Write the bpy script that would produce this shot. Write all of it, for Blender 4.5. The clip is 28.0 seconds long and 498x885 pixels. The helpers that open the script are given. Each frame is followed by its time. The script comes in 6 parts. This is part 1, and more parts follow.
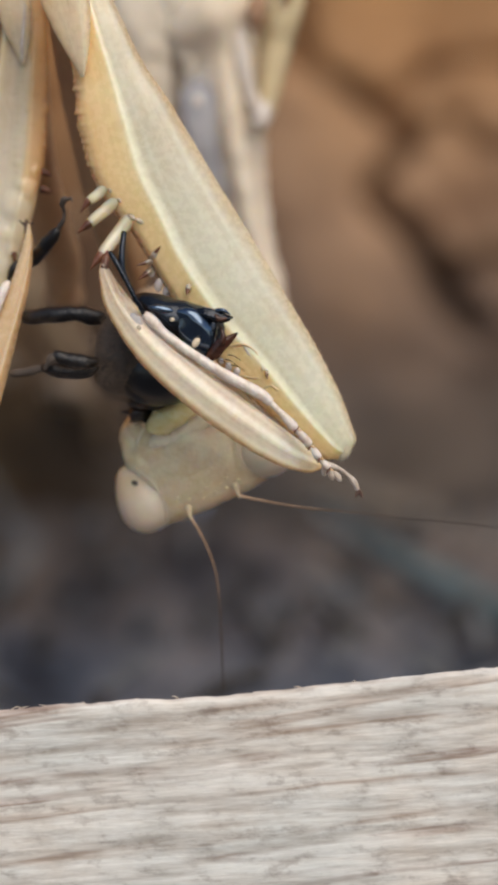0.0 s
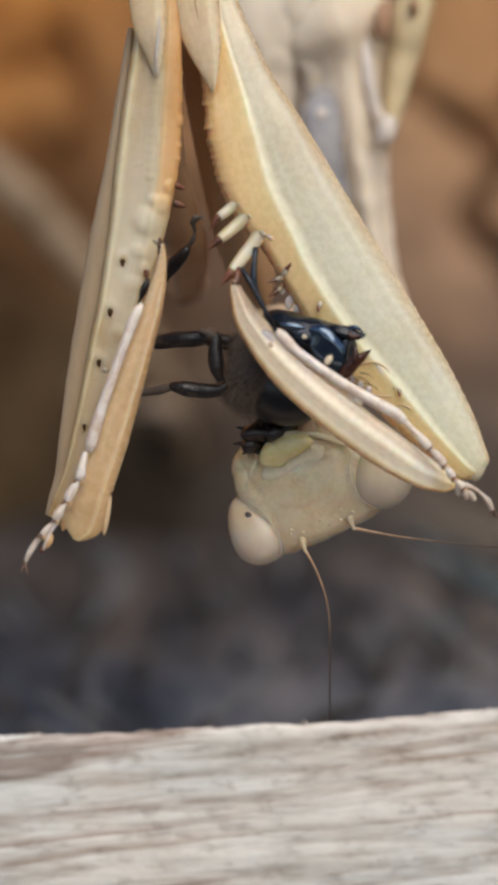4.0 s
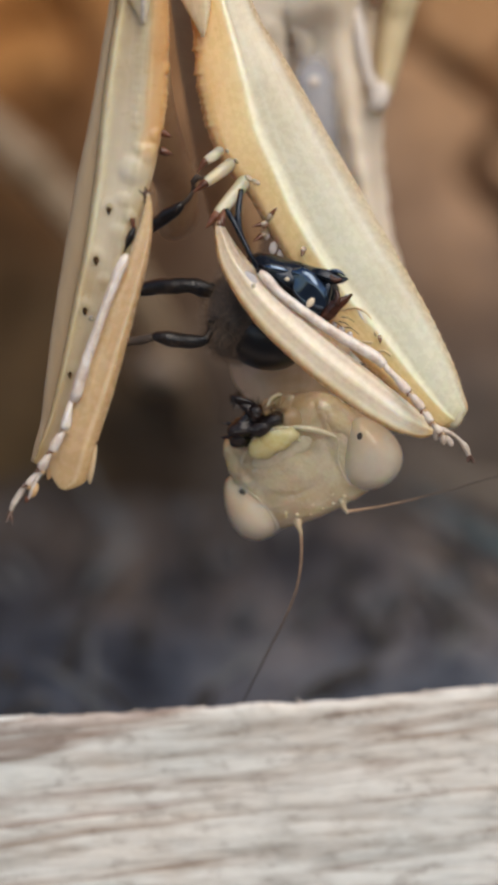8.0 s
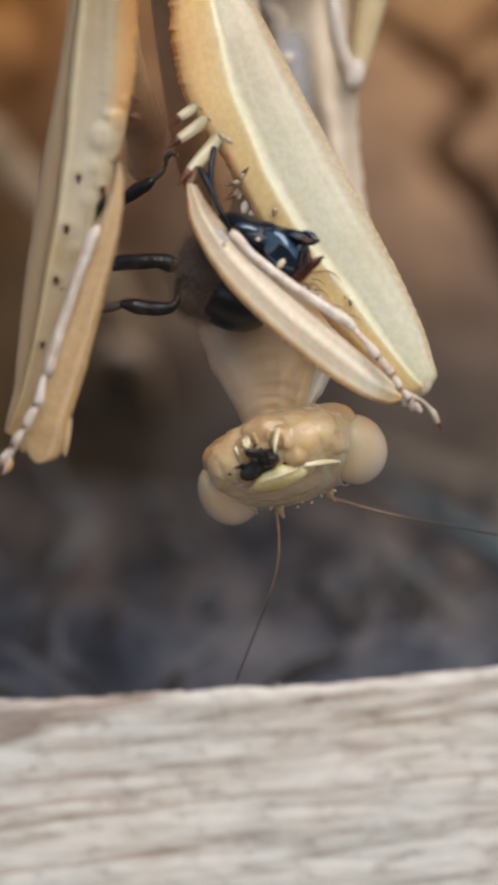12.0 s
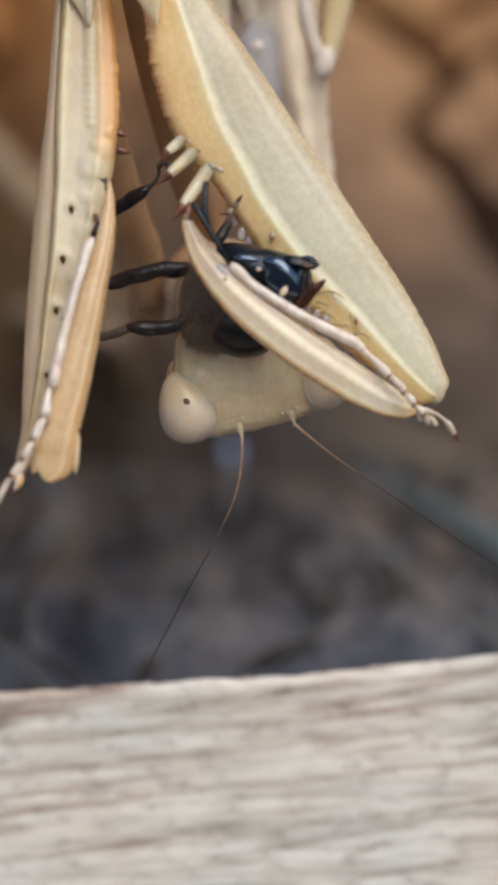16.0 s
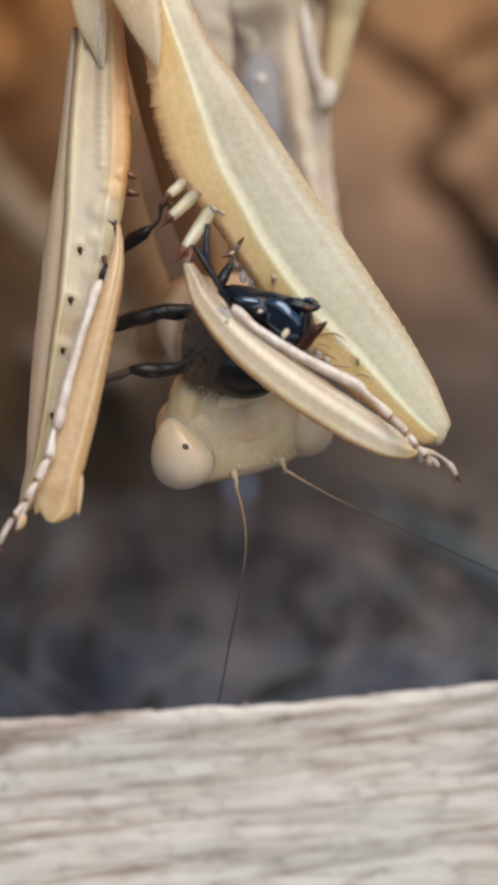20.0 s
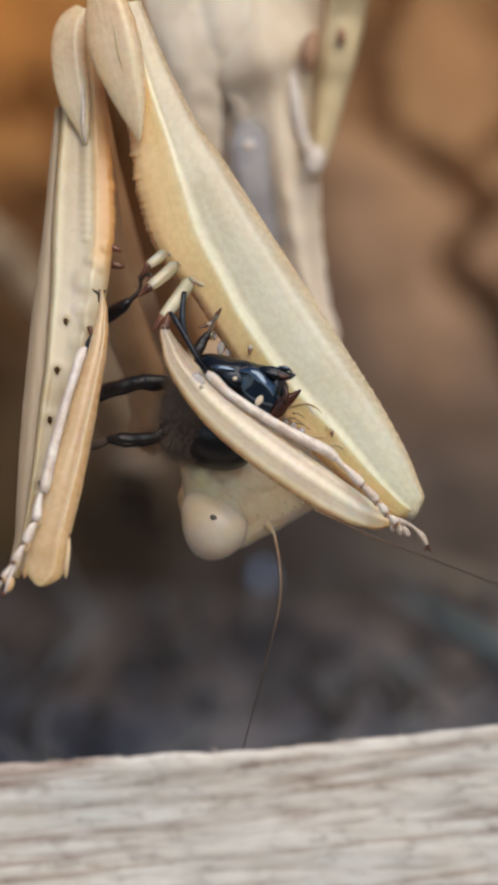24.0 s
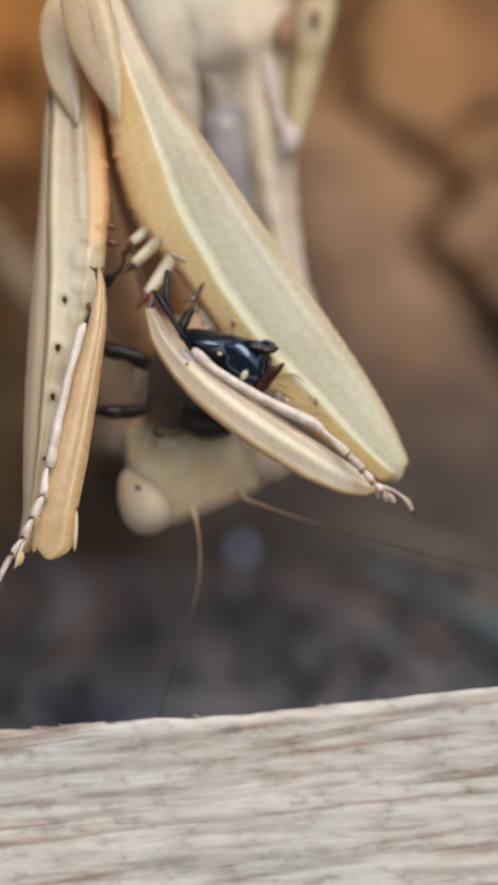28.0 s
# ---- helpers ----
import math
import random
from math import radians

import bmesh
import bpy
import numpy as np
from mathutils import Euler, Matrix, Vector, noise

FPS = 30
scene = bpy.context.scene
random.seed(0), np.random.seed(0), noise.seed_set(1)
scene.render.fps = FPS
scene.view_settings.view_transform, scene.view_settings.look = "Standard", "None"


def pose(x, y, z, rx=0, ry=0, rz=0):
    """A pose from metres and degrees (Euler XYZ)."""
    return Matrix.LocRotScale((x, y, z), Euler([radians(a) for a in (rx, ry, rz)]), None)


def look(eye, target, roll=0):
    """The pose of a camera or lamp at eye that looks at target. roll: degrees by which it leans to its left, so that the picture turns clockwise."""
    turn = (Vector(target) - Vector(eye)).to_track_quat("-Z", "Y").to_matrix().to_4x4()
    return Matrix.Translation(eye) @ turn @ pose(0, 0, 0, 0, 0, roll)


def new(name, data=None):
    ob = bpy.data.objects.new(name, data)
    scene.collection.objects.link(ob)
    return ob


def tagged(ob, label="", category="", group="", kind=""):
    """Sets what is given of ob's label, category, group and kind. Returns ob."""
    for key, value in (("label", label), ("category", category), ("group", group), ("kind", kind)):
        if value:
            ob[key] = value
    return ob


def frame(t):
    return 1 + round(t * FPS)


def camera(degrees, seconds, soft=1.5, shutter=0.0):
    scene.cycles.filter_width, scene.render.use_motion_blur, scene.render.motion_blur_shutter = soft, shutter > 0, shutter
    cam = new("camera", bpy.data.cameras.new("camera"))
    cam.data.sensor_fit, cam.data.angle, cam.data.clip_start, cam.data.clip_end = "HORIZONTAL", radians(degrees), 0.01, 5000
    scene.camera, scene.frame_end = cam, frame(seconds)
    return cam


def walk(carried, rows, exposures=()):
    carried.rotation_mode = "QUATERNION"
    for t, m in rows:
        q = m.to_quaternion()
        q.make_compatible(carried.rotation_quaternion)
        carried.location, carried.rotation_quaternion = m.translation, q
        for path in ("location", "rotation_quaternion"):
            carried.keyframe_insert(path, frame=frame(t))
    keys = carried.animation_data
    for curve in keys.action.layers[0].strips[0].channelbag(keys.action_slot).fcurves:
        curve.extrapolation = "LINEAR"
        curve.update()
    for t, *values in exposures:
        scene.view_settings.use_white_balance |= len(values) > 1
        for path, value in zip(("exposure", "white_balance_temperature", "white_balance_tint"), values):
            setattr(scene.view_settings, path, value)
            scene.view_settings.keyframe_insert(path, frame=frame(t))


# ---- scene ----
cam = camera(5.5204, 28.0, soft=3.9)
cam.data.dof.use_dof = True
cam.data.dof.focus_distance = 0.1508
cam.data.dof.aperture_fstop = 82.0

MM = 0.001

# -- path rows --
CAMERA_ROWS = [
    (0, 4.413, -154.255, -0.462, -0.142, -0.135, -0.870), (0.5, 3.599, -153.230, -0.182, -0.306, -0.092, -0.747),
    (1, 2.893, -152.680, -0.717, -0.065, 0.125, -0.504), (1.5, 2.149, -152.078, -1.232, -0.074, 0.308, -0.458),
    (2, 1.429, -151.692, -1.866, -0.381, 0.746, -0.360), (2.5, 0.688, -150.753, -1.225, -0.195, 0.433, -0.264),
    (3, -0.025, -150.234, -1.109, 0.013, 0.440, -0.075), (3.5, 0.151, -150.189, -1.487, 0.002, 0.497, -0.183),
    (5.5, 0.812, -149.689, -0.944, -0.231, 0.106, -0.228), (6, 0.990, -149.597, -0.879, -0.324, 0.069, -0.338),
    (6.5, 1.169, -149.603, -1.227, -0.201, 0.136, -0.279), (7, 1.237, -149.392, -0.462, -0.146, -0.205, -1.296),
    (7.5, 1.430, -149.211, -0.094, -0.370, -0.360, -0.905), (8, 1.623, -149.082, 0.281, -0.455, -0.475, -0.764),
    (8.5, 1.392, -148.817, -0.281, -0.319, -0.308, -0.635), (9, 1.132, -148.425, -0.183, -0.070, -0.441, -0.487),
    (9.5, 0.835, -147.882, 0.342, 0.088, -0.714, -0.656), (10, 0.561, -147.583, 0.157, 0.170, -0.631, -0.633),
    (10.5, 0.313, -147.106, 0.096, 0.213, -0.609, -0.659), (11, 0.041, -146.735, 0.077, 0.315, -0.613, -0.623),
    (11.5, 0.108, -146.832, -0.019, 0.364, -0.582, -0.651), (13.5, 0.515, -146.949, 0.453, 0.254, -0.768, -0.738),
    (14, 0.640, -147.019, 0.106, 0.438, -0.676, -0.809), (14.5, 0.780, -147.059, -0.026, 0.540, -0.708, -0.769),
    (15, 0.845, -147.072, 0.151, 0.450, -0.750, -0.826), (15.5, 0.953, -146.794, 1.310, 0.268, -1.251, -0.821),
    (16, 1.038, -146.917, 1.038, 0.366, -1.098, -0.834), (16.5, 1.143, -147.128, 0.435, 0.463, -0.914, -0.944),
    (17, 1.274, -147.188, 0.166, 0.566, -0.843, -0.843), (17.5, 1.334, -147.552, -0.231, 0.282, -0.393, -0.757),
    (18, 1.429, -147.573, -0.047, 0.259, -0.420, -0.751), (18.5, 1.533, -147.554, 0.002, 0.155, -0.417, -0.797),
    (19, 1.613, -147.609, 0.337, 0.117, -0.553, -0.916), (19.5, 1.667, -147.755, 0.425, 0.148, -0.569, -0.862),
    (20, 1.751, -147.887, 0.573, 0.085, -0.586, -0.819), (20.5, 2.376, -147.992, 0.359, -0.123, -0.518, -1.020),
    (21, 3.008, -148.224, 0.412, -0.305, -0.571, -1.179), (21.5, 3.675, -148.220, 0.158, -0.254, -0.506, -1.246),
    (23.5, 6.597, -148.868, -3.899, -1.479, 1.680, -0.371), (24, 7.141, -148.948, -3.671, -1.690, 1.620, -0.763),
    (24.5, 7.769, -149.162, -3.994, -1.919, 1.851, -1.046), (25, 8.385, -149.352, -4.024, -2.075, 1.886, -1.164),
    (25.5, 8.156, -149.448, -2.882, -1.809, 1.097, -1.257), (26, 7.934, -149.719, -1.563, -2.016, 0.552, -1.391),
    (26.5, 7.701, -149.948, -1.523, -1.716, 0.485, -1.382), (27, 7.497, -150.405, -1.704, -1.471, 0.638, -1.330),
    (27.5, 7.270, -151.053, -2.128, -1.386, 0.758, -1.263), (28, 7.099, -152.056, -4.196, -1.412, 1.473, -1.164),
]
RIGHT_LEG_ROWS = [
    (0, 0.126, -1.900, 0.150, 0.720, 0.500), (0.5, 0.160, -1.851, 0.118, 0.390, 0.500),
    (1, 0.185, -1.185, 0.083, -0.090, 1.900), (1.5, 0.064, -1.385, 0.033, 0.290, 0.500),
    (2, 0.078, -0.583, 0.026, 0.140, 1.200), (2.5, 0.059, -0.974, 0.016, 0.120, 0.900),
    (3, 0.005, -0.161, 0.042, 0.070, 0.300), (3.5, 0.059, -0.058, 0.049, 0.010, 0.500),
    (5.5, 0.169, 1.127, 0.448, 0.800, -1.500), (6, 0.167, 1.482, 0.534, 0.810, -1.300),
    (6.5, 0.129, 1.536, 0.510, 0.720, -1.300), (7, -0.490, 2.527, 0.988, 2.770, -2.200),
    (7.5, -0.314, 2.257, 1.035, 2.300, -1.800), (8, -0.199, 2.430, 1.050, 2.120, -2.900),
    (8.5, -0.183, 2.157, 1.108, 2.290, -2.200), (9, -0.245, 2.310, 1.603, 2.920, -2.600),
    (9.5, -0.426, 2.514, 1.948, 3.710, -2.900), (10, -0.340, 2.786, 1.726, 3.240, -3.000),
    (10.5, -0.509, 2.656, 2.065, 4.090, -3.200), (11, -0.642, 2.384, 2.208, 4.050, -3.500),
    (11.5, -0.580, 3.086, 2.069, 4.090, -3.300), (13.5, 0.169, 0.928, 0.012, -0.270, -1.000),
    (14, 0.288, 0.962, -0.093, -0.820, 0.100), (14.5, 0.282, 1.230, -0.035, -1.000, 0.200),
    (15, 0.281, 1.479, -0.016, -0.950, 0.700), (15.5, 0.884, 3.782, 1.100, -1.360, -1.500),
    (16, 0.716, 2.865, 0.448, -1.780, 0.700), (16.5, 0.915, 2.392, 0.277, -2.560, 0.800),
    (17, 0.906, 0.961, -0.067, -2.680, 0.300), (17.5, 0.947, 1.173, -0.099, -3.090, 0.400),
    (18, 0.873, 1.847, -0.008, -2.650, 1.000), (18.5, 0.785, 1.401, -0.100, -1.880, 0.600),
    (19, 0.784, 1.774, -0.040, -2.000, 1.300), (19.5, 0.869, 2.161, 0.129, -2.470, 0.800),
    (20, 0.743, 2.481, 0.110, -2.020, 1.100), (20.5, 0.711, 1.994, 0.062, -1.730, 1.000),
    (21, 0.794, 1.550, -0.037, -1.890, 1.200), (21.5, 0.837, 0.604, -0.183, -1.890, 1.400),
    (23.5, 0.944, 1.706, -0.538, -2.680, -0.900), (24, 0.692, 2.389, -0.351, -1.040, -1.800),
    (24.5, 0.813, 2.686, -0.317, -1.210, 0.500), (25, 0.926, 2.490, -0.312, -1.560, -0.200),
    (25.5, 0.797, 2.319, -0.216, -1.660, 1.500), (26, 0.936, 1.450, -0.247, -1.300, 1.200),
    (26.5, 0.978, 1.369, -0.208, -1.510, 1.400), (27, 1.012, 1.717, -0.135, -2.050, 1.300),
    (27.5, 1.004, 2.024, -0.102, -2.130, 0.800), (28, 0.926, 2.783, -0.306, -2.380, 2.000),
]
LEFT_LEG_ROWS = [
    (0, -0.003, -0.289, 0.213, 0.070, -3.200), (0.5, 0.005, -0.314, 0.137, 0.480, -4.500),
    (1, 0.090, -0.308, 0.016, -0.120, -4.100), (1.5, 0.052, -1.264, 0.084, 0.190, 3.200),
    (2, 0.041, -0.591, 0.031, 0.520, 3.100), (2.5, 0.068, -0.462, 0.016, 0.110, 1.200),
    (3, 0.006, -0.162, 0.047, 0.080, 0.700), (3.5, 0.080, -0.213, 0.013, 0.110, 2.100),
    (5.5, 0.246, 0.059, 0.509, -0.930, 4.800), (6, 0.254, -0.046, 0.573, -0.850, 4.500),
    (6.5, 0.238, 0.081, 0.530, -1.120, 5.400), (7, -0.286, 0.502, 0.766, 1.620, 5.400),
    (7.5, -0.144, 0.568, 0.807, 1.000, 4.700), (8, -0.006, 0.685, 0.868, 0.740, 6.100),
    (8.5, 0.040, 0.543, 0.951, 0.640, 9.500), (9, 0.062, 0.054, 1.347, 0.400, 12.400),
    (9.5, -0.124, -0.041, 1.635, 0.990, 13.600), (10, -0.049, 0.473, 1.465, 0.950, 13.200),
    (10.5, -0.177, 0.143, 1.608, 1.460, 14.600), (11, -0.227, -0.005, 1.716, 1.340, 15.700),
    (11.5, -0.183, 0.072, 1.614, 0.980, 15.700), (13.5, 0.716, 0.204, -0.193, -5.130, -15.900),
    (14, 0.837, 0.485, -0.301, -5.150, -15.100), (14.5, 0.735, 0.543, -0.275, -4.860, -13.800),
    (15, 0.710, 0.267, -0.425, -4.110, -9.500), (15.5, 0.972, 1.478, 0.856, -4.670, -9.100),
    (16, 0.942, 1.062, 0.384, -4.840, -12.200), (16.5, 1.263, 0.959, 0.157, -5.320, -13.200),
    (17, 1.212, 0.887, -0.086, -5.460, -13.900), (17.5, 1.414, 1.018, -0.026, -6.100, -12.700),
    (18, 1.444, 0.883, -0.050, -5.980, -13.800), (18.5, 1.318, 0.749, -0.174, -4.530, -13.300),
    (19, 1.217, 0.838, -0.158, -4.120, -13.100), (19.5, 1.139, 0.950, -0.050, -3.680, -11.600),
    (20, 1.021, 1.195, -0.021, -3.460, -10.600), (20.5, 0.966, 1.107, 0.007, -3.240, -9.800),
    (21, 1.033, 1.065, -0.058, -3.330, -10.500), (21.5, 1.085, 1.010, -0.126, -3.880, -11.200),
    (23.5, 1.502, 0.763, -0.451, -6.180, -14.400), (24, 1.362, 0.835, -0.366, -4.880, -13.600),
    (24.5, 1.469, 0.648, -0.333, -4.760, -13.900), (25, 1.619, 0.749, -0.277, -5.340, -13.600),
    (25.5, 1.877, 0.428, -0.259, -6.350, -14.400), (26, 1.701, 0.151, -0.280, -4.880, -15.000),
    (26.5, 1.672, 0.156, -0.193, -4.640, -13.200), (27, 1.726, 0.175, -0.102, -5.280, -12.600),
    (27.5, 1.758, 0.165, -0.079, -5.690, -12.500), (28, 2.050, 0.176, -0.331, -6.720, -14.200),
]
HEAD_ROWS = [
    (0, 2.69, 0.10, -1.57, 10.29, -23.44, -13.10), (1, 2.34, 0.82, -1.44, 10.29, -23.44, -13.10),
    (2, 2.38, 1.42, -1.56, 11.44, -24.21, -15.38), (3, 2.27, 1.84, -1.61, 11.44, -24.21, -15.38),
    (3.5, 2.23, 1.94, -1.75, 11.44, -24.21, -15.38), (5.5, 2.41, 3.13, -2.18, 20.54, -24.42, -13.20),
    (6, 2.42, 3.48, -2.07, 24.20, -23.70, -19.72), (6.5, 2.26, 3.54, -2.18, 24.66, -22.47, -21.72),
    (7, 2.04, 4.53, -2.21, 27.47, -22.16, -23.86), (7.5, 1.99, 4.26, -2.20, 28.26, -21.81, -25.98),
    (8, 2.24, 4.43, -2.02, 29.87, -21.99, -24.92), (8.5, 2.25, 4.16, -2.23, 33.76, -18.49, -23.27),
    (9, 2.42, 4.31, -2.45, 37.86, -17.59, -12.60), (9.5, 2.56, 4.01, -2.63, 77.29, -15.84, -14.00),
    (10, 2.72, 4.29, -2.86, 77.90, -19.80, -12.00), (10.5, 2.55, 4.16, -2.87, 101.83, -16.90, -26.0),
    (11, 2.61, 3.88, -2.79, 101.00, -13.97, -10.0), (11.5, 2.48, 4.59, -2.64, 93.00, -13.97, -18.0),
    (13.5, 1.61, 2.93, -0.78, 9.25, -12.71, 12.31), (14, 1.25, 2.96, -0.69, 8.80, -12.61, 14.35),
    (14.5, 1.12, 3.23, -0.71, 8.80, -12.61, 14.35), (15, 1.13, 3.48, -0.71, 9.25, -12.71, 12.31),
    (15.2, 1.99, 4.40, -0.87, 3.35, -17.99, 2.10), (15.5, 2.25, 5.78, -0.68, 5.00, -16.00, 0.00),
    (16, 2.15, 4.87, -0.30, 9.70, -12.80, 10.26), (16.5, 2.18, 4.39, -0.46, 11.36, -12.49, 16.40),
    (17, 2.03, 2.96, -0.47, 13.92, -12.35, 22.44), (17.5, 2.28, 3.17, -0.28, 10.36, -12.49, 16.40),
    (18, 1.87, 3.85, -0.46, 10.80, -12.61, 26.35), (19, 1.84, 3.77, -0.78, 11.80, -12.61, 26.35),
    (20, 1.74, 4.48, -0.76, 12.25, -12.71, 24.31), (21, 2.21, 3.55, -1.16, 4.00, -13.00, 0.00),
    (21.5, 2.05, 2.60, -0.91, 4.00, -14.00, 0.00), (23.5, 3.04, 3.71, -0.66, -6.17, -26.20, 31.55),
    (24, 3.01, 4.39, -0.84, -6.17, -26.20, 31.55), (25, 2.93, 4.49, -0.58, -7.35, -27.90, 32.09),
    (25.5, 2.92, 4.32, -0.82, -6.74, -23.46, 35.29), (26, 2.77, 3.45, -0.67, -6.26, -21.31, 36.89),
    (26.5, 2.79, 3.37, -1.13, -6.26, -21.31, 36.89), (27, 2.49, 3.72, -0.90, -5.89, -23.99, 33.18),
    (27.5, 2.88, 4.02, -0.47, 4.16, -25.58, 11.10), (28, 1.93, 4.78, -1.04, 7.81, -21.99, -2.16),
]
LEFT_ANTENNA_ROWS = [
    (0, 2.27, -0.64, -3.03, 20.69, -6.42, 0.00), (1, 1.93, 0.08, -2.90, 21.17, -4.81, 0.00),
    (2, 1.96, 0.72, -3.03, 20.30, -2.86, 0.00), (3, 1.86, 1.14, -3.09, 20.47, -2.28, 0.00),
    (3.5, 1.82, 1.24, -3.23, 20.54, -6.54, 0.00), (5.5, 2.12, 2.60, -3.76, 23.49, 7.56, 0.00),
    (6, 2.10, 3.08, -3.68, 22.88, 9.26, 0.00), (7, 1.69, 4.24, -3.83, 21.86, 22.02, 0.00),
    (8, 1.91, 4.20, -3.65, 20.78, 22.16, 0.00), (8.5, 1.88, 4.05, -3.87, 21.48, 23.57, 0.00),
    (9, 2.08, 4.24, -4.10, 22.07, 26.59, 0.00), (9.5, 2.25, 4.90, -4.03, 21.59, 24.71, 0.00),
    (10, 2.51, 5.17, -4.29, 22.19, 25.40, 0.00), (10.5, 2.16, 5.47, -3.85, 20.69, 21.88, 0.00),
    (11, 2.12, 5.18, -3.75, 20.93, 22.54, 0.00), (11.5, 2.02, 5.75, -3.77, 21.03, 20.17, 0.00),
    (13.5, 1.29, 2.01, -2.15, 17.18, 9.82, 0.00), (14, 0.97, 2.02, -2.06, 16.81, 14.86, 0.00),
    (14.5, 0.83, 2.29, -2.08, 16.94, 12.73, 0.00), (15, 0.81, 2.56, -2.08, 16.67, 13.05, 0.00),
    (15.5, 1.81, 4.86, -2.03, 22.02, 26.04, 0.00), (16, 1.80, 3.96, -1.68, 15.11, 24.05, 0.00),
    (17, 1.83, 2.11, -1.90, 16.30, 16.06, 0.00), (18, 1.71, 2.95, -1.85, 15.77, 7.03, 0.00),
    (19, 1.67, 2.90, -2.19, 16.20, 7.28, 0.00), (20, 1.54, 3.62, -2.17, 16.54, 6.78, 0.00),
    (21, 1.69, 2.61, -2.46, 16.63, 26.97, 0.00), (21.5, 1.55, 1.66, -2.22, 17.19, 23.44, 0.00),
    (23.5, 3.38, 2.59, -1.88, 7.04, 19.66, 0.00), (24, 3.35, 3.27, -2.06, 7.99, 11.14, 0.00),
    (25, 3.32, 3.37, -1.78, 7.70, 10.45, 0.00), (26, 3.14, 2.31, -1.85, 7.44, 8.75, 0.00),
    (27, 2.83, 2.59, -2.11, 3.28, 3.04, 0.00), (27.5, 2.84, 3.06, -1.85, 3.00, 24.89, 0.00),
    (28, 1.60, 3.93, -2.46, 3.94, 14.36, 0.00),
]
RIGHT_ANTENNA_ROWS = [
    (0, 3.70, -0.97, -2.39, 7.03, -82.21, 0.00), (1, 3.36, -0.25, -2.27, 7.99, -80.83, 0.00),
    (2, 3.37, 0.33, -2.38, 9.81, -80.10, 0.00), (3, 3.27, 0.75, -2.43, 9.37, -83.41, 0.00),
    (3.5, 3.23, 0.85, -2.57, 9.11, -84.96, 0.00), (5.5, 3.54, 2.27, -3.09, 13.44, -72.05, 0.00),
    (6, 3.48, 2.59, -3.04, 12.38, -70.96, 0.00), (7, 3.04, 3.64, -3.23, -169.66, -89.09, 180.00),
    (8, 3.26, 3.58, -3.06, -155.07, -77.53, 180.00), (8.5, 3.27, 3.45, -3.36, -158.44, -79.91, 180.00),
    (9, 3.57, 3.91, -3.62, -158.64, -85.58, 180.00), (9.5, 3.78, 4.67, -3.60, 21.38, -79.12, 0.00),
    (10, 4.00, 4.95, -3.74, 22.53, -79.72, 0.00), (10.5, 3.68, 5.31, -3.38, 21.71, -78.85, 0.00),
    (11, 3.66, 5.07, -3.36, 21.30, -72.99, 0.00), (11.5, 3.56, 5.64, -3.38, 20.61, -80.82, 0.00),
    (13.5, 2.82, 2.34, -1.80, 16.53, -55.95, 0.00), (14, 2.48, 2.41, -1.71, 14.28, -60.93, 0.00),
    (14.5, 2.34, 2.67, -1.73, 13.31, -61.57, 0.00), (15, 2.33, 2.89, -1.73, 13.18, -58.41, 0.00),
    (15.5, 3.34, 4.86, -1.58, 24.28, -59.27, 0.00), (16, 3.33, 4.24, -1.33, 15.19, -54.33, 0.00),
    (17, 3.31, 2.60, -1.56, 13.58, -58.11, 0.00), (18, 3.22, 3.33, -1.50, 15.53, -62.05, 0.00),
    (19, 3.19, 3.28, -1.84, 16.03, -62.67, 0.00), (20, 3.06, 3.96, -1.82, 15.24, -63.65, 0.00),
    (21, 3.24, 2.61, -2.10, 16.56, -71.78, 0.00), (21.5, 3.10, 1.66, -1.83, 14.89, -71.15, 0.00),
    (23.5, 4.60, 3.34, -1.17, 15.51, -66.98, 0.00), (24, 4.58, 4.02, -1.35, 15.66, -67.37, 0.00),
    (25, 4.52, 4.13, -1.03, 17.02, -66.19, 0.00), (26, 4.33, 3.20, -1.27, 17.75, -61.28, 0.00),
    (27, 4.05, 3.39, -1.46, 8.58, -68.07, 0.00), (27.5, 4.25, 3.34, -1.16, 3.00, -67.49, 0.00),
    (28, 3.09, 3.87, -1.86, 3.00, -72.52, 0.00),
]
# -- end of rows --


def camera_pose(x, y, z, pan, tilt, roll):
    eye = Vector((x, y, z)) * MM
    p, q = radians(pan), radians(tilt)
    way = Vector((math.sin(p) * math.cos(q), math.cos(p) * math.cos(q), math.sin(q)))
    return look(eye, eye + way, roll)


walk(cam, [(t, camera_pose(*row)) for t, *row in CAMERA_ROWS], ((0, 0.22), (21.5, 0.22), (24, 0.13), (28, 0.15)))

# ---- world and light: bright open shade ----
world = bpy.data.worlds.new("world")
scene.world = world
world.use_nodes = True
wn = world.node_tree.nodes
sky = wn.new("ShaderNodeTexSky")
sky.sky_type, sky.sun_disc = "NISHITA", False
sky.sun_elevation, sky.sun_rotation = radians(43), radians(160)
wn["Background"].inputs[1].default_value = 0.11
world.node_tree.links.new(sky.outputs[0], wn["Background"].inputs[0])
sun = new("sun", bpy.data.lights.new("sun", "SUN"))
sun.data.energy, sun.data.angle, sun.data.color = 2.0, radians(50), (1.0, 0.885, 0.735)
sun.matrix_world = look((0, 0, 1), (-0.30, 0.80, 0.20))


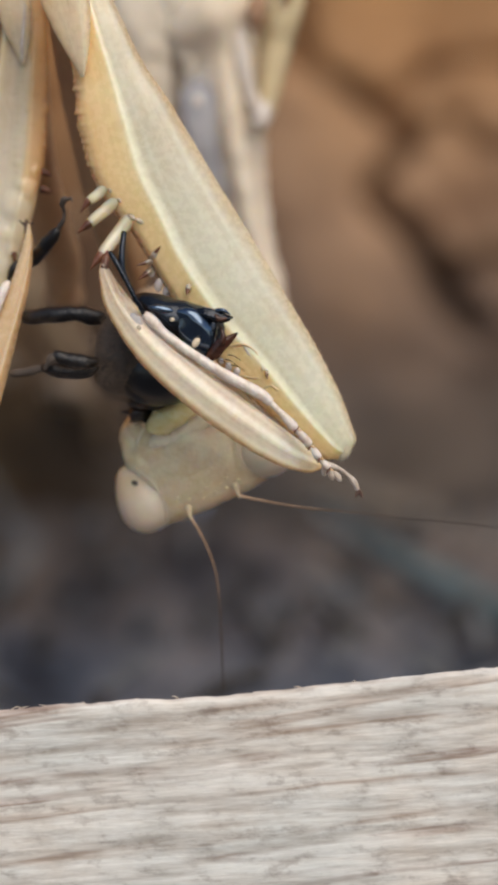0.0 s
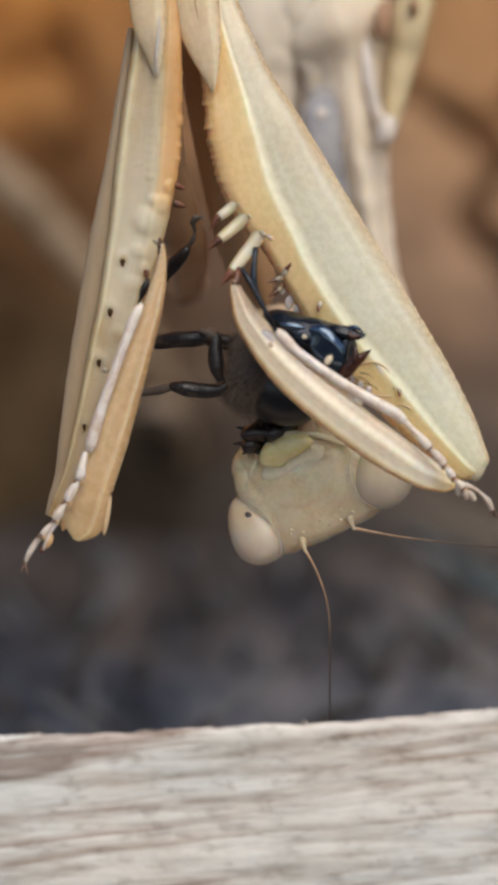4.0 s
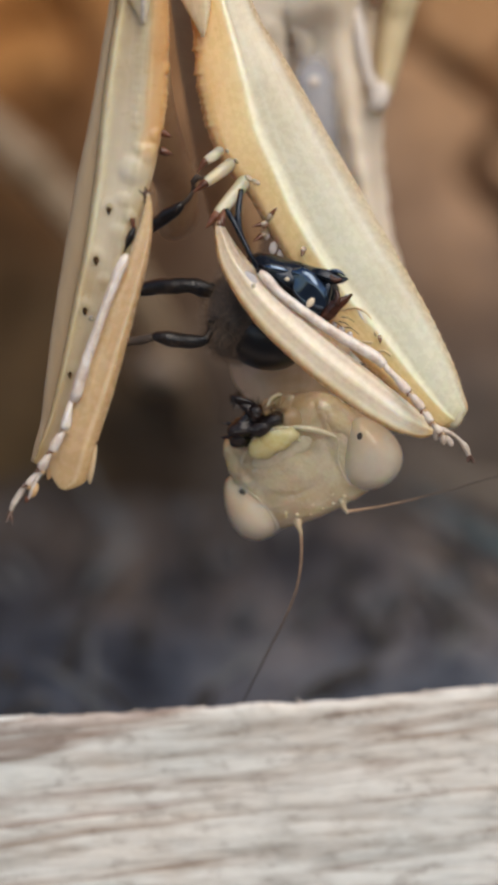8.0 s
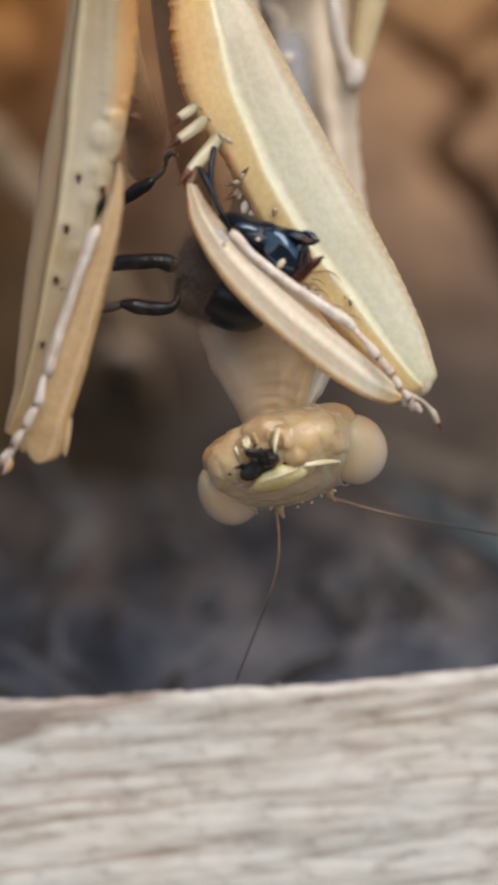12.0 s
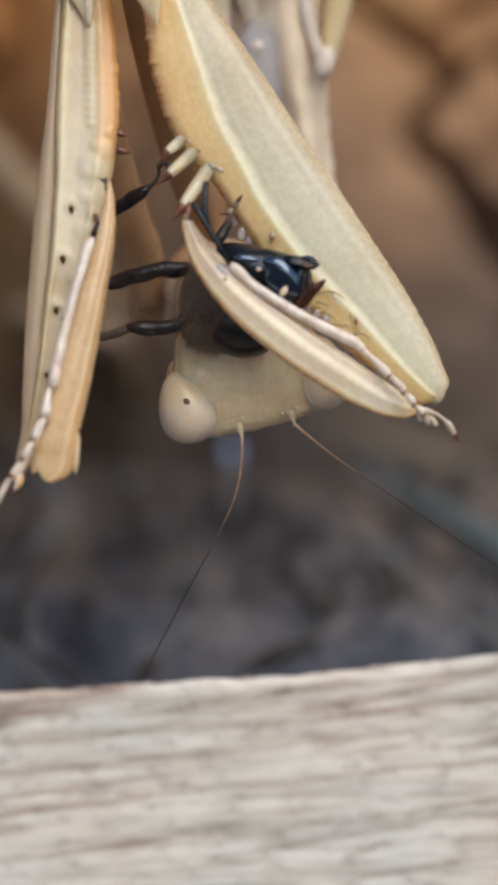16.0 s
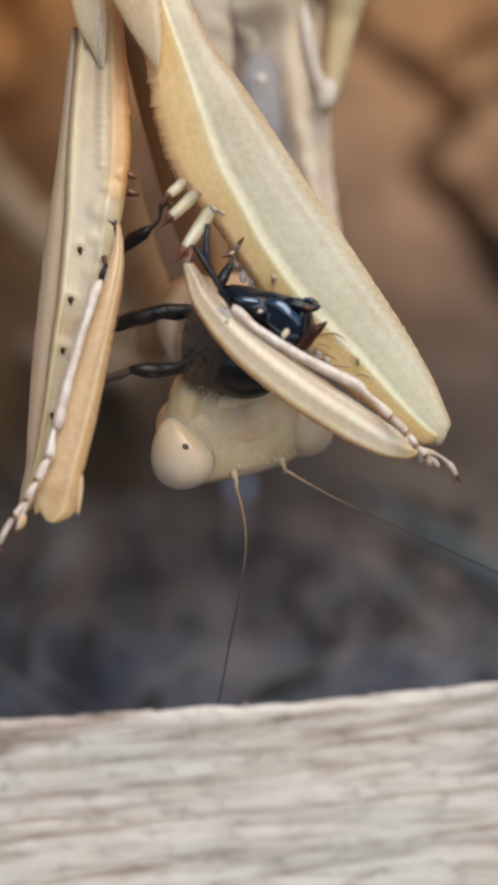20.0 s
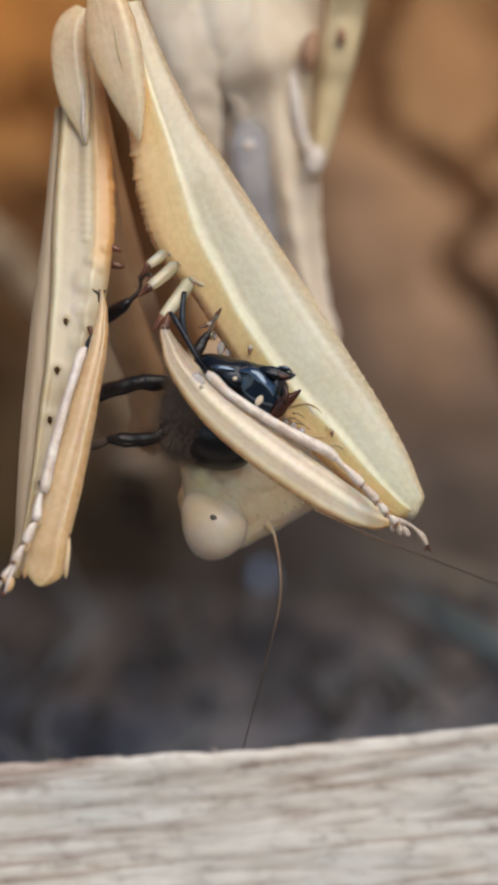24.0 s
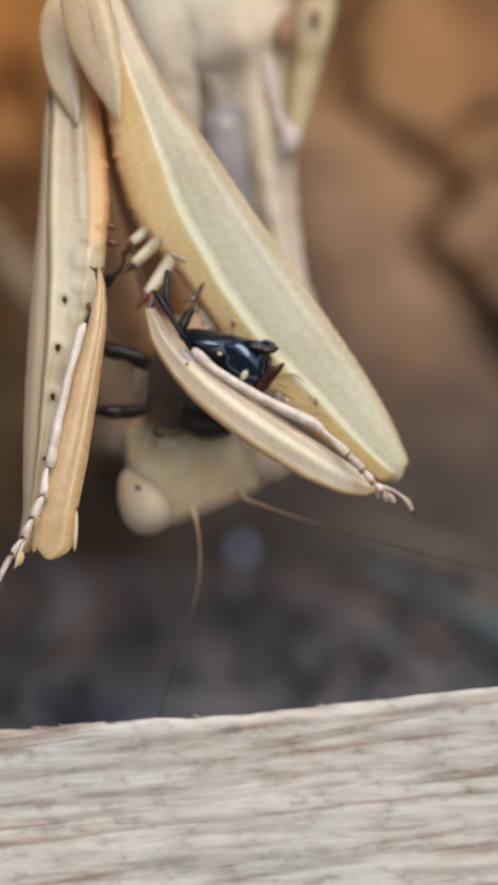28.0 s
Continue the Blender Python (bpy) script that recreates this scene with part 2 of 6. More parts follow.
# ---- materials ----
def material(name, rough=0.5, spec=0.5, sss=0.0, coat=0.0, metal=0.0):
    m = bpy.data.materials.new(name)
    m.use_nodes = True
    b = m.node_tree.nodes["Principled BSDF"]
    b.inputs["Roughness"].default_value = rough
    b.inputs["Specular IOR Level"].default_value = spec
    b.inputs["Metallic"].default_value = metal
    b.inputs["Coat Weight"].default_value = coat
    b.inputs["Coat Roughness"].default_value = 0.12
    if sss:
        b.inputs["Subsurface Weight"].default_value = sss
        b.inputs["Subsurface Radius"].default_value = (1.0, 0.7, 0.4)
        b.inputs["Subsurface Scale"].default_value = 0.0004
    return m, m.node_tree.nodes, m.node_tree.links, b


def noise_node(n, l, scale, detail=4.0, stretch=None, rough=0.55, turn=0.0):
    tc = n.new("ShaderNodeTexCoord")
    mp = n.new("ShaderNodeMapping")
    mp.inputs["Scale"].default_value = stretch or (1, 1, 1)
    mp.inputs["Rotation"].default_value = (0, radians(turn), 0)
    l.new(tc.outputs["Object"], mp.inputs["Vector"])
    t = n.new("ShaderNodeTexNoise")
    t.inputs["Scale"].default_value = scale
    t.inputs["Detail"].default_value = detail
    t.inputs["Roughness"].default_value = rough
    l.new(mp.outputs[0], t.inputs["Vector"])
    return t.outputs["Fac"]


def ramp_node(n, l, fac, stops):
    r = n.new("ShaderNodeValToRGB")
    e = r.color_ramp.elements
    while len(e) < len(stops):
        e.new(0.5)
    for k, (p, c) in zip(e, stops):
        k.position, k.color = p, (*c, 1)
    l.new(fac, r.inputs[0])
    return r.outputs[0]


def mix_node(n, l, kind, a, b, fac):
    x = n.new("ShaderNodeMix")
    x.data_type, x.blend_type = "RGBA", kind
    for s, v in ((x.inputs[6], a), (x.inputs[7], b), (x.inputs[0], fac)):
        if isinstance(v, (int, float)):
            s.default_value = v
        elif isinstance(v, tuple):
            s.default_value = (*v, 1)
        else:
            l.new(v, s)
    return x.outputs[2]


def math_node(n, l, op, a, b=0.0):
    x = n.new("ShaderNodeMath")
    x.operation = op
    for s, v in zip(x.inputs, (a, b)):
        if isinstance(v, (int, float)):
            s.default_value = v
        else:
            l.new(v, s)
    return x.outputs[0]


def bump_node(n, l, b, height, strength, distance):
    x = n.new("ShaderNodeBump")
    x.inputs["Strength"].default_value, x.inputs["Distance"].default_value = strength, distance
    l.new(height, x.inputs["Height"])
    l.new(x.outputs[0], b.inputs["Normal"])


def plain(name, a, b, scale=1500, rough=0.5, sss=0.0, bump=0.3, coat=0.0, depth=0.00003, stretch=None, spec=0.5):
    """A mottled surface between the colours a and b."""
    m, n, l, s = material(name, rough, spec, sss, coat)
    coarse = noise_node(n, l, scale, 5, stretch)
    fine = noise_node(n, l, scale * 6, 3, stretch)
    f = math_node(n, l, "ADD", math_node(n, l, "MULTIPLY", coarse, 0.7), math_node(n, l, "MULTIPLY", fine, 0.3))
    l.new(ramp_node(n, l, f, [(0.32, a), (0.66, b)]), s.inputs["Base Color"])
    bump_node(n, l, s, f, bump, depth)
    return m


def cuticle(name, across, along=None, sss=0.6, rough=0.26, streak=0.55, mottle=0.5, waver=0.018, ragged=0.0, lower=None, turn=(0.4, 0.5)):
    """Insect shell: colours across its width, a tint along its length, faint lengthwise streaks and cloudy mottling."""
    m, n, l, s = material(name, rough, 0.45, sss, 0.25)
    uv = n.new("ShaderNodeUVMap")
    sep = n.new("ShaderNodeSeparateXYZ")
    l.new(uv.outputs[0], sep.inputs[0])
    wob = noise_node(n, l, 800, 3)
    u = math_node(n, l, "ADD", sep.outputs[0], math_node(n, l, "MULTIPLY", math_node(n, l, "SUBTRACT", wob, 0.5), waver))
    if ragged:
        u = math_node(n, l, "ADD", u, math_node(n, l, "MULTIPLY", math_node(n, l, "SUBTRACT", noise_node(n, l, 4200, 1), 0.5), ragged))
    col = ramp_node(n, l, u, across)
    if lower:
        col = mix_node(n, l, "MIX", col, ramp_node(n, l, u, lower), ramp_node(n, l, math_node(n, l, "ADD", sep.outputs[1], math_node(n, l, "MULTIPLY", math_node(n, l, "SUBTRACT", wob, 0.5), 0.10)), [(turn[0], (0, 0, 0)), (turn[1], (1, 1, 1))]))
    if along:
        col = mix_node(n, l, "MULTIPLY", col, ramp_node(n, l, sep.outputs[1], along), 1.0)
    st = n.new("ShaderNodeTexNoise")
    mp = n.new("ShaderNodeMapping")
    mp.inputs["Scale"].default_value = (14, 2.0, 1)
    l.new(uv.outputs[0], mp.inputs["Vector"])
    l.new(mp.outputs[0], st.inputs["Vector"])
    st.inputs["Scale"].default_value, st.inputs["Detail"].default_value = 1.0, 3
    cloud = noise_node(n, l, 520, 3)
    fine = noise_node(n, l, 5000, 2)
    k = math_node(n, l, "ADD", math_node(n, l, "MULTIPLY", st.outputs["Fac"], streak), math_node(n, l, "MULTIPLY", cloud, 1 - streak))
    k = math_node(n, l, "ADD", k, math_node(n, l, "MULTIPLY", math_node(n, l, "SUBTRACT", fine, 0.5), 0.07))
    col = mix_node(n, l, "MULTIPLY", col, ramp_node(n, l, k, [(0.36, (0.84, 0.77, 0.66)), (0.52, (1, 1, 1)), (0.66, (1.08, 1.09, 1.12))]), mottle)
    l.new(col, s.inputs["Base Color"])
    l.new(ramp_node(n, l, fine, [(0.3, (rough - 0.08,) * 3), (0.7, (rough + 0.14,) * 3)]), s.inputs["Roughness"])
    s.inputs["Subsurface Scale"].default_value = 0.0007
    bump_node(n, l, s, math_node(n, l, "ADD", cloud, math_node(n, l, "MULTIPLY", fine, 0.03)), 0.4, 0.00006)
    return m


# the bright stops around 0.44 paint a highlight along the ridge
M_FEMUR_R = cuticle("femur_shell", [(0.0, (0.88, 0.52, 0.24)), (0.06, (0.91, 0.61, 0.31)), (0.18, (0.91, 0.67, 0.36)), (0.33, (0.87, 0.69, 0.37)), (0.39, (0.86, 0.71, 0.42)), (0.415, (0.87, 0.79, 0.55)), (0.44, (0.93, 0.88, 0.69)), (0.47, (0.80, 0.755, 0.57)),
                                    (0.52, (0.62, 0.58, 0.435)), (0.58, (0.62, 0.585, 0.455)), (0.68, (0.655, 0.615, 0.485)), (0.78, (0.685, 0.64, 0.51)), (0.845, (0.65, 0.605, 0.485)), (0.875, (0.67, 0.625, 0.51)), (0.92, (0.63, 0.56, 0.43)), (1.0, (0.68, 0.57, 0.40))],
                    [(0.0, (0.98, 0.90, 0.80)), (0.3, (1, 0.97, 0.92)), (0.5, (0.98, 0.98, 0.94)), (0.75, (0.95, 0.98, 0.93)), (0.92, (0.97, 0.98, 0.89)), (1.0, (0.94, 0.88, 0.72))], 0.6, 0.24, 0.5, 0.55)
M_FEMUR_L = cuticle("inner_femur_shell", [(0.0, (0.58, 0.46, 0.29)), (0.03, (0.64, 0.51, 0.32)), (0.06, (0.76, 0.66, 0.47)), (0.12, (0.80, 0.72, 0.54)), (0.17, (0.71, 0.63, 0.47)), (0.23, (0.64, 0.55, 0.42)), (0.40, (0.655, 0.57, 0.455)),
                                          (0.58, (0.64, 0.57, 0.44)), (0.66, (0.74, 0.65, 0.49)), (0.71, (0.76, 0.57, 0.35)), (0.80, (0.76, 0.51, 0.28)), (0.92, (0.75, 0.46, 0.22)), (1.0, (0.72, 0.41, 0.18))],
                    [(0.0, (0.89, 0.77, 0.59)), (0.2, (0.89, 0.82, 0.69)), (0.42, (0.93, 0.915, 0.85)), (0.56, (0.91, 0.88, 0.79)), (0.70, (0.80, 0.73, 0.59)), (1.0, (0.74, 0.60, 0.41))], 0.6, 0.34, 0.15, 1.0, 0.05, 0.05,
                    [(0.0, (0.58, 0.46, 0.29)), (0.03, (0.64, 0.52, 0.33)), (0.06, (0.74, 0.64, 0.46)), (0.12, (0.78, 0.70, 0.53)), (0.20, (0.70, 0.62, 0.485)), (0.5, (0.725, 0.65, 0.535)), (0.75, (0.71, 0.63, 0.485)), (0.92, (0.66, 0.55, 0.38)), (1.0, (0.62, 0.47, 0.29))], (0.37, 0.44))
M_FLANGE = plain("tan_flange", (0.31, 0.225, 0.14), (0.41, 0.305, 0.195), 700, 0.4, 0.3, 0.5, 0.1, 0.00005, (1, 1, 0.15))
M_RIM_PALE = plain("pale_amber_rim", (0.64, 0.45, 0.26), (0.74, 0.54, 0.33), 1600, 0.36, 0.2, 0.4)
M_CLEAR = plain("clear_socket", (0.60, 0.49, 0.34), (0.90, 0.82, 0.68), 1800, 0.08, 0.4, 0.3, 0.8)
M_RIM = plain("amber_rim", (0.62, 0.36, 0.16), (0.74, 0.48, 0.24), 2200, 0.36, 0.12, 0.4)
M_TIBIA_R = cuticle("tibia_shell", [(0.0, (0.84, 0.53, 0.26)), (0.05, (0.88, 0.61, 0.34)), (0.12, (0.88, 0.69, 0.44)), (0.19, (0.84, 0.73, 0.54)), (0.26, (0.80, 0.71, 0.56)), (0.36, (0.83, 0.745, 0.60)), (0.44, (0.82, 0.73, 0.59)), (0.51, (0.91, 0.84, 0.69)), (0.58, (0.89, 0.81, 0.66)), (0.67, (0.86, 0.78, 0.65)), (0.75, (0.78, 0.67, 0.53)), (0.84, (0.80, 0.69, 0.55)), (1.0, (0.82, 0.68, 0.52))],
                    [(0.0, (0.34, 0.20, 0.15)), (0.05, (0.82, 0.68, 0.59)), (0.3, (0.92, 0.85, 0.78)), (0.7, (1, 1, 1)), (0.86, (1, 0.86, 0.68)), (0.95, (1, 0.76, 0.50)), (1.0, (0.98, 0.66, 0.38))], 0.6, 0.24, 0.5, 0.6)
# paler stops from 0.71 to 0.75 are the ridge's highlight, painted in
M_TIBIA_L = cuticle("amber_tibia_shell", [(0.0, (0.67, 0.495, 0.30)), (0.30, (0.67, 0.49, 0.29)), (0.45, (0.65, 0.465, 0.27)), (0.66, (0.66, 0.465, 0.265)), (0.71, (0.74, 0.56, 0.355)), (0.75, (0.74, 0.56, 0.355)), (0.82, (0.66, 0.44, 0.235)), (1.0, (0.66, 0.43, 0.22))],
                    [(0.0, (0.95, 0.86, 0.84)), (0.12, (1.0, 0.97, 0.97)), (0.35, (1, 1, 1)), (1.0, (0.98, 0.93, 0.84))], 0.6, 0.24, 0.15, 0.35)
M_LOBE = cuticle("coxal_lobe_shell", [(0.0, (0.80, 0.56, 0.33)), (0.13, (0.78, 0.60, 0.39)), (0.3, (0.76, 0.61, 0.42)), (0.36, (0.80, 0.66, 0.47)), (0.42, (0.77, 0.62, 0.43)), (0.66, (0.79, 0.65, 0.46)), (0.80, (0.83, 0.71, 0.53)), (0.88, (0.82, 0.68, 0.48)), (1.0, (0.82, 0.61, 0.40))],
                 [(0.0, (0.92, 0.84, 0.74)), (0.6, (0.98, 0.95, 0.90)), (1.0, (1, 0.98, 0.97))], 0.6, 0.26, 0.4, 0.6)
M_TARSUS = plain("pale_tarsus", (0.60, 0.46, 0.37), (0.93, 0.84, 0.76), 2200, 0.22, 0.3, 1.0, 0.3, 0.00008)
M_FOOT = plain("ragged_foot", (0.30, 0.21, 0.15), (0.80, 0.70, 0.60), 1500, 0.4, 0.2, 1.0, 0.1, 0.00008)
M_SPINE = cuticle("spine_shell", [(0.0, (0.76, 0.64, 0.45)), (1.0, (0.83, 0.73, 0.55))],
                  [(0.0, (1, 0.82, 0.56)), (0.22, (1, 0.94, 0.80)), (0.5, (1, 1, 1)), (0.93, (1, 0.97, 0.93)), (1.0, (0.7, 0.45, 0.30))], 0.8, 0.12)
M_DARK_SPINE = plain("dark_spine", (0.03, 0.014, 0.008), (0.10, 0.045, 0.025), 3000, 0.35)
M_SPINELET = plain("brown_spinelet", (0.05, 0.018, 0.010), (0.22, 0.085, 0.045), 2500, 0.22, 0.2)
# brown darkened to carry the shade behind the forelegs
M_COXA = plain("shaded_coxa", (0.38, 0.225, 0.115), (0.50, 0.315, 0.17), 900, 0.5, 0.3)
M_HOLE = plain("dark_pit", (0.03, 0.017, 0.008), (0.09, 0.05, 0.025), 3000, 0.8, 0, 0.2, 0, 0.00002, None, 0.1)
M_PALE = plain("pale_scratch", (0.74, 0.69, 0.58), (0.84, 0.80, 0.70), 2500, 0.4, 0.3)
M_FEMUR_END = plain("pale_knee", (0.58, 0.50, 0.34), (0.72, 0.65, 0.49), 1500, 0.3, 0.3, 0.8, 0.2, 0.00008)
M_WET = plain("bluish_wet_joint", (0.40, 0.35, 0.34), (0.70, 0.63, 0.60), 1500, 0.12, 0.3, 0.6, 0.6)
M_HALO = plain("yellowish_socket", (0.46, 0.36, 0.20), (0.54, 0.44, 0.27), 1500, 0.4, 0.1, 0.3)
M_SWELL = plain("soft_swelling", (0.56, 0.40, 0.20), (0.70, 0.54, 0.31), 1500, 0.34, 0.2, 0.4, 0.2, 0.00004)
M_BODY = cuticle("prothorax_shell", [(0.0, (0.60, 0.45, 0.30)), (0.2, (0.62, 0.46, 0.30)), (0.4, (0.58, 0.40, 0.23)), (0.6, (0.64, 0.47, 0.29)), (0.8, (0.62, 0.43, 0.23)), (1.0, (0.72, 0.58, 0.40))],
                 None, 0.3, 0.5, 0.2, 1.0)
M_HEAD = plain("head_shell", (0.83, 0.645, 0.40), (1.0, 0.88, 0.64), 1300, 0.24, 0.75, 1.0, 0.35, 0.00008)
M_FACE = plain("face_plate", (0.76, 0.61, 0.40), (0.95, 0.83, 0.62), 1300, 0.22, 0.5, 1.0, 0.35, 0.00008)
M_EYE = plain("compound_eye", (0.78, 0.68, 0.53), (0.89, 0.80, 0.66), 700, 0.3, 0.8, 0.1, 0.15)
M_CLYPEUS = plain("lip_plate", (0.80, 0.62, 0.22), (0.98, 0.91, 0.55), 1300, 0.18, 0.35, 0.4, 0.3)
M_ANTENNA = plain("antenna_bristle", (0.12, 0.075, 0.05), (0.24, 0.16, 0.11), 2500, 0.5)
M_SCAPE = plain("antenna_base", (0.54, 0.41, 0.25), (0.66, 0.53, 0.35), 2500, 0.4, 0.4)
M_PUPIL = plain("dark_eye_spot", (0.02, 0.015, 0.012), (0.10, 0.075, 0.055), 4000, 0.3)
M_GOLD = plain("glossy_cream_ridge", (0.74, 0.60, 0.34), (0.92, 0.82, 0.60), 1600, 0.14, 0.4, 0.5, 0.6)
M_MORSEL = plain("chewed_flesh", (0.003, 0.002, 0.003), (0.022, 0.009, 0.006), 1500, 0.24, 0, 1.0, 0.5, 0.0003, None, 0.4)
M_MOUTH = plain("mouthpart", (0.58, 0.37, 0.17), (0.82, 0.60, 0.34), 1500, 0.3, 0.3)
M_BEE_GLOSS = plain("glossy_black_shell", (0.004, 0.006, 0.010), (0.016, 0.022, 0.034), 1600, 0.20, 0, 1.0, 0.25, 0.00009)
# black shell; the sky's blue reflection is mixed into its base colour
M_BEE_PLATE = plain("sky_tinted_plate", (0.03, 0.050, 0.085), (0.075, 0.115, 0.175), 1500, 0.08, 0, 0.5, 0.9, 0.00003)
for shiny, metal in ((M_BEE_PLATE, 0.9), (M_BEE_GLOSS, 0.7)):
    shiny.node_tree.nodes["Principled BSDF"].inputs["Metallic"].default_value = metal
M_BEE_LEG = plain("satin_black_leg", (0.003, 0.003, 0.004), (0.014, 0.011, 0.010), 1800, 0.30, 0, 1.0, 0.0, 0.0001)
M_BEE_BELLY = plain("smooth_black_abdomen", (0.003, 0.003, 0.004), (0.012, 0.010, 0.010), 1200, 0.38, 0, 0.4, 0.1, 0.00003)
M_BEE_DARK = plain("dark_brown_shell", (0.05, 0.036, 0.028), (0.105, 0.078, 0.06), 900, 0.7, 0, 0.5)
M_BEE_MANDIBLE = plain("mandible_shell", (0.010, 0.005, 0.004), (0.085, 0.028, 0.014), 1600, 0.25)
M_BEE_FUR = plain("brown_fur", (0.10, 0.065, 0.045), (0.27, 0.185, 0.125), 2000, 0.8)
M_GREY_HAIR = plain("grey_hair", (0.35, 0.27, 0.18), (0.55, 0.45, 0.32), 2000, 0.7)
M_CREAM = plain("cream_mark", (0.60, 0.48, 0.32), (0.8, 0.68, 0.5), 2200, 0.4)
M_ORANGE = plain("orange_abdomen", (0.33, 0.115, 0.014), (0.50, 0.19, 0.035), 700, 0.6)
M_BAND = plain("brown_abdomen_band", (0.03, 0.012, 0.006), (0.09, 0.035, 0.012), 900, 0.6)
M_FLY_BLACK = plain("dull_black_thorax", (0.006, 0.006, 0.008), (0.02, 0.02, 0.026), 900, 0.55)
M_OLIVE_FUR = plain("olive_fur", (0.16, 0.11, 0.05), (0.34, 0.25, 0.13), 900, 0.8)
M_STEM = plain("dry_stem", (0.62, 0.50, 0.36), (0.84, 0.74, 0.60), 260, 0.6, 0.3, 0.8, 0, 0.0003, (1, 1, 0.3))
M_STALK = plain("yellowed_stalk", (0.56, 0.42, 0.22), (0.70, 0.58, 0.36), 260, 0.6, 0.2, 0.6, 0, 0.0003, (1, 1, 0.2))
M_HUSK = plain("papery_husk", (0.62, 0.52, 0.40), (0.80, 0.71, 0.58), 300, 0.6, 0.2, 0.8, 0, 0.0003)
M_BRUISE = plain("blue_grey_bruise", (0.27, 0.27, 0.30), (0.46, 0.44, 0.44), 500, 0.7, 0, 0.6, 0.0, 0.0002)
M_NODE = plain("white_node", (0.62, 0.53, 0.45), (0.80, 0.73, 0.66), 400, 0.7)
M_RUST = plain("rust_scar", (0.28, 0.14, 0.08), (0.46, 0.28, 0.17), 500, 0.8)
M_LITTER = plain("grey_litter", (0.060, 0.061, 0.068), (0.12, 0.122, 0.132), 140, 0.8, 0, 0.8, 0, 0.0005)
M_STRAW = plain("grey_straw", (0.075, 0.077, 0.083), (0.16, 0.158, 0.158), 200, 0.8)
M_CHIP = plain("dark_chip", (0.012, 0.011, 0.011), (0.05, 0.043, 0.040), 200, 0.85)
M_STICK = plain("dry_twig", (0.24, 0.165, 0.098), (0.37, 0.265, 0.165), 120, 0.8)
M_STALK_DULL = plain("dull_stalk", (0.12, 0.095, 0.072), (0.20, 0.165, 0.13), 140, 0.85)
M_BLADE = plain("dull_green_blade", (0.075, 0.105, 0.11), (0.15, 0.20, 0.21), 160, 0.6)
M_FIBRE = plain("wood_fibre", (0.50, 0.42, 0.34), (0.66, 0.58, 0.5), 900, 0.8)
M_PEBBLE = plain("pale_blue_pebble", (0.17, 0.26, 0.43), (0.30, 0.40, 0.60), 300, 0.4)


def tint_along_z(mat, stops):
    """Pigment that changes along the part's own height (mm)."""
    n, l = mat.node_tree.nodes, mat.node_tree.links
    tc = n.new("ShaderNodeTexCoord")
    sep = n.new("ShaderNodeSeparateXYZ")
    l.new(tc.outputs["Object"], sep.inputs[0])
    wob = noise_node(n, l, 900, 3)
    z = math_node(n, l, "ADD", math_node(n, l, "MULTIPLY", sep.outputs[2], 1000), math_node(n, l, "MULTIPLY", math_node(n, l, "SUBTRACT", wob, 0.5), 0.9))
    lo, hi = stops[0][0], stops[-1][0]
    f = math_node(n, l, "DIVIDE", math_node(n, l, "SUBTRACT", z, lo), hi - lo)
    tone = ramp_node(n, l, f, [((a - lo) / (hi - lo), c) for a, c in stops])
    shell = n["Principled BSDF"]
    base = shell.inputs["Base Color"].links[0].from_socket
    l.new(mix_node(n, l, "MULTIPLY", base, tone, 1.0), shell.inputs["Base Color"])


# amber round the mouth, a golden band across the eye, antennae pale at the root
tint_along_z(M_HEAD, [(0.9, (1, 1, 1)), (1.7, (1, 0.94, 0.84)), (2.3, (0.96, 0.84, 0.68)), (2.9, (0.92, 0.76, 0.58))])
tint_along_z(M_EYE, [(-0.6, (1, 1, 1)), (0.15, (1.02, 0.99, 0.95)), (0.42, (1.03, 0.95, 0.82)), (0.72, (1, 0.91, 0.75)), (0.9, (1, 0.93, 0.80))])
tint_along_z(M_ANTENNA, [(-5.0, (0.16, 0.16, 0.17)), (-3.2, (0.45, 0.45, 0.45)), (-0.8, (2.4, 2.4, 2.2)), (0.0, (3.2, 3.2, 2.9))])

# moist, half see-through shells
for moist, through_light, gloss in ((M_HEAD, 0.24, 0.7), (M_FACE, 0.0, 0.6), (M_EYE, 0.25, 0.6), (M_CLYPEUS, 0.2, 0.8), (M_SPINE, 0.22, 0.6), (M_CLEAR, 0.55, 0.9), (M_MOUTH, 0.3, 0.7)):
    shell = moist.node_tree.nodes["Principled BSDF"]
    shell.inputs["Transmission Weight"].default_value = through_light
    shell.inputs["IOR"].default_value = 1.38
    shell.inputs["Coat Weight"].default_value = gloss
    shell.inputs["Coat Roughness"].default_value = 0.07

# the bruise fades out into the stem
nt = M_BRUISE.node_tree
uvn = nt.nodes.new("ShaderNodeUVMap")
spn = nt.nodes.new("ShaderNodeSeparateXYZ")
nt.links.new(uvn.outputs[0], spn.inputs[0])
fade_u = ramp_node(nt.nodes, nt.links, spn.outputs[0], [(0.02, (0, 0, 0)), (0.3, (1, 1, 1)), (0.7, (1, 1, 1)), (0.98, (0, 0, 0))])
fade_v = ramp_node(nt.nodes, nt.links, spn.outputs[1], [(0.02, (0, 0, 0)), (0.2, (1, 1, 1)), (0.7, (1, 1, 1)), (0.98, (0, 0, 0))])
nt.links.new(math_node(nt.nodes, nt.links, "MULTIPLY", fade_u, fade_v), nt.nodes["Principled BSDF"].inputs["Alpha"])

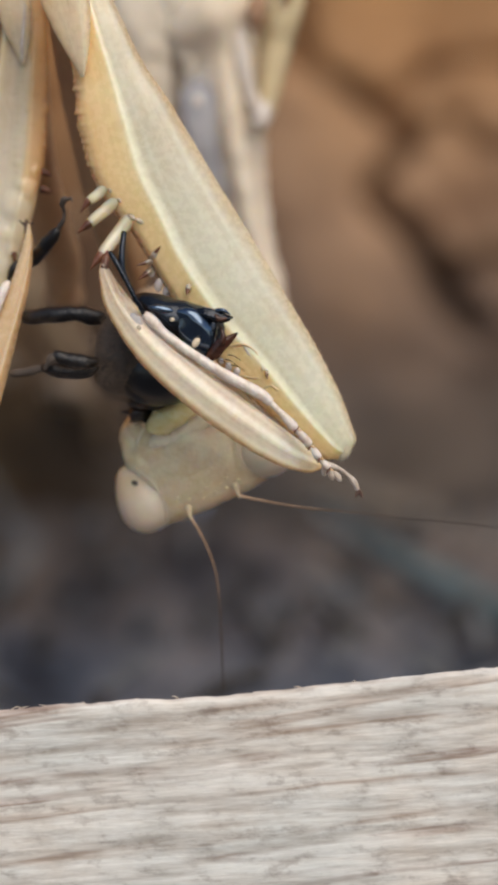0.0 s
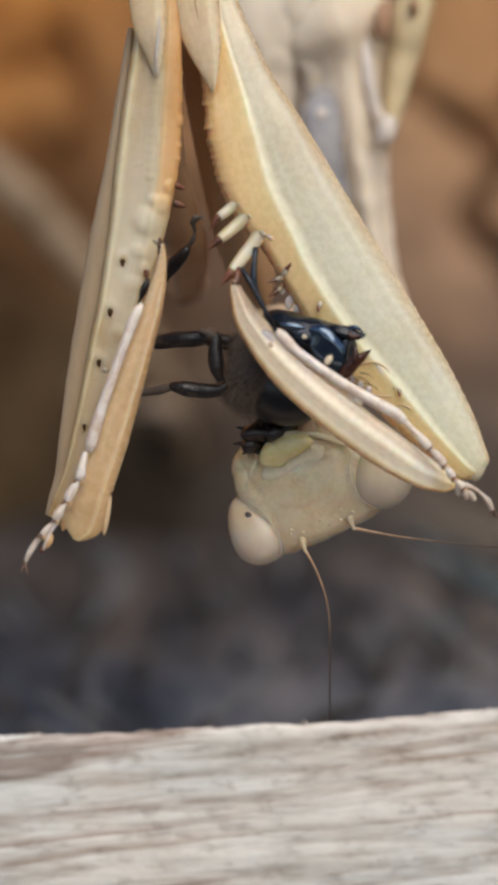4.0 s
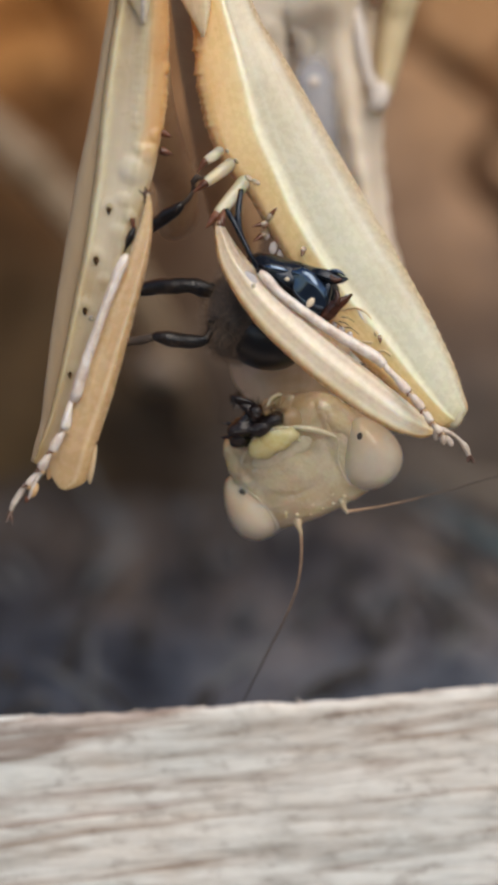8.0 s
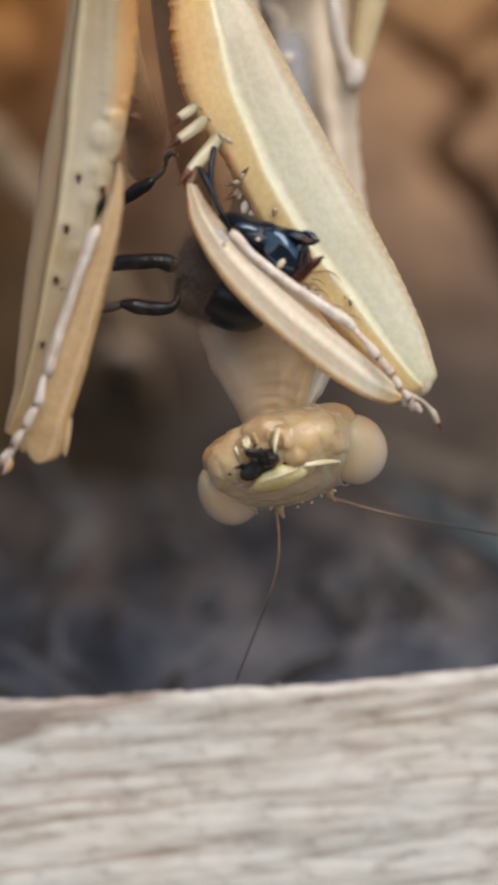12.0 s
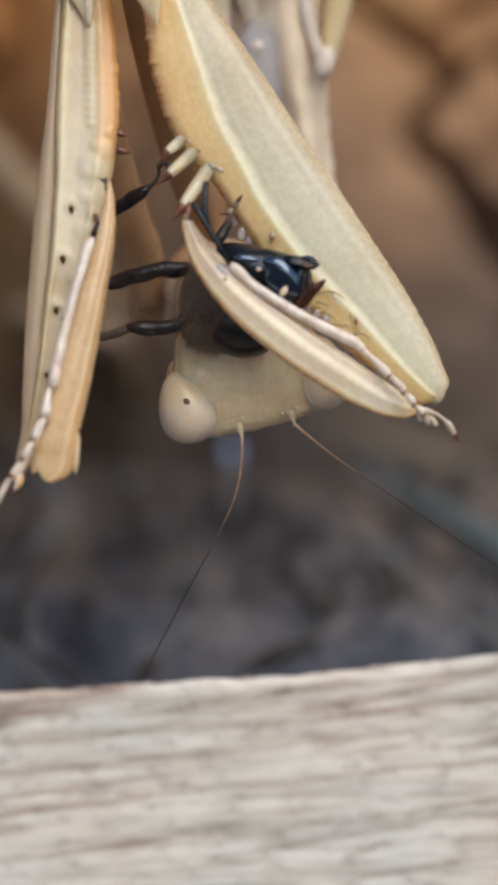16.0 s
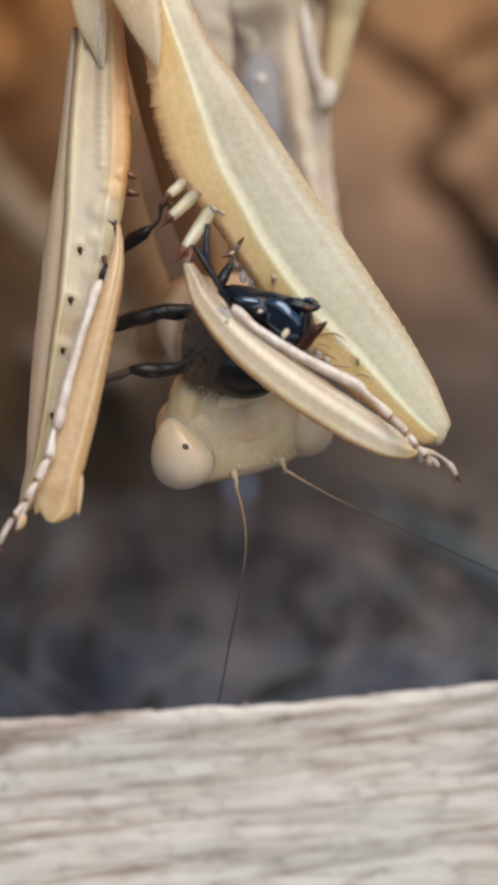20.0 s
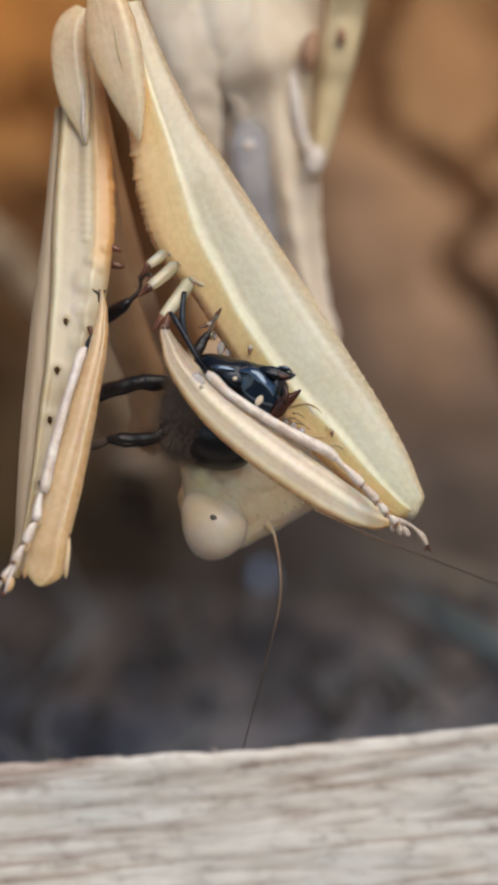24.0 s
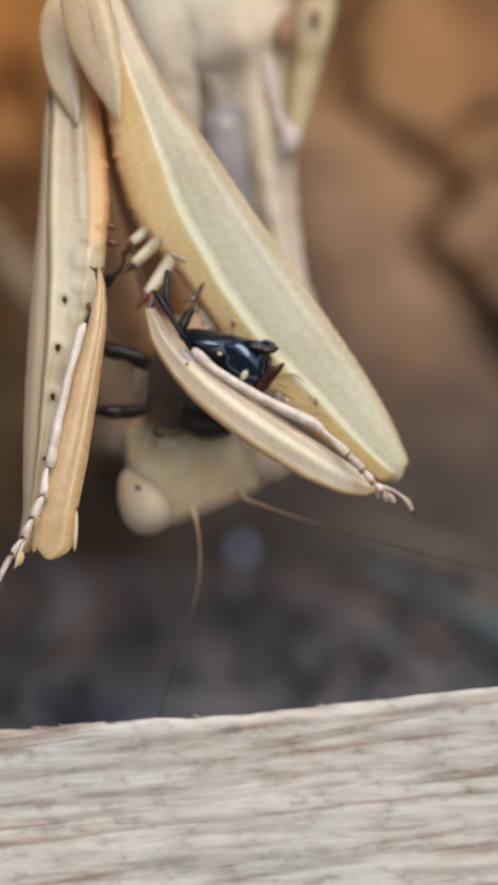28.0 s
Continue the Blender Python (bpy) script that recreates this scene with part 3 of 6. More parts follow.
# translucent insect wing
M_WING, n_, l_, b_ = material("clear_wing", 0.3, 0.5)
b_.inputs["Alpha"].default_value = 0.5
l_.new(ramp_node(n_, l_, noise_node(n_, l_, 700, 3), [(0.3, (0.22, 0.17, 0.11)), (0.7, (0.45, 0.38, 0.28))]), b_.inputs["Base Color"])


def wood_material():
    """Silvery, sun-bleached softwood: a few broken purplish-brown growth lines on a blotchy pale grey-cream ground."""
    m, n, l, s = material("weathered_wood", 0.8, 0.2)
    tilt = 6.2
    wob = noise_node(n, l, 170, 3, (0.35, 1, 1), 0.5, tilt)
    tc = n.new("ShaderNodeTexCoord")
    mp = n.new("ShaderNodeMapping")
    mp.inputs["Rotation"].default_value = (0, radians(tilt), 0)
    l.new(tc.outputs["Object"], mp.inputs["Vector"])
    sep = n.new("ShaderNodeSeparateXYZ")
    l.new(mp.outputs[0], sep.inputs[0])
    z = math_node(n, l, "ADD", sep.outputs[2], math_node(n, l, "MULTIPLY", math_node(n, l, "SUBTRACT", wob, 0.5), 0.00055))

    def layers(scale, along, detail, shift):
        cmb = n.new("ShaderNodeCombineXYZ")
        l.new(math_node(n, l, "ADD", math_node(n, l, "MULTIPLY", sep.outputs[0], along), shift), cmb.inputs[0])
        l.new(math_node(n, l, "MULTIPLY", sep.outputs[1], 0.2), cmb.inputs[1])
        l.new(z, cmb.inputs[2])
        t = n.new("ShaderNodeTexNoise")
        t.inputs["Scale"].default_value, t.inputs["Detail"].default_value, t.inputs["Roughness"].default_value = scale, detail, 0.5
        l.new(cmb.outputs[0], t.inputs["Vector"])
        return t.outputs["Fac"]

    rings = layers(400, 0.05, 5.0, 0.0)
    strand = layers(2300, 0.10, 4.0, 0.02)
    gaps = noise_node(n, l, 420, 5, (0.30, 1, 1.3), 0.65, tilt)
    fibre = noise_node(n, l, 3800, 4, (0.07, 0.5, 1), 0.6, tilt)
    speck = noise_node(n, l, 2300, 6, (0.45, 1, 1), 0.7, tilt)
    stain = noise_node(n, l, 210, 4, (0.6, 1, 1), 0.55, tilt)
    blot = noise_node(n, l, 950, 6, (0.26, 1, 1), 0.72, tilt)
    pale = (0.67, 0.64, 0.59)
    white = (1.0, 1.0, 1.0)
    line = ramp_node(n, l, rings, [(0.395, white), (0.42, (0.62, 0.53, 0.48)), (0.44, (0.88, 0.83, 0.80)), (0.46, white), (0.525, white), (0.545, (0.48, 0.38, 0.34)), (0.56, (0.80, 0.73, 0.71)), (0.58, white), (0.65, white), (0.668, (0.60, 0.49, 0.40)), (0.69, white)])
    base = mix_node(n, l, "MULTIPLY", pale, line, ramp_node(n, l, gaps, [(0.40, (0.12, 0.12, 0.12)), (0.52, white)]))
    base = mix_node(n, l, "MULTIPLY", base, ramp_node(n, l, strand, [(0.36, (0.60, 0.55, 0.51)), (0.48, white), (0.62, (1.08, 1.08, 1.07))]), 0.55)
    base = mix_node(n, l, "MULTIPLY", base, ramp_node(n, l, fibre, [(0.32, (0.80, 0.76, 0.73)), (0.52, white), (0.66, (1.06, 1.06, 1.06))]), 0.8)
    base = mix_node(n, l, "MULTIPLY", base, ramp_node(n, l, stain, [(0.36, (0.90, 0.94, 0.96)), (0.5, white), (0.62, (1, 0.945, 0.90))]), 1.0)
    base = mix_node(n, l, "MULTIPLY", base, ramp_node(n, l, blot, [(0.36, (0.78, 0.74, 0.71)), (0.47, white), (0.62, (1.07, 1.08, 1.09))]), 0.75)
    base = mix_node(n, l, "MULTIPLY", base, ramp_node(n, l, speck, [(0.34, (0.62, 0.58, 0.56)), (0.46, white), (0.62, (1.12, 1.12, 1.12))]), 0.8)
    l.new(base, s.inputs["Base Color"])
    h = math_node(n, l, "ADD", strand, math_node(n, l, "MULTIPLY", fibre, 0.4))
    bump_node(n, l, s, h, 0.4, 0.0002)
    return m


M_WOOD = wood_material()


def earth_material():
    """Layered dry earth: orange clay above, tan below, with shade painted into the grey-brown foot."""
    m, n, l, s = material("dry_brown_earth", 0.9, 0.2)
    a = noise_node(n, l, 90, 3)
    b = noise_node(n, l, 300, 5)
    f = math_node(n, l, "ADD", math_node(n, l, "MULTIPLY", a, 0.45), math_node(n, l, "MULTIPLY", b, 0.55))
    tc = n.new("ShaderNodeTexCoord")
    sep = n.new("ShaderNodeSeparateXYZ")
    l.new(tc.outputs["Object"], sep.inputs[0])
    layer_shade = math_node(n, l, "ADD", math_node(n, l, "MULTIPLY", sep.outputs[2], 26.0), math_node(n, l, "MULTIPLY", math_node(n, l, "SUBTRACT", a, 0.5), 0.35))
    layer_shade = math_node(n, l, "ADD", math_node(n, l, "ADD", layer_shade, math_node(n, l, "MULTIPLY", sep.outputs[0], 4.0)), 0.19)
    # the lowest stops put the shade at the bank's foot into the colour
    col = ramp_node(n, l, layer_shade, [(0.12, (0.070, 0.060, 0.056)), (0.25, (0.112, 0.087, 0.072)), (0.37, (0.17, 0.112, 0.080)), (0.48, (0.35, 0.215, 0.130)), (0.66, (0.42, 0.230, 0.108)), (0.9, (0.42, 0.21, 0.085))])
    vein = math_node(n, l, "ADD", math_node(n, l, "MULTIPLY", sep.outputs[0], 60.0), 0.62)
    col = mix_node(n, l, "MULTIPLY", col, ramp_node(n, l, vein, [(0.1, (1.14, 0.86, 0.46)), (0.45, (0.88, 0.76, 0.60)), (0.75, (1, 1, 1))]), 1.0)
    col = mix_node(n, l, "MULTIPLY", col, ramp_node(n, l, f, [(0.40, (0.56, 0.50, 0.46)), (0.5, (0.97, 0.97, 0.97)), (0.62, (1.25, 1.23, 1.18))]), 0.9)
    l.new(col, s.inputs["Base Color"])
    bump_node(n, l, s, b, 0.8, 0.0008)
    return m


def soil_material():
    """Blue-grey crumbly soil near the board, browner towards the bank and there darker on the left."""
    m, n, l, s = material("grey_soil", 0.92, 0.2)
    a = noise_node(n, l, 260, 3, (1, 0.16, 1))
    b = noise_node(n, l, 900, 4, (1, 0.3, 1))
    f = math_node(n, l, "ADD", math_node(n, l, "MULTIPLY", a, 0.7), math_node(n, l, "MULTIPLY", b, 0.3))
    tc = n.new("ShaderNodeTexCoord")
    sep = n.new("ShaderNodeSeparateXYZ")
    l.new(tc.outputs["Object"], sep.inputs[0])
    far = math_node(n, l, "ADD", math_node(n, l, "MULTIPLY", sep.outputs[1], 20.0), math_node(n, l, "MULTIPLY", math_node(n, l, "SUBTRACT", a, 0.5), 0.6))
    near_c = ramp_node(n, l, f, [(0.36, (0.022, 0.027, 0.038)), (0.48, (0.064, 0.075, 0.098)), (0.62, (0.135, 0.152, 0.182))])
    far_c = ramp_node(n, l, f, [(0.36, (0.034, 0.028, 0.026)), (0.5, (0.100, 0.086, 0.080)), (0.64, (0.17, 0.145, 0.13))])
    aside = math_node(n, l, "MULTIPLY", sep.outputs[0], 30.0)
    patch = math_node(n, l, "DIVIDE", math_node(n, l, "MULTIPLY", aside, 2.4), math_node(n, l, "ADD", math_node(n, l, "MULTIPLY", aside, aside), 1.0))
    # far soil goes darker to the left, lighter to the right
    side_tone = math_node(n, l, "ADD", patch, a)
    far_c = mix_node(n, l, "MULTIPLY", far_c, ramp_node(n, l, side_tone, [(0.1, (0.5, 0.47, 0.45)), (0.75, (1.3, 1.26, 1.22))]), 1.0)
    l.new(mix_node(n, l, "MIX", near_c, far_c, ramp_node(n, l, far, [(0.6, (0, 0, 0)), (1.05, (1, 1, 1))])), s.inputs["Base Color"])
    bump_node(n, l, s, b, 0.7, 0.002)
    return m


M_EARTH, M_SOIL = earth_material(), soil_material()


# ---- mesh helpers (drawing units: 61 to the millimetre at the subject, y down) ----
def spot(x, y, d=0.0):
    s = (150 + d) / 150 / 61
    return Vector(((x - 441) * s, d, (784 - y) * s)) * MM


def spline(rows, count):
    """Catmull-Rom through rows of equal length."""
    r = np.array(rows, float)
    r = np.vstack([2 * r[0] - r[1], r, 2 * r[-1] - r[-2]])
    out = []
    for k in range(count):
        s = k / (count - 1) * (len(r) - 3)
        i = min(int(s), len(r) - 4)
        f = s - i
        a, b, c, d = r[i:i + 4]
        out.append(0.5 * (2 * b + (c - a) * f + (2 * a - 5 * b + 4 * c - d) * f * f + (3 * b - a - 3 * c + d) * f ** 3))
    return out


def skin(bm, rings, us, closed=True):
    """Joins rings of points into a closed skin, with u across and v along in its UV map."""
    uv = bm.loops.layers.uv.verify()
    made = [[bm.verts.new(p) for p in ring] for ring in rings]
    m, k = len(rings[0]), len(rings)
    for i in range(k - 1):
        for j in range(m):
            j2 = (j + 1) % m
            f = bm.faces.new((made[i][j], made[i][j2], made[i + 1][j2], made[i + 1][j]))
            f.smooth = True
            for lp, (a, b) in zip(f.loops, ((i, j), (i, j2), (i + 1, j2), (i + 1, j))):
                lp[uv].uv = (us[b], a / (k - 1))
    for ring, v in ((made[0], 0.0), (made[-1], 1.0)):
        f = bm.faces.new(ring if v else list(reversed(ring)))
        f.smooth = True
        for lp in f.loops:
            lp[uv].uv = (0.5, v)
    return bm


# cross-sections: place across the limb, height of its front
PROFILES = {
    "femur": ((-1, -0.93, -0.8, -0.5, -0.28, -0.17, -0.13, -0.08, 0.0, 0.2, 0.45, 0.62, 0.70, 0.76, 0.84, 0.93, 1), (0, 0.46, 0.66, 0.80, 0.89, 0.95, 1.0, 0.95, 0.85, 0.78, 0.72, 0.66, 0.62, 0.585, 0.49, 0.30, 0)),
    "inner_femur": ((-1, -0.96, -0.88, -0.80, -0.70, -0.58, -0.2, 0.25, 0.40, 0.48, 0.6, 0.85, 0.95, 1), (0, 0.42, 0.66, 0.80, 0.79, 0.71, 0.66, 0.68, 0.75, 0.78, 0.70, 0.54, 0.34, 0)),
    "tibia": ((-1, -0.95, -0.84, -0.7, -0.5, -0.3, -0.12, 0.05, 0.18, 0.34, 0.5, 0.66, 0.85, 1), (0, 0.40, 0.66, 0.76, 0.76, 0.82, 0.90, 1.0, 0.97, 0.82, 0.68, 0.64, 0.54, 0)),
    "inner_tibia": ((-1, -0.9, -0.6, -0.2, 0.2, 0.42, 0.55, 0.68, 0.85, 1), (0, 0.5, 0.72, 0.84, 0.78, 0.84, 1.0, 0.80, 0.5, 0)),
}


def blade(bm, rows, count=40, ridge=None, sharp=0.8, back=0.6, rough=0.0, half=9, profile=None):
    """A flattened limb seen broadside. rows: x, y, depth, half width (drawing units), half thickness (mm) and, where it wanders, the ridge."""
    st = spline(rows, count)
    rings = []
    fu = [-math.cos(math.pi * i / half) for i in range(half + 1)]
    bu = fu[-2:0:-1]
    us = [(u + 1) / 2 for u in fu] + [(u + 1) / 2 for u in bu]
    q0 = -0.13
    for i, (x, y, d, w, h, *crest) in enumerate(st):
        p, q = st[max(i - 1, 0)], st[min(i + 1, count - 1)]
        tx, tz = q[0] - p[0], -(q[1] - p[1])
        ln = math.hypot(tx, tz) or 1
        nx, nz = -tz / ln, tx / ln
        w = max(w, 0.6)
        c = spot(x, y, d)
        ring = []
        top = crest[0] if crest else ridge
        for k, u in enumerate(fu + bu):
            if crest:
                u = -1 + (u + 1) / (q0 + 1) * (top + 1) if u < q0 else top + (u - q0) / (1 - q0) * (1 - top)
            if k <= half:
                if profile:
                    e = -float(np.interp(-math.cos(math.pi * k / half), PROFILES[profile][0], PROFILES[profile][1]))
                elif top is None:
                    e = -math.sqrt(max(0, 1 - u * u))
                else:
                    e = -max(0.0, ((u + 1) / (top + 1)) if u < top else ((1 - u) / (1 - top))) ** sharp
            else:
                e = back * math.sqrt(max(0, 1 - u * u))
            v = c + Vector((nx * u * w / 61, e * max(h, 0.01), nz * u * w / 61)) * MM
            if rough:
                v += Vector((0, 1, 0)) * noise.noise(v * 1800) * rough * MM + Vector((nx, 0, nz)) * noise.noise(v * 2500 + Vector((7, 0, 0))) * rough * MM
            ring.append(v)
        rings.append(ring)
    return skin(bm, rings, us)


def tube(bm, rows, count=16, sides=8, rough=0.0):
    """A round limb. rows: x, y, depth, radius (drawing units)."""
    st = spline(rows, count)
    pts = [spot(*r[:3]) for r in st]
    rings = []
    side = None
    for i, p in enumerate(pts):
        t = (pts[min(i + 1, count - 1)] - pts[max(i - 1, 0)]).normalized()
        if side is None:
            side = t.orthogonal().normalized()
        side = (side - t * side.dot(t)).normalized()
        up = t.cross(side)
        r = max(st[i][3], 0.3) / 61 * MM
        ring = []
        for k in range(sides):
            a = 2 * math.pi * k / sides
            v = p + (side * math.cos(a) + up * math.sin(a)) * r
            if rough:
                v += (v - p).normalized() * noise.noise(v * 2500) * rough * MM
            ring.append(v)
        rings.append(ring)
    return skin(bm, rings, [k / sides for k in range(sides)])


def egg(bm, x, y, d, rx, ry, rd, lean=0.0, rough=0.0, rings=14, sides=22, freq=1500):
    """An egg: centre and radii in drawing units, thickness in mm; lean turns it in the picture's plane."""
    c = spot(x, y, d)
    rows = []
    for i in range(rings + 1):
        a = math.pi * (i + 0.04) / (rings + 0.08)
        ring = []
        for k in range(sides):
            b = 2 * math.pi * k / sides
            v = Vector((math.sin(a) * math.cos(b) * rx / 61, math.sin(a) * math.sin(b) * rd, math.cos(a) * ry / 61))
            v = Euler((0, radians(lean), 0)).to_matrix() @ v
            if rough:
                v *= 1 + rough * noise.noise((v + Vector((x, d, y))) * MM * freq * 1.0)
            ring.append(c + v * MM)
        rows.append(ring)
    return skin(bm, rows, [k / sides for k in range(sides)])


def part(name, bm, mat, parent=None, label=""):
    """Links a bmesh as one mesh object under a thing or a part."""
    me = bpy.data.meshes.new(name)
    bmesh.ops.recalc_face_normals(bm, faces=bm.faces[:])
    bm.to_mesh(me)
    bm.free()
    me.materials.append(mat)
    ob = new(name, me)
    ob.parent = parent
    if label:
        tagged(ob, label)
    return ob


def thing(name, label, category, group="", at=(0, 0, 0)):
    ob = new(name)
    ob.location = at
    ob.empty_display_size = 0.001
    return tagged(ob, label, category, group)


B = bmesh.new


def hairs(bm, seats, length, radius, lean, seed):
    """Fine tapered hairs on seats (point, normal)."""
    rnd = random.Random(seed)
    for p, nrm in seats:
        t = (nrm + Vector((rnd.uniform(-1, 1), rnd.uniform(-1, 1), rnd.uniform(-1, 1))) * lean).normalized()
        a = t.orthogonal().normalized()
        b = t.cross(a)
        k = length * rnd.uniform(0.5, 1.2)
        v = [bm.verts.new(p + (a * math.cos(q) + b * math.sin(q)) * radius) for q in (0, 2.1, 4.2)]
        tip = bm.verts.new(p + t * k)
        for i in range(3):
            bm.faces.new((v[i], v[(i + 1) % 3], tip))
    return bm


def egg_seats(x, y, d, rx, ry, rd, count, seed, lean=0.0):
    rnd = random.Random(seed)
    c = spot(x, y, d)
    out = []
    for _ in range(count):
        z = rnd.uniform(-1, 1)
        a = rnd.uniform(0, 6.283)
        s = math.sqrt(1 - z * z)
        e = Euler((0, radians(lean), 0)).to_matrix()
        v = e @ Vector((s * math.cos(a) * rx / 61, s * math.sin(a) * rd, z * ry / 61))
        nrm = e @ Vector((s * math.cos(a) / rx, s * math.sin(a) / rd / 61, z / ry))
        out.append((c + v * MM, nrm.normalized()))
    return out


# ---- ground, bank and board ----
def bed(y):
    """Height of the soil bed behind the board."""
    f = min(max((y - 0.004) / 0.058, 0), 1)
    return -0.0165 + 0.0135 * f ** 0.85


def ground():
    """One sheet: low in front of the board, a bed of grey soil behind it that climbs to the bank, then on to the horizon."""
    xs = [-60, -8, -2, -0.9, -0.6, -0.3] + [(-0.10 + 0.002 * i) for i in range(101)] + [0.3, 0.6, 0.9, 2, 8, 60]
    ys = [-60, -8, -2, -0.6, -0.2, -0.06, -0.006] + [0.004 + 0.0015 * i for i in range(44)] + [0.12, 0.3, 1, 4, 20, 60]
    bm = B()
    rows = []
    for y in ys:
        row = []
        for x in xs:
            if y < 0.0 or abs(x) > 0.7:
                z = -0.07
            else:
                z = bed(y)
                if abs(x) < 0.2 and y < 0.1:
                    p = Vector((x, y, 0))
                    z += 0.0016 * noise.noise(p * 110) + 0.0011 * noise.noise(p * 300)
            row.append(bm.verts.new((x, y, z)))
        rows.append(row)
    for i in range(len(ys) - 1):
        for j in range(len(xs) - 1):
            bm.faces.new((rows[i][j], rows[i][j + 1], rows[i + 1][j + 1], rows[i + 1][j])).smooth = True
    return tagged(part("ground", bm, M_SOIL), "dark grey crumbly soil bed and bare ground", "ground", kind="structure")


ground()

CRACKS = [(1.0, [(760, -140), (700, -30), (723, 103), (758, 158), (813, 199), (868, 213), (903, 275), (847, 372), (903, 461), (971, 523), (973, 575), (1015, 630)]),
          (0.55, [(903, 275), (951, 227), (1006, 241), (1054, 296), (1090, 300)]), (0.5, [(868, 213), (940, 150), (1090, 120)]), (0.5, [(120, 20), (150, 120), (148, 210), (100, 300)]),
          (0.4, [(-40, 130), (60, 90), (150, 120)]), (0.4, [(971, 523), (1100, 500)])]


def bank():
    """A cracked wall of dry brown earth behind the soil bed."""
    lines = []
    for deep, c in CRACKS:
        pts = [spot(x, y, 60) for x, y in c]
        lines += [(deep, (a.x, a.z), (b.x - a.x, b.z - a.z)) for a, b in zip(pts, pts[1:])]
    bm = B()
    xs = [-0.62, -0.30, -0.18, -0.11, -0.07, -0.045, -0.03] + [-0.020 + 0.00032 * i for i in range(150)] + [0.035, 0.045, 0.07, 0.11, 0.18, 0.30, 0.62]
    zs = [-0.012 + 0.0008 * i for i in range(12)] + [-0.0024 + 0.00032 * i for i in range(76)] + [0.024, 0.027, 0.033, 0.045, 0.07, 0.12, 0.20, 0.30]
    rows = []
    for z in zs:
        row = []
        for x in xs:
            p = Vector((x, 0, z))
            y = 0.060 + 0.16 * max(z, 0)
            y += 0.0009 * noise.noise(p * 90) + 0.0004 * noise.noise(p * 260) + 0.0002 * noise.noise(p * 700)
            if abs(x) < 0.03 and z < 0.022:
                wx, wz = x + 0.0007 * noise.noise(p * 480), z + 0.0007 * noise.noise(p * 480 + Vector((9, 0, 0)))
                w = 0.00040 * (1 + 0.9 * noise.noise(p * 300))
                cut = 0.0
                for deep, (ax, az), (dx, dz) in lines:
                    f = ((wx - ax) * dx + (wz - az) * dz) / (dx * dx + dz * dz)
                    f = min(max(f, 0), 1)
                    cut = max(cut, deep * math.exp(-(math.hypot(wx - ax - dx * f, wz - az - dz * f) / w / (0.5 + 0.5 * deep)) ** 2))
                y += 0.0034 * cut
            row.append(bm.verts.new((x, y, z)))
        rows.append(row)
    back = [[bm.verts.new((v.co.x, 0.16, v.co.z)) for v in r] for r in (rows[0], rows[-1])]
    for i in range(len(zs) - 1):
        for j in range(len(xs) - 1):
            bm.faces.new((rows[i][j], rows[i][j + 1], rows[i + 1][j + 1], rows[i + 1][j])).smooth = True
    for j in range(len(xs) - 1):
        bm.faces.new((rows[-1][j], rows[-1][j + 1], back[1][j + 1], back[1][j]))
        bm.faces.new((back[1][j], back[1][j + 1], back[0][j + 1], back[0][j]))
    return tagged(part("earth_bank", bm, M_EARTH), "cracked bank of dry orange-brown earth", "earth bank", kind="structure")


bank()


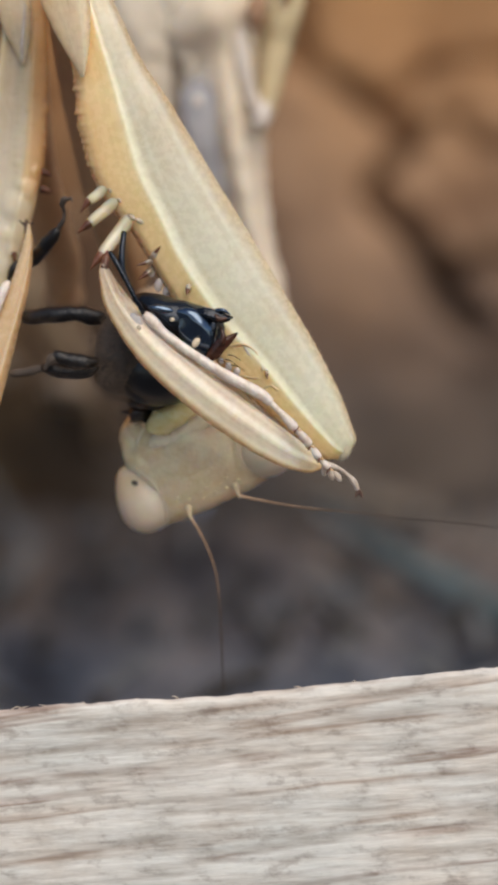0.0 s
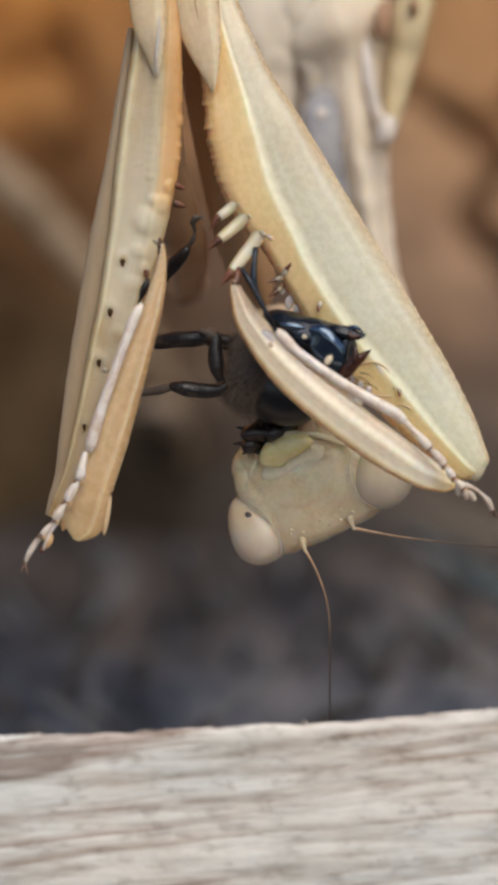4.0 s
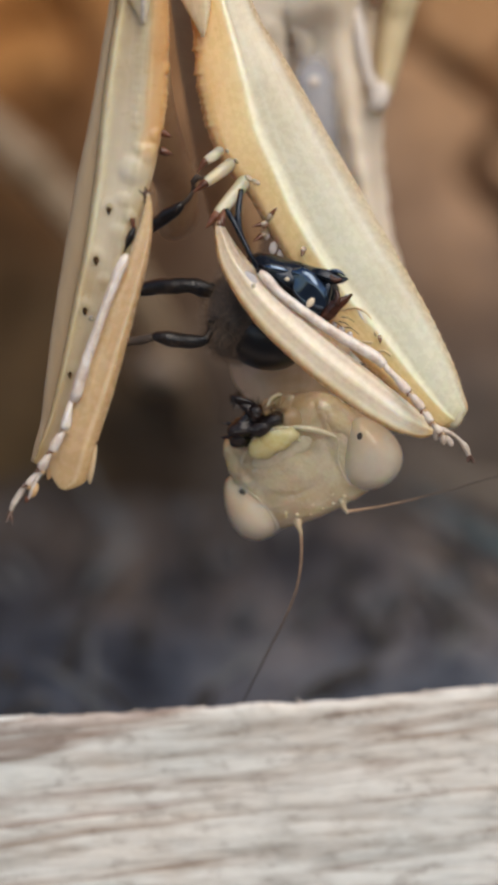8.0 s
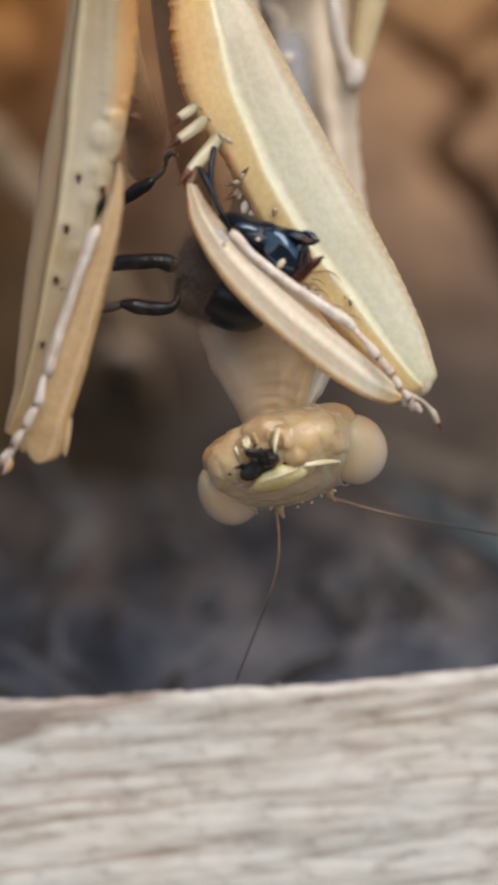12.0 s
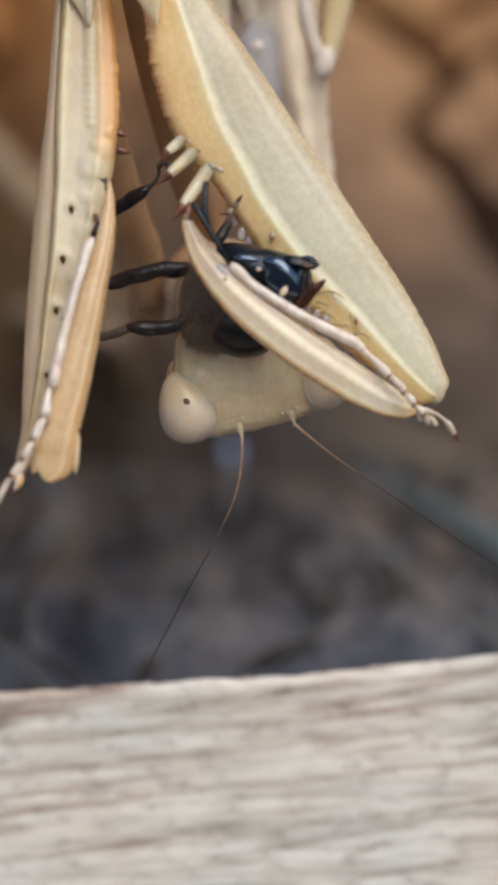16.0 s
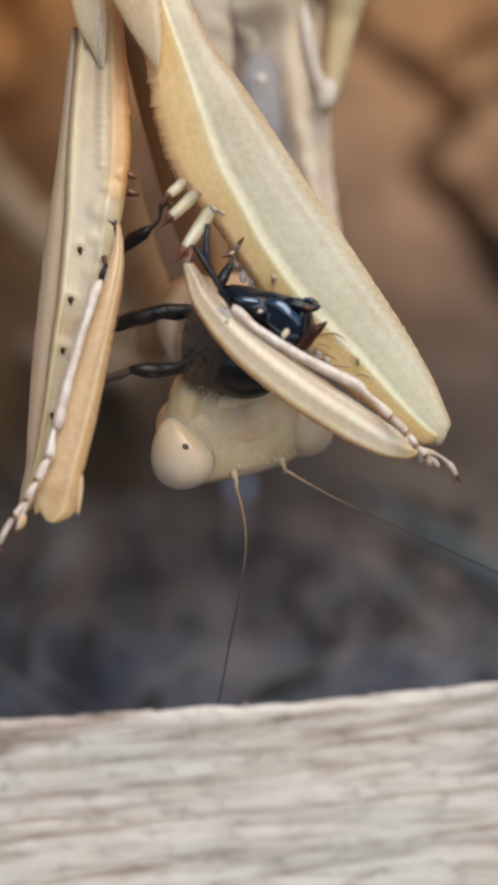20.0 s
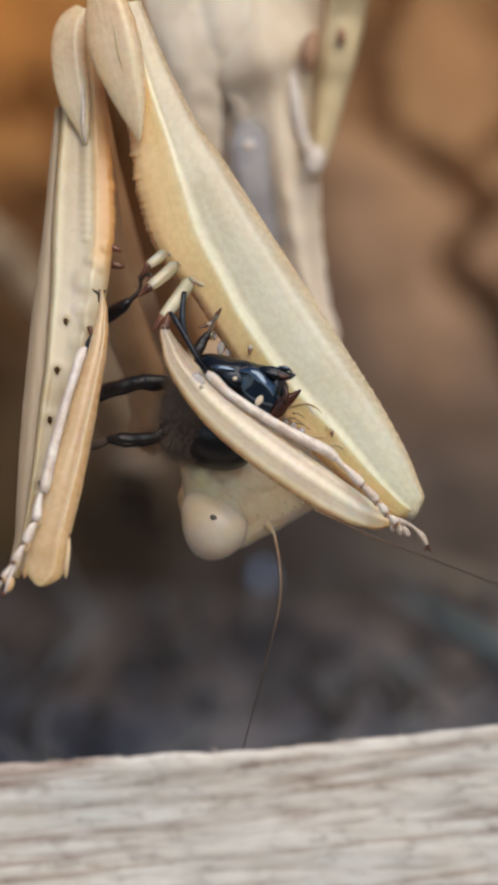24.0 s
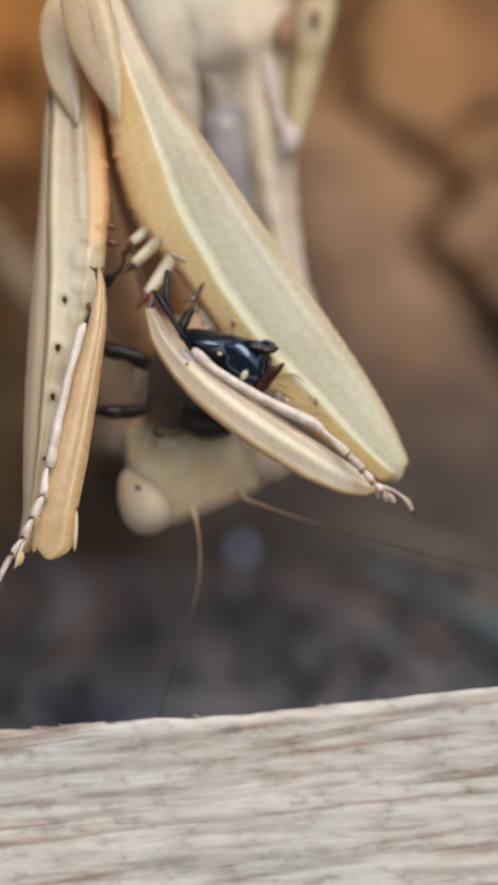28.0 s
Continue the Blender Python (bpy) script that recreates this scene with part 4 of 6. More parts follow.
def board():
    """The edging board: its weathered face and frayed top edge."""
    bm = B()
    n = 360
    top = spline([(-900, 1335), (-300, 1325), (0, 1319), (130, 1318), (250, 1315), (400, 1305), (680, 1295), (705, 1290), (882, 1275), (1130, 1253), (1500, 1225), (2100, 1180)], n)
    cols = []
    left, right = spot(*top[0], -4), spot(*top[-1], -4)
    line = [left + Vector((-0.60 - left.x, 0, -0.004))] + [spot(x, y, -4) for x, y in top] + [right + Vector((0.60 - right.x, 0, 0.006))]
    for e in line:
        z = e.z + 0.00006 * noise.noise(Vector((e.x * 900, 0, 0))) + 0.00003 * noise.noise(Vector((e.x * 3500, 3, 0)))
        col = []
        for k, (dy, dz) in enumerate(((6.5, -1.6), (6.0, -1.2), (3.0, -0.5), (0.6, -0.06), (0.22, 0.0), (0.07, -0.06), (0.0, -0.16))):
            col.append(bm.verts.new((e.x, (-4.0 + dy) * MM + 0.00003 * noise.noise(Vector((e.x * 1500, k, 0))), z + dz * MM)))
        for k in range(1, 26):
            dz = 0.16 + 6.2 * k / 25
            yy = 0.00005 * noise.noise(Vector((e.x * 150, 0, (z - dz * MM + e.x * 0.07) * 2600)))
            col.append(bm.verts.new((e.x, -4.0 * MM + yy, z - dz * MM)))
        col.append(bm.verts.new((e.x, -4.0 * MM, -0.072)))
        col.append(bm.verts.new((e.x, 2.5 * MM, -0.072)))
        cols.append(col)
    m = len(cols[0])
    for i in range(len(cols) - 1):
        for k in range(m):
            k2 = (k + 1) % m
            bm.faces.new((cols[i][k], cols[i + 1][k], cols[i + 1][k2], cols[i][k2])).smooth = True
    bm.faces.new(cols[0])
    bm.faces.new(list(reversed(cols[-1])))
    root = thing("edging_board", "weathered silvery-grey softwood board with a frayed edge, standing on edge", "board")
    part("plank", bm, M_WOOD, root)
    # loose fibres along the frayed edge
    fb = B()
    rnd = random.Random(4)
    for k in range(22):
        x, y = top[int(rnd.uniform(60, 300))]
        x += rnd.uniform(-8, 8)
        ln = rnd.uniform(6, 18) * rnd.choice((-1, 1))
        tube(fb, [(x, y + 2, -4 + rnd.uniform(0.2, 0.6), 1.6), (x + ln * 0.5, y - rnd.uniform(1, 4), -3.7, 1.3), (x + ln, y - rnd.uniform(-1, 4), -3.7, 0.6)], 5, 4)
    tagged(part("frayed_fibres", fb, M_FIBRE, root, "pale loose wood fibres"), kind="stuff")
    return root


board()


# ---- dry plant behind the insect ----
def dry_stem():
    root = thing("dry_plant", "pale dry plant stem with papery husk and a blue-grey bruise", "plant stem", at=spot(600, -800, 60))
    inv = Matrix.Translation(-spot(600, -800, 60))

    def add(name, bm, mat, label=""):
        ob = part(name, bm, mat, root, label)
        ob.matrix_parent_inverse = inv
        return ob
    add("stem", blade(B(), [(600, -1000, 84, 130, 4), (592, -760, 50, 130, 3.5), (575, -420, 22, 140, 3), (578, 0, 14, 146, 2.2), (606, 150, 14, 116, 2.0), (632, 290, 14, 78, 1.8),
                            (661, 430, 14, 54, 1.4), (699, 560, 14, 38, 1.0), (724, 660, 14, 20, 0.6), (737, 740, 14, 6, 0.2)], 70, 0.25, 0.7, 0.8, 0.10, 16), M_STEM)
    add("stalk", tube(B(), [(900, -900, 80, 28), (815, -380, 17, 44), (752, -10, 13.2, 38), (728, 110, 13, 30), (707, 215, 13, 19), (697, 268, 13.2, 8)], 30, 10, 0.05), M_STALK, "yellowed side stalk")
    add("node", egg(B(), 698, 240, 12.2, 18, 28, 0.3, 10, 0.3), M_NODE, "chalky white node")
    add("rib", tube(B(), [(660, 60, 12.4, 7), (664, 120, 12.2, 12), (674, 185, 12.4, 14), (692, 236, 12.6, 12)], 16, 8, 0.03), M_NODE, "white raised rib")
    add("bruise", blade(B(), [(588, 150, 12.3, 26, 0.2), (584, 215, 12.1, 44, 0.25), (594, 300, 12.3, 40, 0.25), (616, 380, 12.8, 26, 0.2), (630, 430, 13.1, 8, 0.1)], 24, None, 1, 0.6, 0.06), M_BRUISE, "blue-grey bruise")
    add("dew_spot", egg(B(), 583, 210, 11.85, 11, 11, 0.1), M_NODE, "small bright dew spot")
    for x, y, w, ln in ((478, 10, 50, 250), (548, -20, 46, 230), (440, -60, 44, 220)):
        add("husk", blade(B(), [(x - 25, y - ln, 13, w * 0.8, 0.15), (x, y, 12.1, w, 0.16), (x + 24, y + ln * 0.6, 12.5, w * 0.7, 0.12), (x + 44, y + ln, 13.0, w * 0.25, 0.05)], 30, -0.3, 0.8, 0.5, 0.10, 12), M_HUSK, "grey papery husk")
    add("scar", egg(B(), 694, 48, 11.9, 17, 42, 0.35, 8, 0.3), M_RUST, "rust-brown scar")
    add("scar", egg(B(), 748, 20, 12.1, 9, 16, 0.3, 0, 0.3), M_RUST, "small brown scar")
    return root


dry_stem()


# ---- mantis ----
def cone(name, base, tip, r, d, mat, parent, dd=-0.25, label=""):
    (x0, y0), (x1, y1) = base, tip
    xm, ym = x0 * 0.5 + x1 * 0.5, y0 * 0.5 + y1 * 0.5
    return part(name, tube(B(), [(x0, y0, d, r), (xm, ym, d + dd * 0.5, r * 0.78), (x0 * 0.22 + x1 * 0.78, y0 * 0.22 + y1 * 0.78, d + dd * 0.8, r * 0.48), (x1, y1, d + dd, 0.6)], 14, 8), mat, parent, label)


def toothed(bm, rows, side, y0, y1, period, height, seed):
    """Draws one long edge of a blade out into small uneven teeth."""
    rnd = random.Random(seed)
    tall = [rnd.uniform(0.2, 1.4) for _ in range(200)]
    st = spline(rows, 200)
    for v in bm.verts:
        s = (150 + v.co.y / MM) / 150 / 61
        x, y = v.co.x / MM / s + 441, 784 - v.co.z / MM / s
        if not y0 - 60 < y < y1 + 60:
            continue
        i = min(range(len(st)), key=lambda k: (st[k][0] - x) ** 2 + (st[k][1] - y) ** 2)
        p, q = st[max(i - 1, 0)], st[min(i + 1, len(st) - 1)]
        ln = math.hypot(q[0] - p[0], q[1] - p[1]) or 1
        nx, nz = (q[1] - p[1]) / ln, (q[0] - p[0]) / ln
        u = ((x - st[i][0]) * nx - (y - st[i][1]) * nz) / st[i][3] * side
        if u < 0.72:
            continue
        at = (y - y0) / period + 0.45 * math.sin(y * 0.09) + 0.25 * math.sin(y * 0.23)
        k = at - math.floor(at)
        wave = (k / 0.75 if k < 0.75 else (1 - k) / 0.25) ** 0.8 * tall[int(math.floor(at)) % 200]
        fade = min(max((y - y0) / 40, 0), 1) * min(max((y1 - y) / 40, 0), 1)
        v.co += Vector((nx, 0, nz)) * side * wave * fade * height * min((u - 0.72) / 0.25, 1) / 61 * MM
    return bm


def lumps(bm, spots):
    """Soft round swellings (or, with a negative height in mm, dimples) on a blade's front."""
    for v in bm.verts:
        s = (150 + v.co.y / MM) / 150 / 61
        x, y = v.co.x / MM / s + 441, 784 - v.co.z / MM / s
        if v.co.y < 0.05 * MM:
            for cx, cy, r, h in spots:
                k = ((x - cx) ** 2 + (y - cy) ** 2) / (r * r)
                if k < 2.2:
                    v.co.y -= h * MM * math.exp(-k ** 2 * 1.2)
    return bm


def edge_of(rows, side, y0, y1, count):
    """Points on one long edge of a blade, between two heights."""
    st = spline(rows, 120)
    out = []
    for a, b in zip(st, st[1:]):
        tx, tz = b[0] - a[0], -(b[1] - a[1])
        ln = math.hypot(tx, tz) or 1
        x, y = a[0] - side * tz / ln * a[3], a[1] - side * tx / ln * a[3]
        if y0 <= y <= y1:
            out.append((x, y))
    return spline(out, count)


def on_blade(rows, x, y, profile):
    """Depth of a blade's front surface at a spot."""
    st = spline(rows, 160)
    i = min(range(len(st)), key=lambda k: (st[k][0] - x) ** 2 + (st[k][1] - y) ** 2)
    p, q = st[max(i - 1, 0)], st[min(i + 1, len(st) - 1)]
    tx, tz = q[0] - p[0], -(q[1] - p[1])
    ln = math.hypot(tx, tz) or 1
    cx, cy, d, w, h, *crest = st[i]
    u = min(max(((x - cx) * -tz / ln - (y - cy) * tx / ln) / w, -0.98), 0.98)
    if crest:
        q0, top = -0.13, crest[0]
        u = -1 + (u + 1) / (top + 1) * (q0 + 1) if u < top else q0 + (u - top) / (1 - top) * (1 - q0)
    return d - h * float(np.interp(u, *PROFILES[profile]))


def right_foreleg(mantis):
    shape = [(366, -70, 0.2, 26, 0.4, 0.0), (384, 10, 0.1, 38, 0.5, 0.05), (405, 95, 0, 52, 0.62, 0.08), (430, 176, 0, 65, 0.72, 0.06), (458, 253, 0, 84, 0.8, -0.03), (499, 346, 0, 96, 0.85, -0.17), (547, 416, 0, 90, 0.85, -0.34),
             (592, 490, 0, 90, 0.85, -0.44), (659, 600, 0, 89, 0.82, -0.38), (737, 706, 0, 76, 0.75, -0.28), (796, 784, 0, 58, 0.65, -0.28), (830, 832, 0, 42, 0.52, -0.2), (846, 852, 0, 33, 0.42, -0.1), (853, 862, 0, 18, 0.25, 0.0)]
    femur = part("foreleg", toothed(blade(B(), shape, 330, -0.12, 0.72, 0.7, 0.007, 34, "femur"), shape, -1, 175, 392, 15, 6.5, 2), M_FEMUR_R, mantis, "cream raptorial foreleg, amber inside, with a highlight painted along its ridge")

    def front(x, y):
        return on_blade(shape, x, y, "femur")
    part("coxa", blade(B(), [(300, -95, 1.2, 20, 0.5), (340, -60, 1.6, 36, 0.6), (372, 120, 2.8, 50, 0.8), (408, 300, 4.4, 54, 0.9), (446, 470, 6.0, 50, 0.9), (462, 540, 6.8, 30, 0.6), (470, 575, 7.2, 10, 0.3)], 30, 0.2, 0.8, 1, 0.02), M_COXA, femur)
    lobe = part("coxal_lobe", blade(B(), [(316, -104, -0.7, 16, 0.2), (332, -60, -0.8, 40, 0.32), (346, 10, -0.85, 47, 0.36), (364, 85, -0.85, 35, 0.32), (378, 145, -0.8, 17, 0.2), (384, 182, -0.72, 3, 0.08)], 34, 0.62, 0.5, 0.6, 0.012, 14), M_LOBE, femur, "leaf-shaped pale lobe at the leg's base")
    part("lobe_margin", tube(B(), [(385, -40, -0.98, 1.5), (391, 30, -1.0, 2.5), (390, 90, -1.0, 3), (386, 140, -0.93, 3), (383, 176, -0.80, 1.5)], 18, 7), M_RIM_PALE, lobe, "raised pale margin")
    part("lobe_fold", tube(B(), [(346, -30, -1.12, 1.5), (353, 20, -1.14, 3), (362, 62, -1.10, 1.5)], 10, 6), M_SWELL, lobe)
    # faint pale scratches and bruises on the broad outer face
    for x0, y0, x1, y1, r in ((514, 425, 537, 392, 4.5), (553, 372, 571, 348, 6), (562, 388, 575, 366, 3), (672, 664, 688, 690, 5), (640, 560, 652, 546, 3)):
        xm, ym = (x0 + x1) / 2, (y0 + y1) / 2
        part("scratch", tube(B(), [(x0, y0, front(x0, y0) + 0.02, 1), (xm, ym, front(xm, ym) + r / 61 * 0.8, r * 0.8), (x1, y1, front(x1, y1) + 0.02, 1)], 10, 6), M_PALE, femur, "pale scratch")
    # knee: wrinkled end with a raised lip and a little lobe
    part("knee_lobe", egg(B(), 849, 848, -0.06, 16, 30, 0.24, 16, 0.28, 22, 30, 2600), M_FEMUR_END, femur, "wrinkled pale knee lobe")
    tibia = part("tibia", blade(B(), [(421, 516, -1.7, 5, 0.1), (427, 542, -1.75, 13, 0.20), (450, 594, -1.8, 24, 0.28), (508, 668, -1.85, 33, 0.34), (590, 742, -1.8, 36, 0.36), (680, 810, -1.6, 35, 0.34),
                                      (744, 852, -1.4, 30, 0.30), (786, 874, -1.2, 21, 0.24), (804, 880, -1.12, 13, 0.16), (813, 882, -1.1, 5, 0.08)], 100, 0.05, 0.34, 0.6, 0.012, 30, "tibia"), M_TIBIA_R, femur, "pinkish cream tibia folded like a clasp knife")
    part("tibial_base", egg(B(), 481, 619, -2.05, 16, 10, 0.06, 38, 0.5, 10, 16), M_WET, tibia, "pinkish wrinkled joint")
    part("bead", egg(B(), 486, 633, -2.12, 4, 5, 0.05, 0, 0.2, 8, 10), M_CLEAR, tibia, "shiny bead")
    cone("tibial_hook", (423, 528), (430, 492), 9, -1.72, M_SPINELET, femur, 0.2, "dark brown hook")
    part("basitarsus", tube(B(), [(494, 606, -1.98, 5), (508, 618, -2.06, 10), (537, 647, -2.10, 8.5), (596, 689, -2.10, 9), (656, 726, -2.02, 10), (704, 752, -1.92, 10.5), (723, 768, -1.88, 8)], 34, 12, 0.010), M_TARSUS, femur, "pale pink first tarsal joint")
    for (x0, y0), (x1, y1), r in (((720, 764), (769, 815), 8.5), ((765, 810), (794, 846), 8), ((790, 841), (811, 868), 7.5), ((807, 863), (827, 887), 6.5)):
        px, py = (y0 - y1) / math.hypot(x1 - x0, y1 - y0) * r, (x1 - x0) / math.hypot(x1 - x0, y1 - y0) * r
        part("tarsal_joint", tube(B(), [(x0, y0, -1.84, r * 0.55), (x0 * 0.65 + x1 * 0.35, y0 * 0.65 + y1 * 0.35, -1.9, r * 0.68), (x0 * 0.25 + x1 * 0.75, y0 * 0.25 + y1 * 0.75, -1.88, r), (x0 * 0.06 + x1 * 0.94, y0 * 0.06 + y1 * 0.94, -1.85, r * 0.85), (x1, y1, -1.8, r * 0.3)], 16, 10, 0.045), M_TARSUS, femur)
        part("sole_lobe", egg(B(), x1 + px * 0.6, y1 + py * 0.6, -1.80, r * 0.5, r * 0.95, 0.07, 135, 0.5, 8, 12), M_RIM_PALE, femur)
        part("joint_seam", tube(B(), [(x1 - px * 0.7, y1 - py * 0.7, -1.92, 1.2), (x1 + 1, y1 + 1, -1.96, 0.8), (x1 + px * 0.6, y1 + py * 0.6, -1.92, 1.2)], 8, 5, 0.02), M_SPINELET, femur)
        for dx, dy in ((9, 4), (-4, 9)):
            part("spur", tube(B(), [(x1, y1, -1.9, 2.6), (x1 + dx * 0.6, y1 + dy * 0.6, -1.98, 1.8), (x1 + dx, y1 + dy, -1.98, 0.6)], 6, 5), M_RIM if dx > 0 else M_SPINELET, femur)
    part("foot", tube(B(), [(820, 880, -1.8, 4), (838, 884, -1.8, 5.5), (858, 896, -1.75, 5), (872, 912, -1.68, 4), (880, 930, -1.6, 4)], 26, 9, 0.07), M_FOOT, femur, "last tarsal joint with dark claws")
    for x1, y1 in ((889, 942), (874, 940)):
        cone("claw", (880, 926), (x1, y1), 4, -1.6, M_DARK_SPINE, femur)
    for x, y, rx, ry, lean in ((829, 896, 6, 13, -20), (842, 900, 5, 12, -38), (818, 890, 4, 8, -10)):
        part("sole_lobe", egg(B(), x, y, -1.78, rx, ry, 0.08, lean, 0.6, 12, 14, 3000), M_FOOT, femur, "ragged pale sole lobe")
    # three big spines on the femur's edge: stout pale shaft, then a short dark point
    for (x0, y0), (xe, ye), (x1, y1), r, dd in (((430, 378), (393, 406), (379, 426), 10, -0.5), ((452, 398), (394, 446), (373, 463), 11.5, -0.7), ((474, 428), (416, 503), (397, 528), 12.5, -0.9)):
        root = front(x0, y0)
        part("spine", tube(B(), [(x0 + (x0 - xe) * 0.3, y0 + (y0 - ye) * 0.3, root + 0.50, r * 1.3), (x0, y0, root + 0.26, r * 1.1), (x0 * 0.5 + xe * 0.5, y0 * 0.5 + ye * 0.5, -0.14 + dd * 0.4, r), (x0 * 0.12 + xe * 0.88, y0 * 0.12 + ye * 0.88, -0.14 + dd * 0.75, r * 0.86), (xe, ye, -0.14 + dd * 0.85, r * 0.62)], 18, 12, 0.008), M_SPINE, femur, "stout translucent cream spine")
        part("spine_tip", tube(B(), [(xe * 0.9 + x0 * 0.1, ye * 0.9 + y0 * 0.1, -0.14 + dd * 0.8, r * 0.5), (xe, ye, -0.14 + dd * 0.85, r * 0.72), (xe * 0.5 + x1 * 0.5, ye * 0.5 + y1 * 0.5, -0.14 + dd * 0.93, r * 0.42), (x1, y1, -0.14 + dd, 0.8)], 12, 8), M_SPINELET, femur, "dark red-brown spine tip")
    # small beads added as the wet highlights at the spine bases
    for x, y, rx, ry, a in ((472, 434, 5, 9, -50), (485, 441, 4, 8, -60), (449, 404, 3, 6, -40), (432, 386, 2.5, 5, -40)):
        part("highlight_bead", egg(B(), x, y, front(x, y) - 0.01, rx, ry, 0.05, a, 0.4, 10, 12), M_CLEAR, femur, "bead put in for a wet highlight")
    # small brown-tipped spines along the inner edge, each in a clear socket
    for b, t, r in (((508, 507), (523, 486), 6), ((508, 513), (480, 521), 5), ((508, 528), (482, 547), 7), ((574, 557), (570, 574), 5.5), ((713, 712), (715, 726), 4)):
        d = front(*b)
        m = (b[0] * 0.55 + t[0] * 0.45, b[1] * 0.55 + t[1] * 0.45)
        part("spinelet_socket", tube(B(), [(b[0], b[1], d + 0.08, r * 0.9), (m[0] * 0.5 + b[0] * 0.5, m[1] * 0.5 + b[1] * 0.5, d - 0.04, r), (m[0], m[1], d - 0.08, r * 0.8)], 8, 8, 0.03), M_CLEAR, femur, "clear wet socket")
        part("spinelet", tube(B(), [(m[0] * 1.1 - t[0] * 0.1, m[1] * 1.1 - t[1] * 0.1, d - 0.06, r * 0.5), (m[0], m[1], d - 0.08, r * 0.85), (t[0], t[1], d - 0.2, 0.6)], 8, 7), M_SPINELET, femur)
    for x, y, rx, ry in ((519, 556, 8, 13), (533, 566, 8, 12), (507, 536, 5, 7), (632, 692, 7, 9), (646, 702, 8, 10), (660, 712, 7, 9)):
        part("socket", egg(B(), x, y, front(x, y) + 0.02, rx * 0.9, ry * 0.9, 0.07, 15, 0.4, 8, 12), M_WET, femur, "clear swollen spine socket")
    for rows in (((640, 668), (670, 663), (694, 678), (706, 712)), ((652, 714), (676, 722), (700, 724)), ((706, 744), (720, 738), (734, 746))):
        part("crease", tube(B(), [(x, y, front(x, y) + 0.008, 2.2) for x, y in rows], 12, 5), M_SWELL, femur)
    for x, y in edge_of(shape, 1, 560, 838, 20):
        part("edge_tooth", tube(B(), [(x - 5, y - 3, 0.0, 4), (x - 1.5, y, -0.01, 3), (x + 0.8, y + 1.5, -0.02, 0.8)], 6, 6), M_RIM_PALE, femur)
    seats = [(spot(x, y, 0.0), Vector((0.8, -0.3, 0.5)).normalized()) for x, y in edge_of(shape, 1, 380, 830, 90)]
    tagged(part("edge_hairs", hairs(B(), seats, 0.00009, 0.000004, 0.5, 21), M_GREY_HAIR, femur, "minute pale hairs"), kind="stuff")
    return femur


